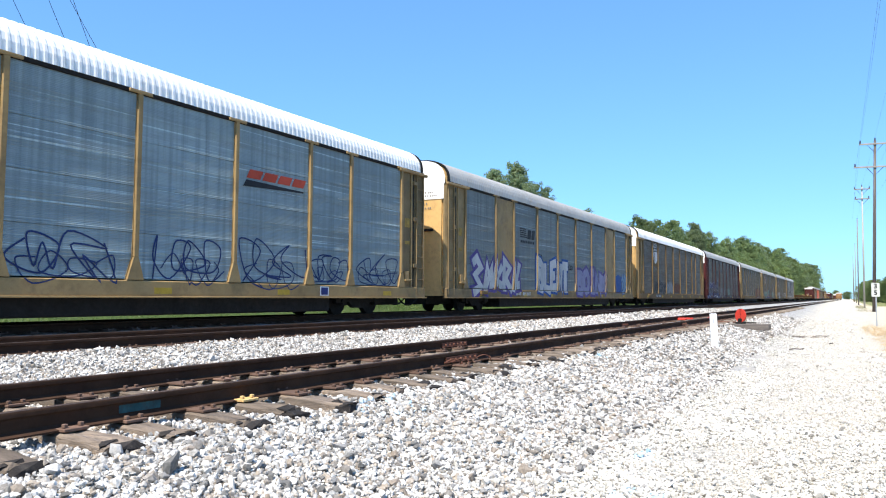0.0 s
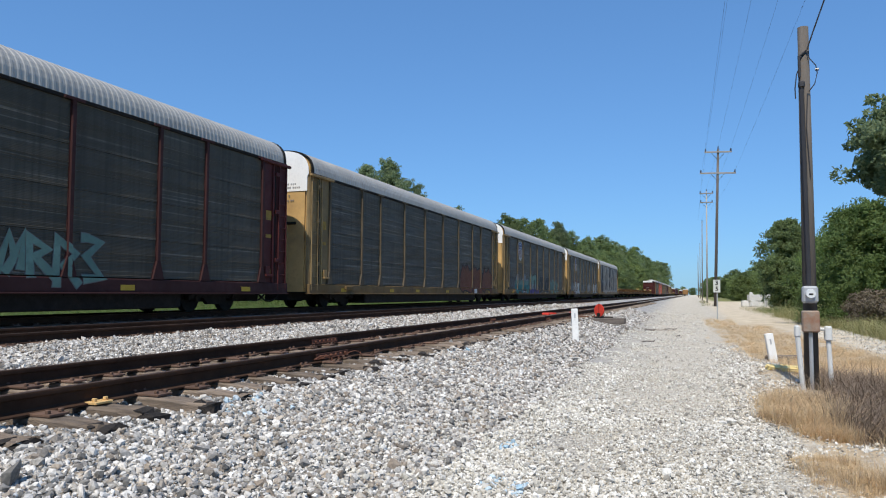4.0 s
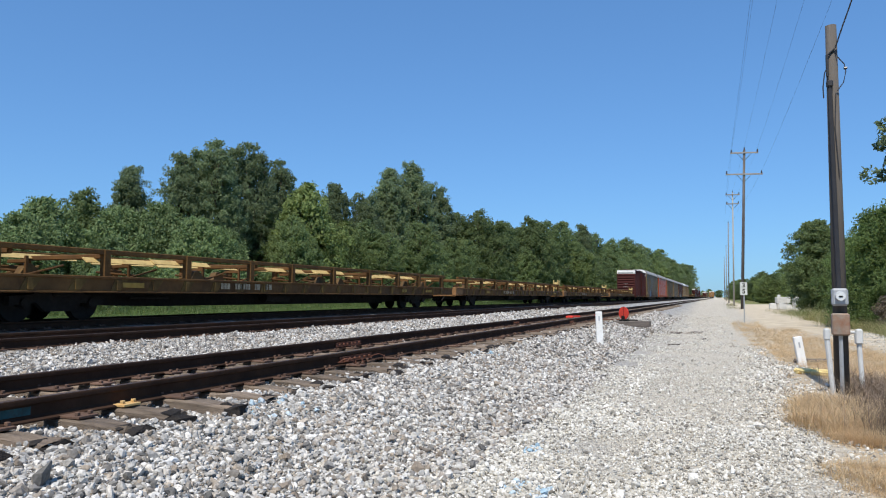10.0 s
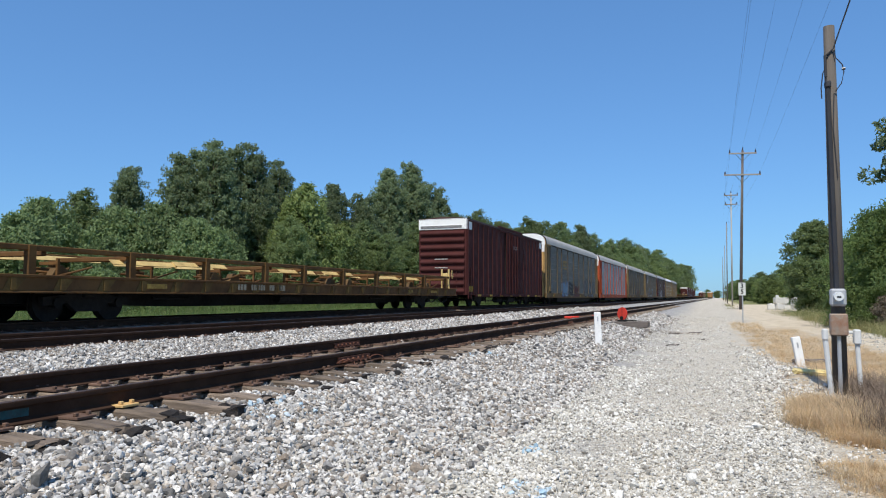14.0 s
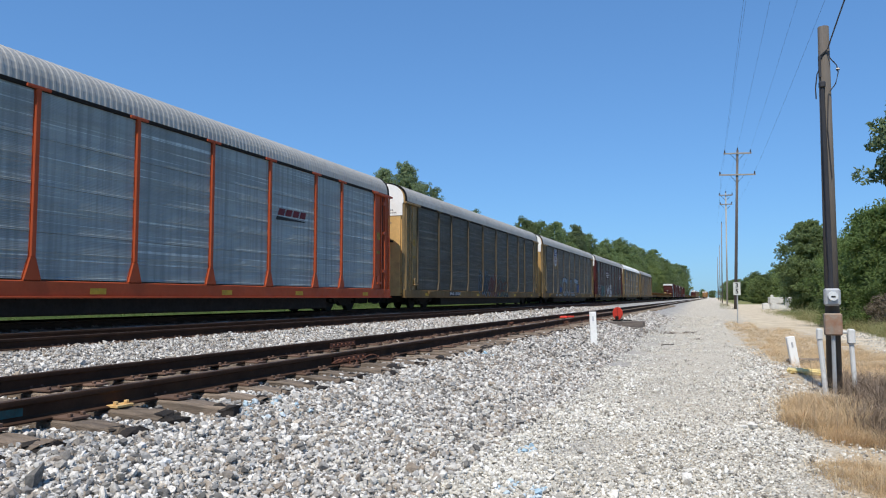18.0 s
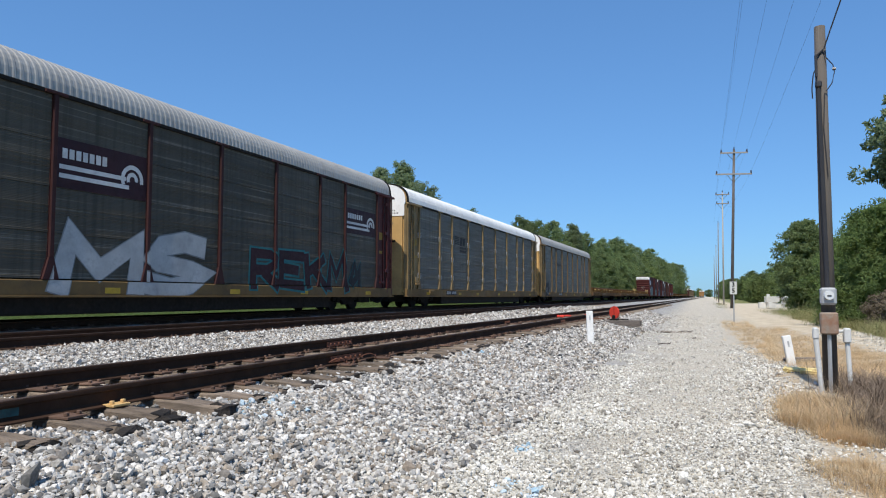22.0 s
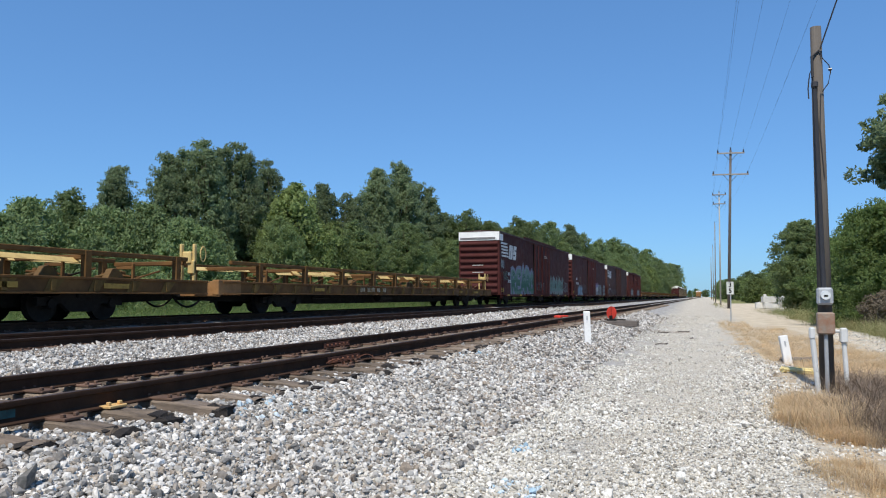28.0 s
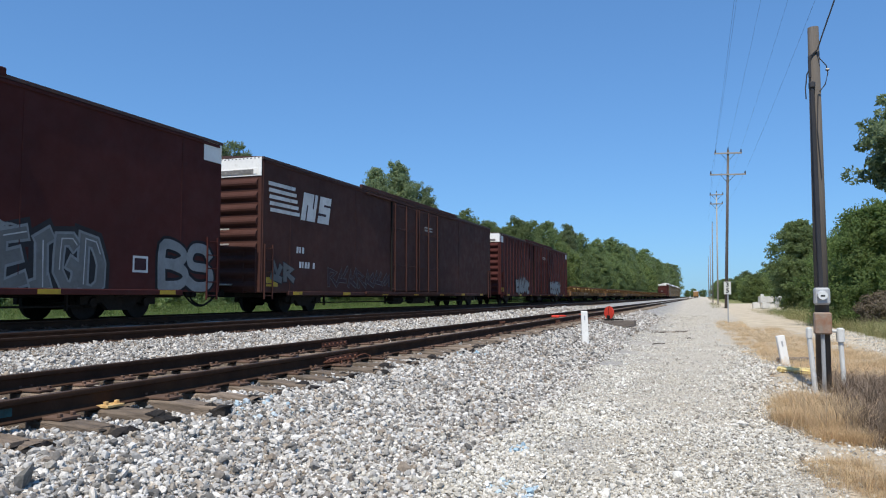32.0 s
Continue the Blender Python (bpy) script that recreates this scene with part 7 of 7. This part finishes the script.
# dark car with rust-red piece
burner(car_e, 4.6, 12.0, 0.95, 2.5, 6, "rust", "black", 10, weight=0.24, rim=0.07, soft=True)
paint(car_e, "placard", [bar(7.6, 8.2, 0.92, 1.2)], "pale", 4)
# shield car with teal pieces
shield(car_f, -8.95, -7.6, 3.65, 5.2)
burner(car_f, -12.0, -10.3, 1.4, 2.1, 4, "faint", "dark", 46, rim=0.02)
burner(car_f, -10.2, -5.1, 0.95, 2.35, 4, "white", "dark", 11, bands=("silver", "mint", "teal", "teal"), weight=0.21, wild=0.12)
lettered(car_f, "KETI", -4.75, -0.9, 0.92, 2.55, "mint", "black", bands=("mint", "mint", "silver", "purple"), weight=0.20, rim=0.07, seed=12, wild=0.07)
lettered(car_f, "OPAOP", -0.5, 4.25, 1.0, 2.45, "dark", "silver", weight=0.19, rim=0.035, seed=13, wild=0.03)
burner(car_f, 4.9, 9.1, 1.0, 2.2, 4, "mint", "faint", 13, weight=0.14, rim=0.025)
marks(car_f, -7.4, 9)
# second shield car with white pieces
shield(car_g, -8.65, -7.4, 3.66, 5.2)
burner(car_g, -12.0, -9.8, 1.3, 2.15, 4, "faint", "teal", 47, rim=0.02)
lettered(car_g, "NICE", -9.7, -5.3, 0.92, 2.25, "white", "dark", halo="crimson", weight=0.19, rim=0.05, seed=15, wild=0.07)
burner(car_g, -4.4, -0.9, 1.15, 2.15, 4, "faint", "black", 16, weight=0.16, rim=0.03, soft=True)
burner(car_g, 1.7, 4.8, 1.05, 2.2, 4, "silver", "faint", 17, weight=0.18, rim=0.03)
lettered(car_g, "APART", 7.3, 11.6, 0.98, 2.25, "white", "black", weight=0.17, rim=0.06, seed=18, wild=0.05)
marks(car_g, -6.9, 9, "faint")
# four giant letters left in silver between black shapes
E_BAR = [(-1.4, 4.5), (-0.75, 4.6), (-0.65, 4.2), (-0.05, 4.3), (0, 5.3), (1.25, 5.3), (1.8, 4.75), (0.45, 1.6), (0.4, 2.1), (-0.55, 2.0), (-0.65, 1.5), (-1.35, 1.5), (-1.35, 3.1), (-0.55, 3.2), (-0.45, 2.85), (-0.15, 2.85), (-0.1, 3.85), (-0.65, 3.6), (-1.3, 3.55)]
R_LEFT = [(-10.3, 5.3), (-9.8, 5.3), (-9.8, 4.9), (-9.0, 4.9), (-9.0, 1.3), (-12.0, 1.28), (-12.0, 2.2), (-10.4, 4.9)]
R_RIGHT = [(-4.55, 5.3), (-4.0, 5.3), (-4.0, 4.8), (-3.45, 4.85), (-3.5, 1.6), (-4.6, 1.6), (-5.2, 2.1), (-5.5, 2.6), (-4.85, 2.9), (-4.55, 3.6)]
R_EYES = [[(-7.1, 3.95), (-6.5, 3.85), (-6.3, 3.3), (-6.5, 2.9), (-7.05, 2.7)], [(-7.05, 2.5), (-6.6, 2.55), (-5.6, 1.65), (-7.05, 1.6)]]
A_EYES = [bar(2.65, 3.3, 2.95, 3.7), bar(2.6, 3.5, 1.6, 2.4)]
P_LEFT = [(5.05, 5.3), (5.55, 5.3), (5.55, 4.8), (6.25, 4.7), (6.3, 1.6), (5.4, 1.6), (4.5, 4.75)]
P_EYES = [bar(8.3, 9.15, 3.0, 3.75), [(8.3, 1.9), (9.9, 2.05), (10.4, 2.4), (10.3, 2.2), (9.3, 1.75), (9.3, 1.3), (9.0, 1.3), (8.9, 1.7), (8.3, 1.7)]]


def reap(points):
    return [(1.012 * y + 0.1, z) for y, z in points]


paint(car_h, "graffiti_black", [reap(s) for s in [R_LEFT, R_RIGHT, E_BAR, P_LEFT] + R_EYES + A_EYES + P_EYES], "black", 0, "black paint round four giant silver letters reading REAP", apart=True)
paint(car_h, "graffiti_curve", [ribbon(reap([(10.1, 5.1), (10.7, 4.9), (11.0, 4.3), (11.0, 3.2), (10.8, 2.6), (10.3, 2.2)]), 0.06)], "black", 1)
crack = random.Random(4)


def jag(y, z, n, way=1, drop=0.0):
    """A painted crack: short broken steps, with twigs."""
    pts, twigs = [(y, z)], []
    for k in range(n):
        y, z = y + way * crack.uniform(0.02, 0.15), z + drop + crack.choice((-1, 1)) * crack.uniform(0.02, 0.20)
        pts.append((y, z))
        if k and crack.random() < 0.25:
            twigs.append([(y, z), (y + way * crack.uniform(0.0, 0.1), z - crack.uniform(0.08, 0.2)), (y + way * crack.uniform(0.05, 0.2), z - crack.uniform(0.2, 0.35))])
    paint(car_h, "graffiti_crack", [ribbon(reap(pts), 0.016)] + [ribbon(reap(p), 0.011) for p in twigs], "black", 1, "painted black crack")


for y, z, n, drop in ((-3.4, 3.35, 17, 0.02), (-7.0, 3.3, 16, 0.0), (-8.6, 3.0, 8, 0.01), (-3.9, 4.75, 7, 0.02), (-0.95, 3.95, 7, 0.05), (1.55, 4.6, 13, 0.02), (3.55, 3.55, 10, 0.02), (6.35, 3.7, 14, 0.05),
                      (1.5, 2.3, 9, -0.03), (-0.75, 2.6, 5, 0.0), (9.2, 3.2, 6, 0.0), (4.75, 2.1, 6, 0.02), (-1.9, 1.5, 6, 0.05), (7.3, 2.9, 4, -0.02), (-6.2, 2.0, 6, 0.03)):
    jag(y, z, n, 1, drop)
scrawl(car_h, -10.4, -9.0, 2.6, 3.1, 1, "white", 18, 0.03, layer=2)
marks(car_h, -6.9, 9)
# grey car with gold sign and many pieces
for k in range(3):
    y = -6.5 + 0.55 * k
    paint(car_l, "sign_block", [bar(y, y + 0.44, 3.75, 4.3)], "gold", 1, "gold sign block")
    paint(car_l, "sign_eye", [bar(y + 0.14, y + 0.36, 3.92, 4.12, 0.03)], "dark", 2)
paint(car_l, "sign_bar", [bar(-6.55, -4.9, 3.5, 3.62)], "gold", 1)
burner(car_l, -7.6, -4.25, 1.0, 2.25, 3, "sky", "royal", 19, weight=0.30, rim=0.05, soft=True)
lettered(car_l, "TESH", -4.2, -1.6, 1.1, 2.35, "black", "silver", weight=0.19, rim=0.035, seed=20, soft=True)
burner(car_l, -1.4, 1.4, 0.92, 2.0, 4, "red", "dark", 21, weight=0.18, rim=0.03)
lettered(car_l, "GRYME", 4.3, 10.4, 0.92, 2.55, "faint", "black", weight=0.13, rim=0.08, seed=22, wild=0.06, soft=True)
hollow(car_l, "MM", -7.4, -4.3, 2.3, 3.6, "faint", 0.05, 48)
for k, (t, a, b, z0, z1) in enumerate((("M", -4.2, -1.75, 2.3, 3.5), ("U", -1.25, 0.8, 2.3, 3.55), ("M", 1.9, 4.2, 1.6, 3.55))):
    hollow(car_l, t, a, b, z0, z1, "silver", 0.045, 50 + k)
    hollow(car_l, t, a + 0.25, b - 0.25, z0, z1 - 0.3, "faint", 0.035, 60 + k, layer=1)
scrawl(car_l, 2.9, 3.9, 1.4, 1.9, 2, "silver", 174, 0.02)
scrawl(car_l, 11.0, 11.8, 1.4, 1.7, 2, "silver", 175, 0.015)
marks(car_l, -6.3, 9)
# orange car
paint(car_m, "sign_block", [bar(4.85 + 0.45 * k, 5.22 + 0.45 * k, 3.62, 3.85, 0.1) for k in range(4)], "crimson", 1, "dark red slanted sign block", apart=True)
paint(car_m, "sign_wedge", [[(4.75, 3.45), (6.6, 3.50), (6.6, 3.53), (4.8, 3.58)]], "dark", 1)
marks(car_m, -8.0, 8, "dark", ground=None)
# plain dark car with mixed thin pieces
burner(car_n, -2.3, 0.0, 0.95, 2.4, 3, "dark", "sky", 23, weight=0.10, rim=0.03, wild=0.16)
burner(car_n, -0.3, 1.5, 0.95, 2.3, 3, "red", "silver", 49, weight=0.10, rim=0.02, wild=0.16)
burner(car_n, 1.2, 4.3, 0.95, 2.1, 5, "dark", "mint", 24, weight=0.10, rim=0.03, soft=True)
scrawl(car_n, 0.5, 4.4, 1.0, 2.2, 2, "rust", 176, 0.02, layer=4)
marks(car_n, -7.6, 9)
# shield car with big pale letters
shield(car_o, -8.95, -7.6, 3.7, 5.25)
lettered(car_o, "CULT", -5.3, 3.2, 0.98, 2.75, "silver", "black", weight=0.15, rim=0.10, seed=25, wild=0.03, bands=("sky", "silver", "faint", "silver"), spiky=0.1, shine="white")
for y0, y1, z0, z1 in ((-6.4, -5.5, 1.35, 1.8), (2.9, 3.6, 1.4, 2.2), (-1.0, -0.6, 1.6, 2.3)):
    paint(car_o, "graffiti_cloud", [bar(y0, y1, z0, z1, 0.1)], "royal", 0, "blue sprayed haze")
scrawl(car_o, -6.2, -5.6, 2.0, 2.6, 1, "mint", 177, 0.02)
marks(car_o, -8.4, 4)
marks(car_o, -6.9, 6)
# maroon car with plum plates
lettered(car_p, "DICER", -11.9, -9.4, 1.3, 2.3, "plum", "white", weight=0.14, rim=0.035, seed=26, soft=True)
lettered(car_p, "SWAB", -9.1, -6.2, 1.0, 2.35, "teal", "black", weight=0.20, rim=0.06, seed=27)
for k in range(4):
    scrawl(car_p, -6.4, -5.7, 1.6 + 0.17 * k, 1.72 + 0.17 * k, 1, "silver", 178 + k, 0.014, points=11)
lettered(car_p, "MS", -4.2, 1.0, 1.0, 2.6, "white", "silver", weight=0.19, rim=0.03, seed=28, wild=0.09)
lettered(car_p, "REKM", 3.0, 9.4, 1.05, 2.45, "plum", "teal", weight=0.13, rim=0.06, seed=29, wild=0.06)
burner(car_p, 9.6, 10.7, 1.2, 2.2, 1, "dark", "teal", 53, rim=0.03)
for y0, y1, z0, z1 in ((-4.29, -1.54, 3.30, 4.42), (9.34, 12.05, 3.40, 4.42)):
    part("name_plate", Geo().box(1.488, 1.500, y0, y1, z0, z1, 0.002), INK["plum"], car_p, "dark plum name plate")
    c, h = y1 - 0.5, z1 - z0
    paint(car_p, "plate_line", [bar(y0 + 0.08, c - 0.1, z0 + 0.20 * h, z0 + 0.29 * h), bar(y0 + 0.08, c - 0.2, z0 + 0.38 * h, z0 + 0.47 * h)], "pale", 2, apart=True)
    for r, w in ((0.32, 0.055), (0.14, 0.05)):
        paint(car_p, "plate_wheel", [ribbon([(c + r * math.cos(a), z0 + 0.42 * h + r * math.sin(a)) for a in np.linspace(-0.2, 3.6, 14)], w)], "pale", 3)
    paint(car_p, "plate_bar", [bar(y0 + 0.15 + 0.19 * k, y0 + 0.29 + 0.19 * k, z0 + 0.6 * h, z0 + 0.8 * h) for k in range(7)], "pale", 2, apart=True)
marks(car_p, -9.0, 8)
# dark blue car with a faint sign, grey car with a dark word-like bar row
horse(car_q, -6.85, 3.8, 0.46, "dark")
paint(car_q, "sign_bar", [bar(-5.9 + 0.17 * k, -5.78 + 0.17 * k, z, z + 0.12) for k in range(7) for z in (3.42, 3.6)], "dark", 1, apart=True)
marks(car_q, -8.2, 8)
paint(car_r, "sign_bar", [bar(-6.94 + 0.29 * k, -6.76 + 0.29 * k, 3.72, 4.15 if k in (0, 5) else 4.0) for k in range(8)], "dark", 1, "dark painted bar", apart=True)
burner(car_r, -12.0, -10.6, 0.95, 2.0, 2, "black", "dark", 27, weight=0.24, rim=0.08)
hollow(car_r, "RL", -11.8, -10.8, 1.1, 1.6, "silver", 0.05, 27, layer=8)
marks(car_r, -6.0, 7)
# boxcars
t1, t2, t3, t4 = car_t
horse(t1, -13.1, 3.62, 1.06, "pale", True)
sprayed(t1, [TANGLE[2], GLYPH["E"], GLYPH["A"], GLYPH["R"], TANGLE[3]], -10.3, -3.0, 1.06, 2.95, "green", "lilac", weight=0.165, rim=0.075, seed=28, wild=0.04, bands=("mint", "mint", "sage", "moss", "green", "moss", "sage"), halo="haze", plain=True, spiky=0.1, soft=True)
for k, (y, z) in enumerate(((-9.7, 2.6), (-7.9, 2.55), (-6.4, 2.5), (-5.2, 2.45), (-3.6, 2.1))):
    paint(t1, "graffiti_patch", [[(y + 0.32 * u, z + 0.17 * v) for u, v in ((-1, 0.3), (-0.4, 1), (0.9, 0.7), (1, -0.3), (0.1, -1), (-0.8, -0.8))]], "green", 8, "dark green sprayed patch", True)
    paint(t1, "graffiti_vein", [ribbon([(y - 0.3, z - 0.1), (y, z + 0.02), (y + 0.3, z + 0.12)], 0.018), ribbon([(y - 0.1, z + 0.16), (y, z + 0.02), (y + 0.05, z - 0.17)], 0.018)], "mint", 9, "thin pale sprayed vein", True)
burner(t1, -2.2, -0.4, 1.4, 2.1, 3, "plum", "faint", 55, plain=True, layer=26, weight=0.10, rim=0.02)
scrawl(t1, -0.6, 0.7, 1.3, 2.25, 1, "silver", 56, 0.022, True, 26)
burner(t1, 3.4, 10.0, 1.06, 2.75, 7, "mint", "silver", 29, bands=("silver", "mint", "sage", "mint", "silver"), halo="mint", plain=True, weight=0.13, rim=0.035, wild=0.05, spiky=0.1, shine="white")
scrawl(t1, 10.2, 12.6, 1.2, 2.4, 2, "faint", 179, 0.03, True, points=14)
scrawl(t1, -13.1, -12.3, 2.85, 3.55, 2, "silver", 31, 0.03, True)
lettered(t1, "WZ", -12.4, -11.3, 2.1, 2.65, "dark", "mint", weight=0.16, rim=0.03, plain=True, seed=54)
marks(t1, -11.2, 2, "pale", 2.42, 0.22, 0.14, None, True)
marks(t1, -11.2, 6, "pale", 1.9, 0.22, 0.14, None, True)
marks(t2, -11.0, 2, "pale", 2.72, 0.26, 0.17, None, True)
marks(t2, -11.0, 6, "pale", 2.2, 0.26, 0.17, None, True)
lettered(t2, "NAIK", -10.0, -7.0, 1.06, 2.05, "sky", "dark", weight=0.19, rim=0.05, halo="faint", plain=True, seed=32, wild=0.08)
burner(t2, -6.5, -3.8, 1.25, 2.25, 4, "plum", "rust", 33, plain=True, weight=0.12, rim=0.025)
burner(t2, 3.3, 5.95, 1.05, 2.6, 4, "silver", "pink", 34, bands=("lilac", "white", "silver"), plain=True, weight=0.19, rim=0.05, soft=True)
scrawl(t2, 5.9, 6.6, 2.1, 2.5, 2, "silver", 180, 0.025, True)
lettered(t2, "EIGD", 6.2, 9.0, 1.06, 2.35, "faint", "silver", halo="dark", weight=0.15, rim=0.05, plain=True, seed=44, wild=0.08, shine="white")
lettered(t2, "BS", 10.8, 13.1, 1.08, 2.3, "silver", "black", weight=0.13, rim=0.07, plain=True, seed=35, soft=True)
paint(t2, "placard", [bar(9.93, 10.46, 1.5, 1.92)], "pale", 1, plain=True)
paint(t2, "placard_ink", [bar(9.99, 10.40, 1.56, 1.86)], "plum", 2, plain=True)
disc = [(math.cos(a), math.sin(a)) for a in np.linspace(0, 5.98, 20)]
paint(t2, "round_emblem", [[(-8.45 + 0.2 * u, 2.85 + 0.24 * v) for u, v in disc]], "gold", 1, "small round emblem", True)
paint(t2, "emblem_field", [[(-8.45 + 0.16 * u, 2.85 + 0.2 * v) for u, v in disc]], "plum", 2, "", True)
horse(t3, -13.1, 3.62, 1.04, "pale", True)
marks(t3, -11.3, 2, "pale", 2.42, 0.22, 0.14, None, True)
marks(t3, -11.1, 5, "pale", 1.9, 0.22, 0.14, None, True)
burner(t3, -12.9, -11.4, 1.3, 2.0, 2, "faint", "dark", 57, plain=True, rim=0.03)
burner(t3, -9.1, -3.2, 1.25, 2.0, 7, "plum", "faint", 36, plain=True, weight=0.10, rim=0.02)
burner(t4, -9.0, -4.5, 1.1, 2.3, 5, "silver", "dark", 37, plain=True, layer=20)
burner(t4, 4.0, 9.0, 1.1, 2.3, 5, "silver", "dark", 38, plain=True, layer=20)


def motions():
    """The train rolls towards the camera and past it."""
    def gone(t):
        return 22.073 * t - 0.007262 * t * t
    for car, y in TRAIN:
        walk(car, [(t, pose(MAIN_X, y - gone(t), CAR_Z)) for t in (0, 8, 16, 24, 32)])


motions()
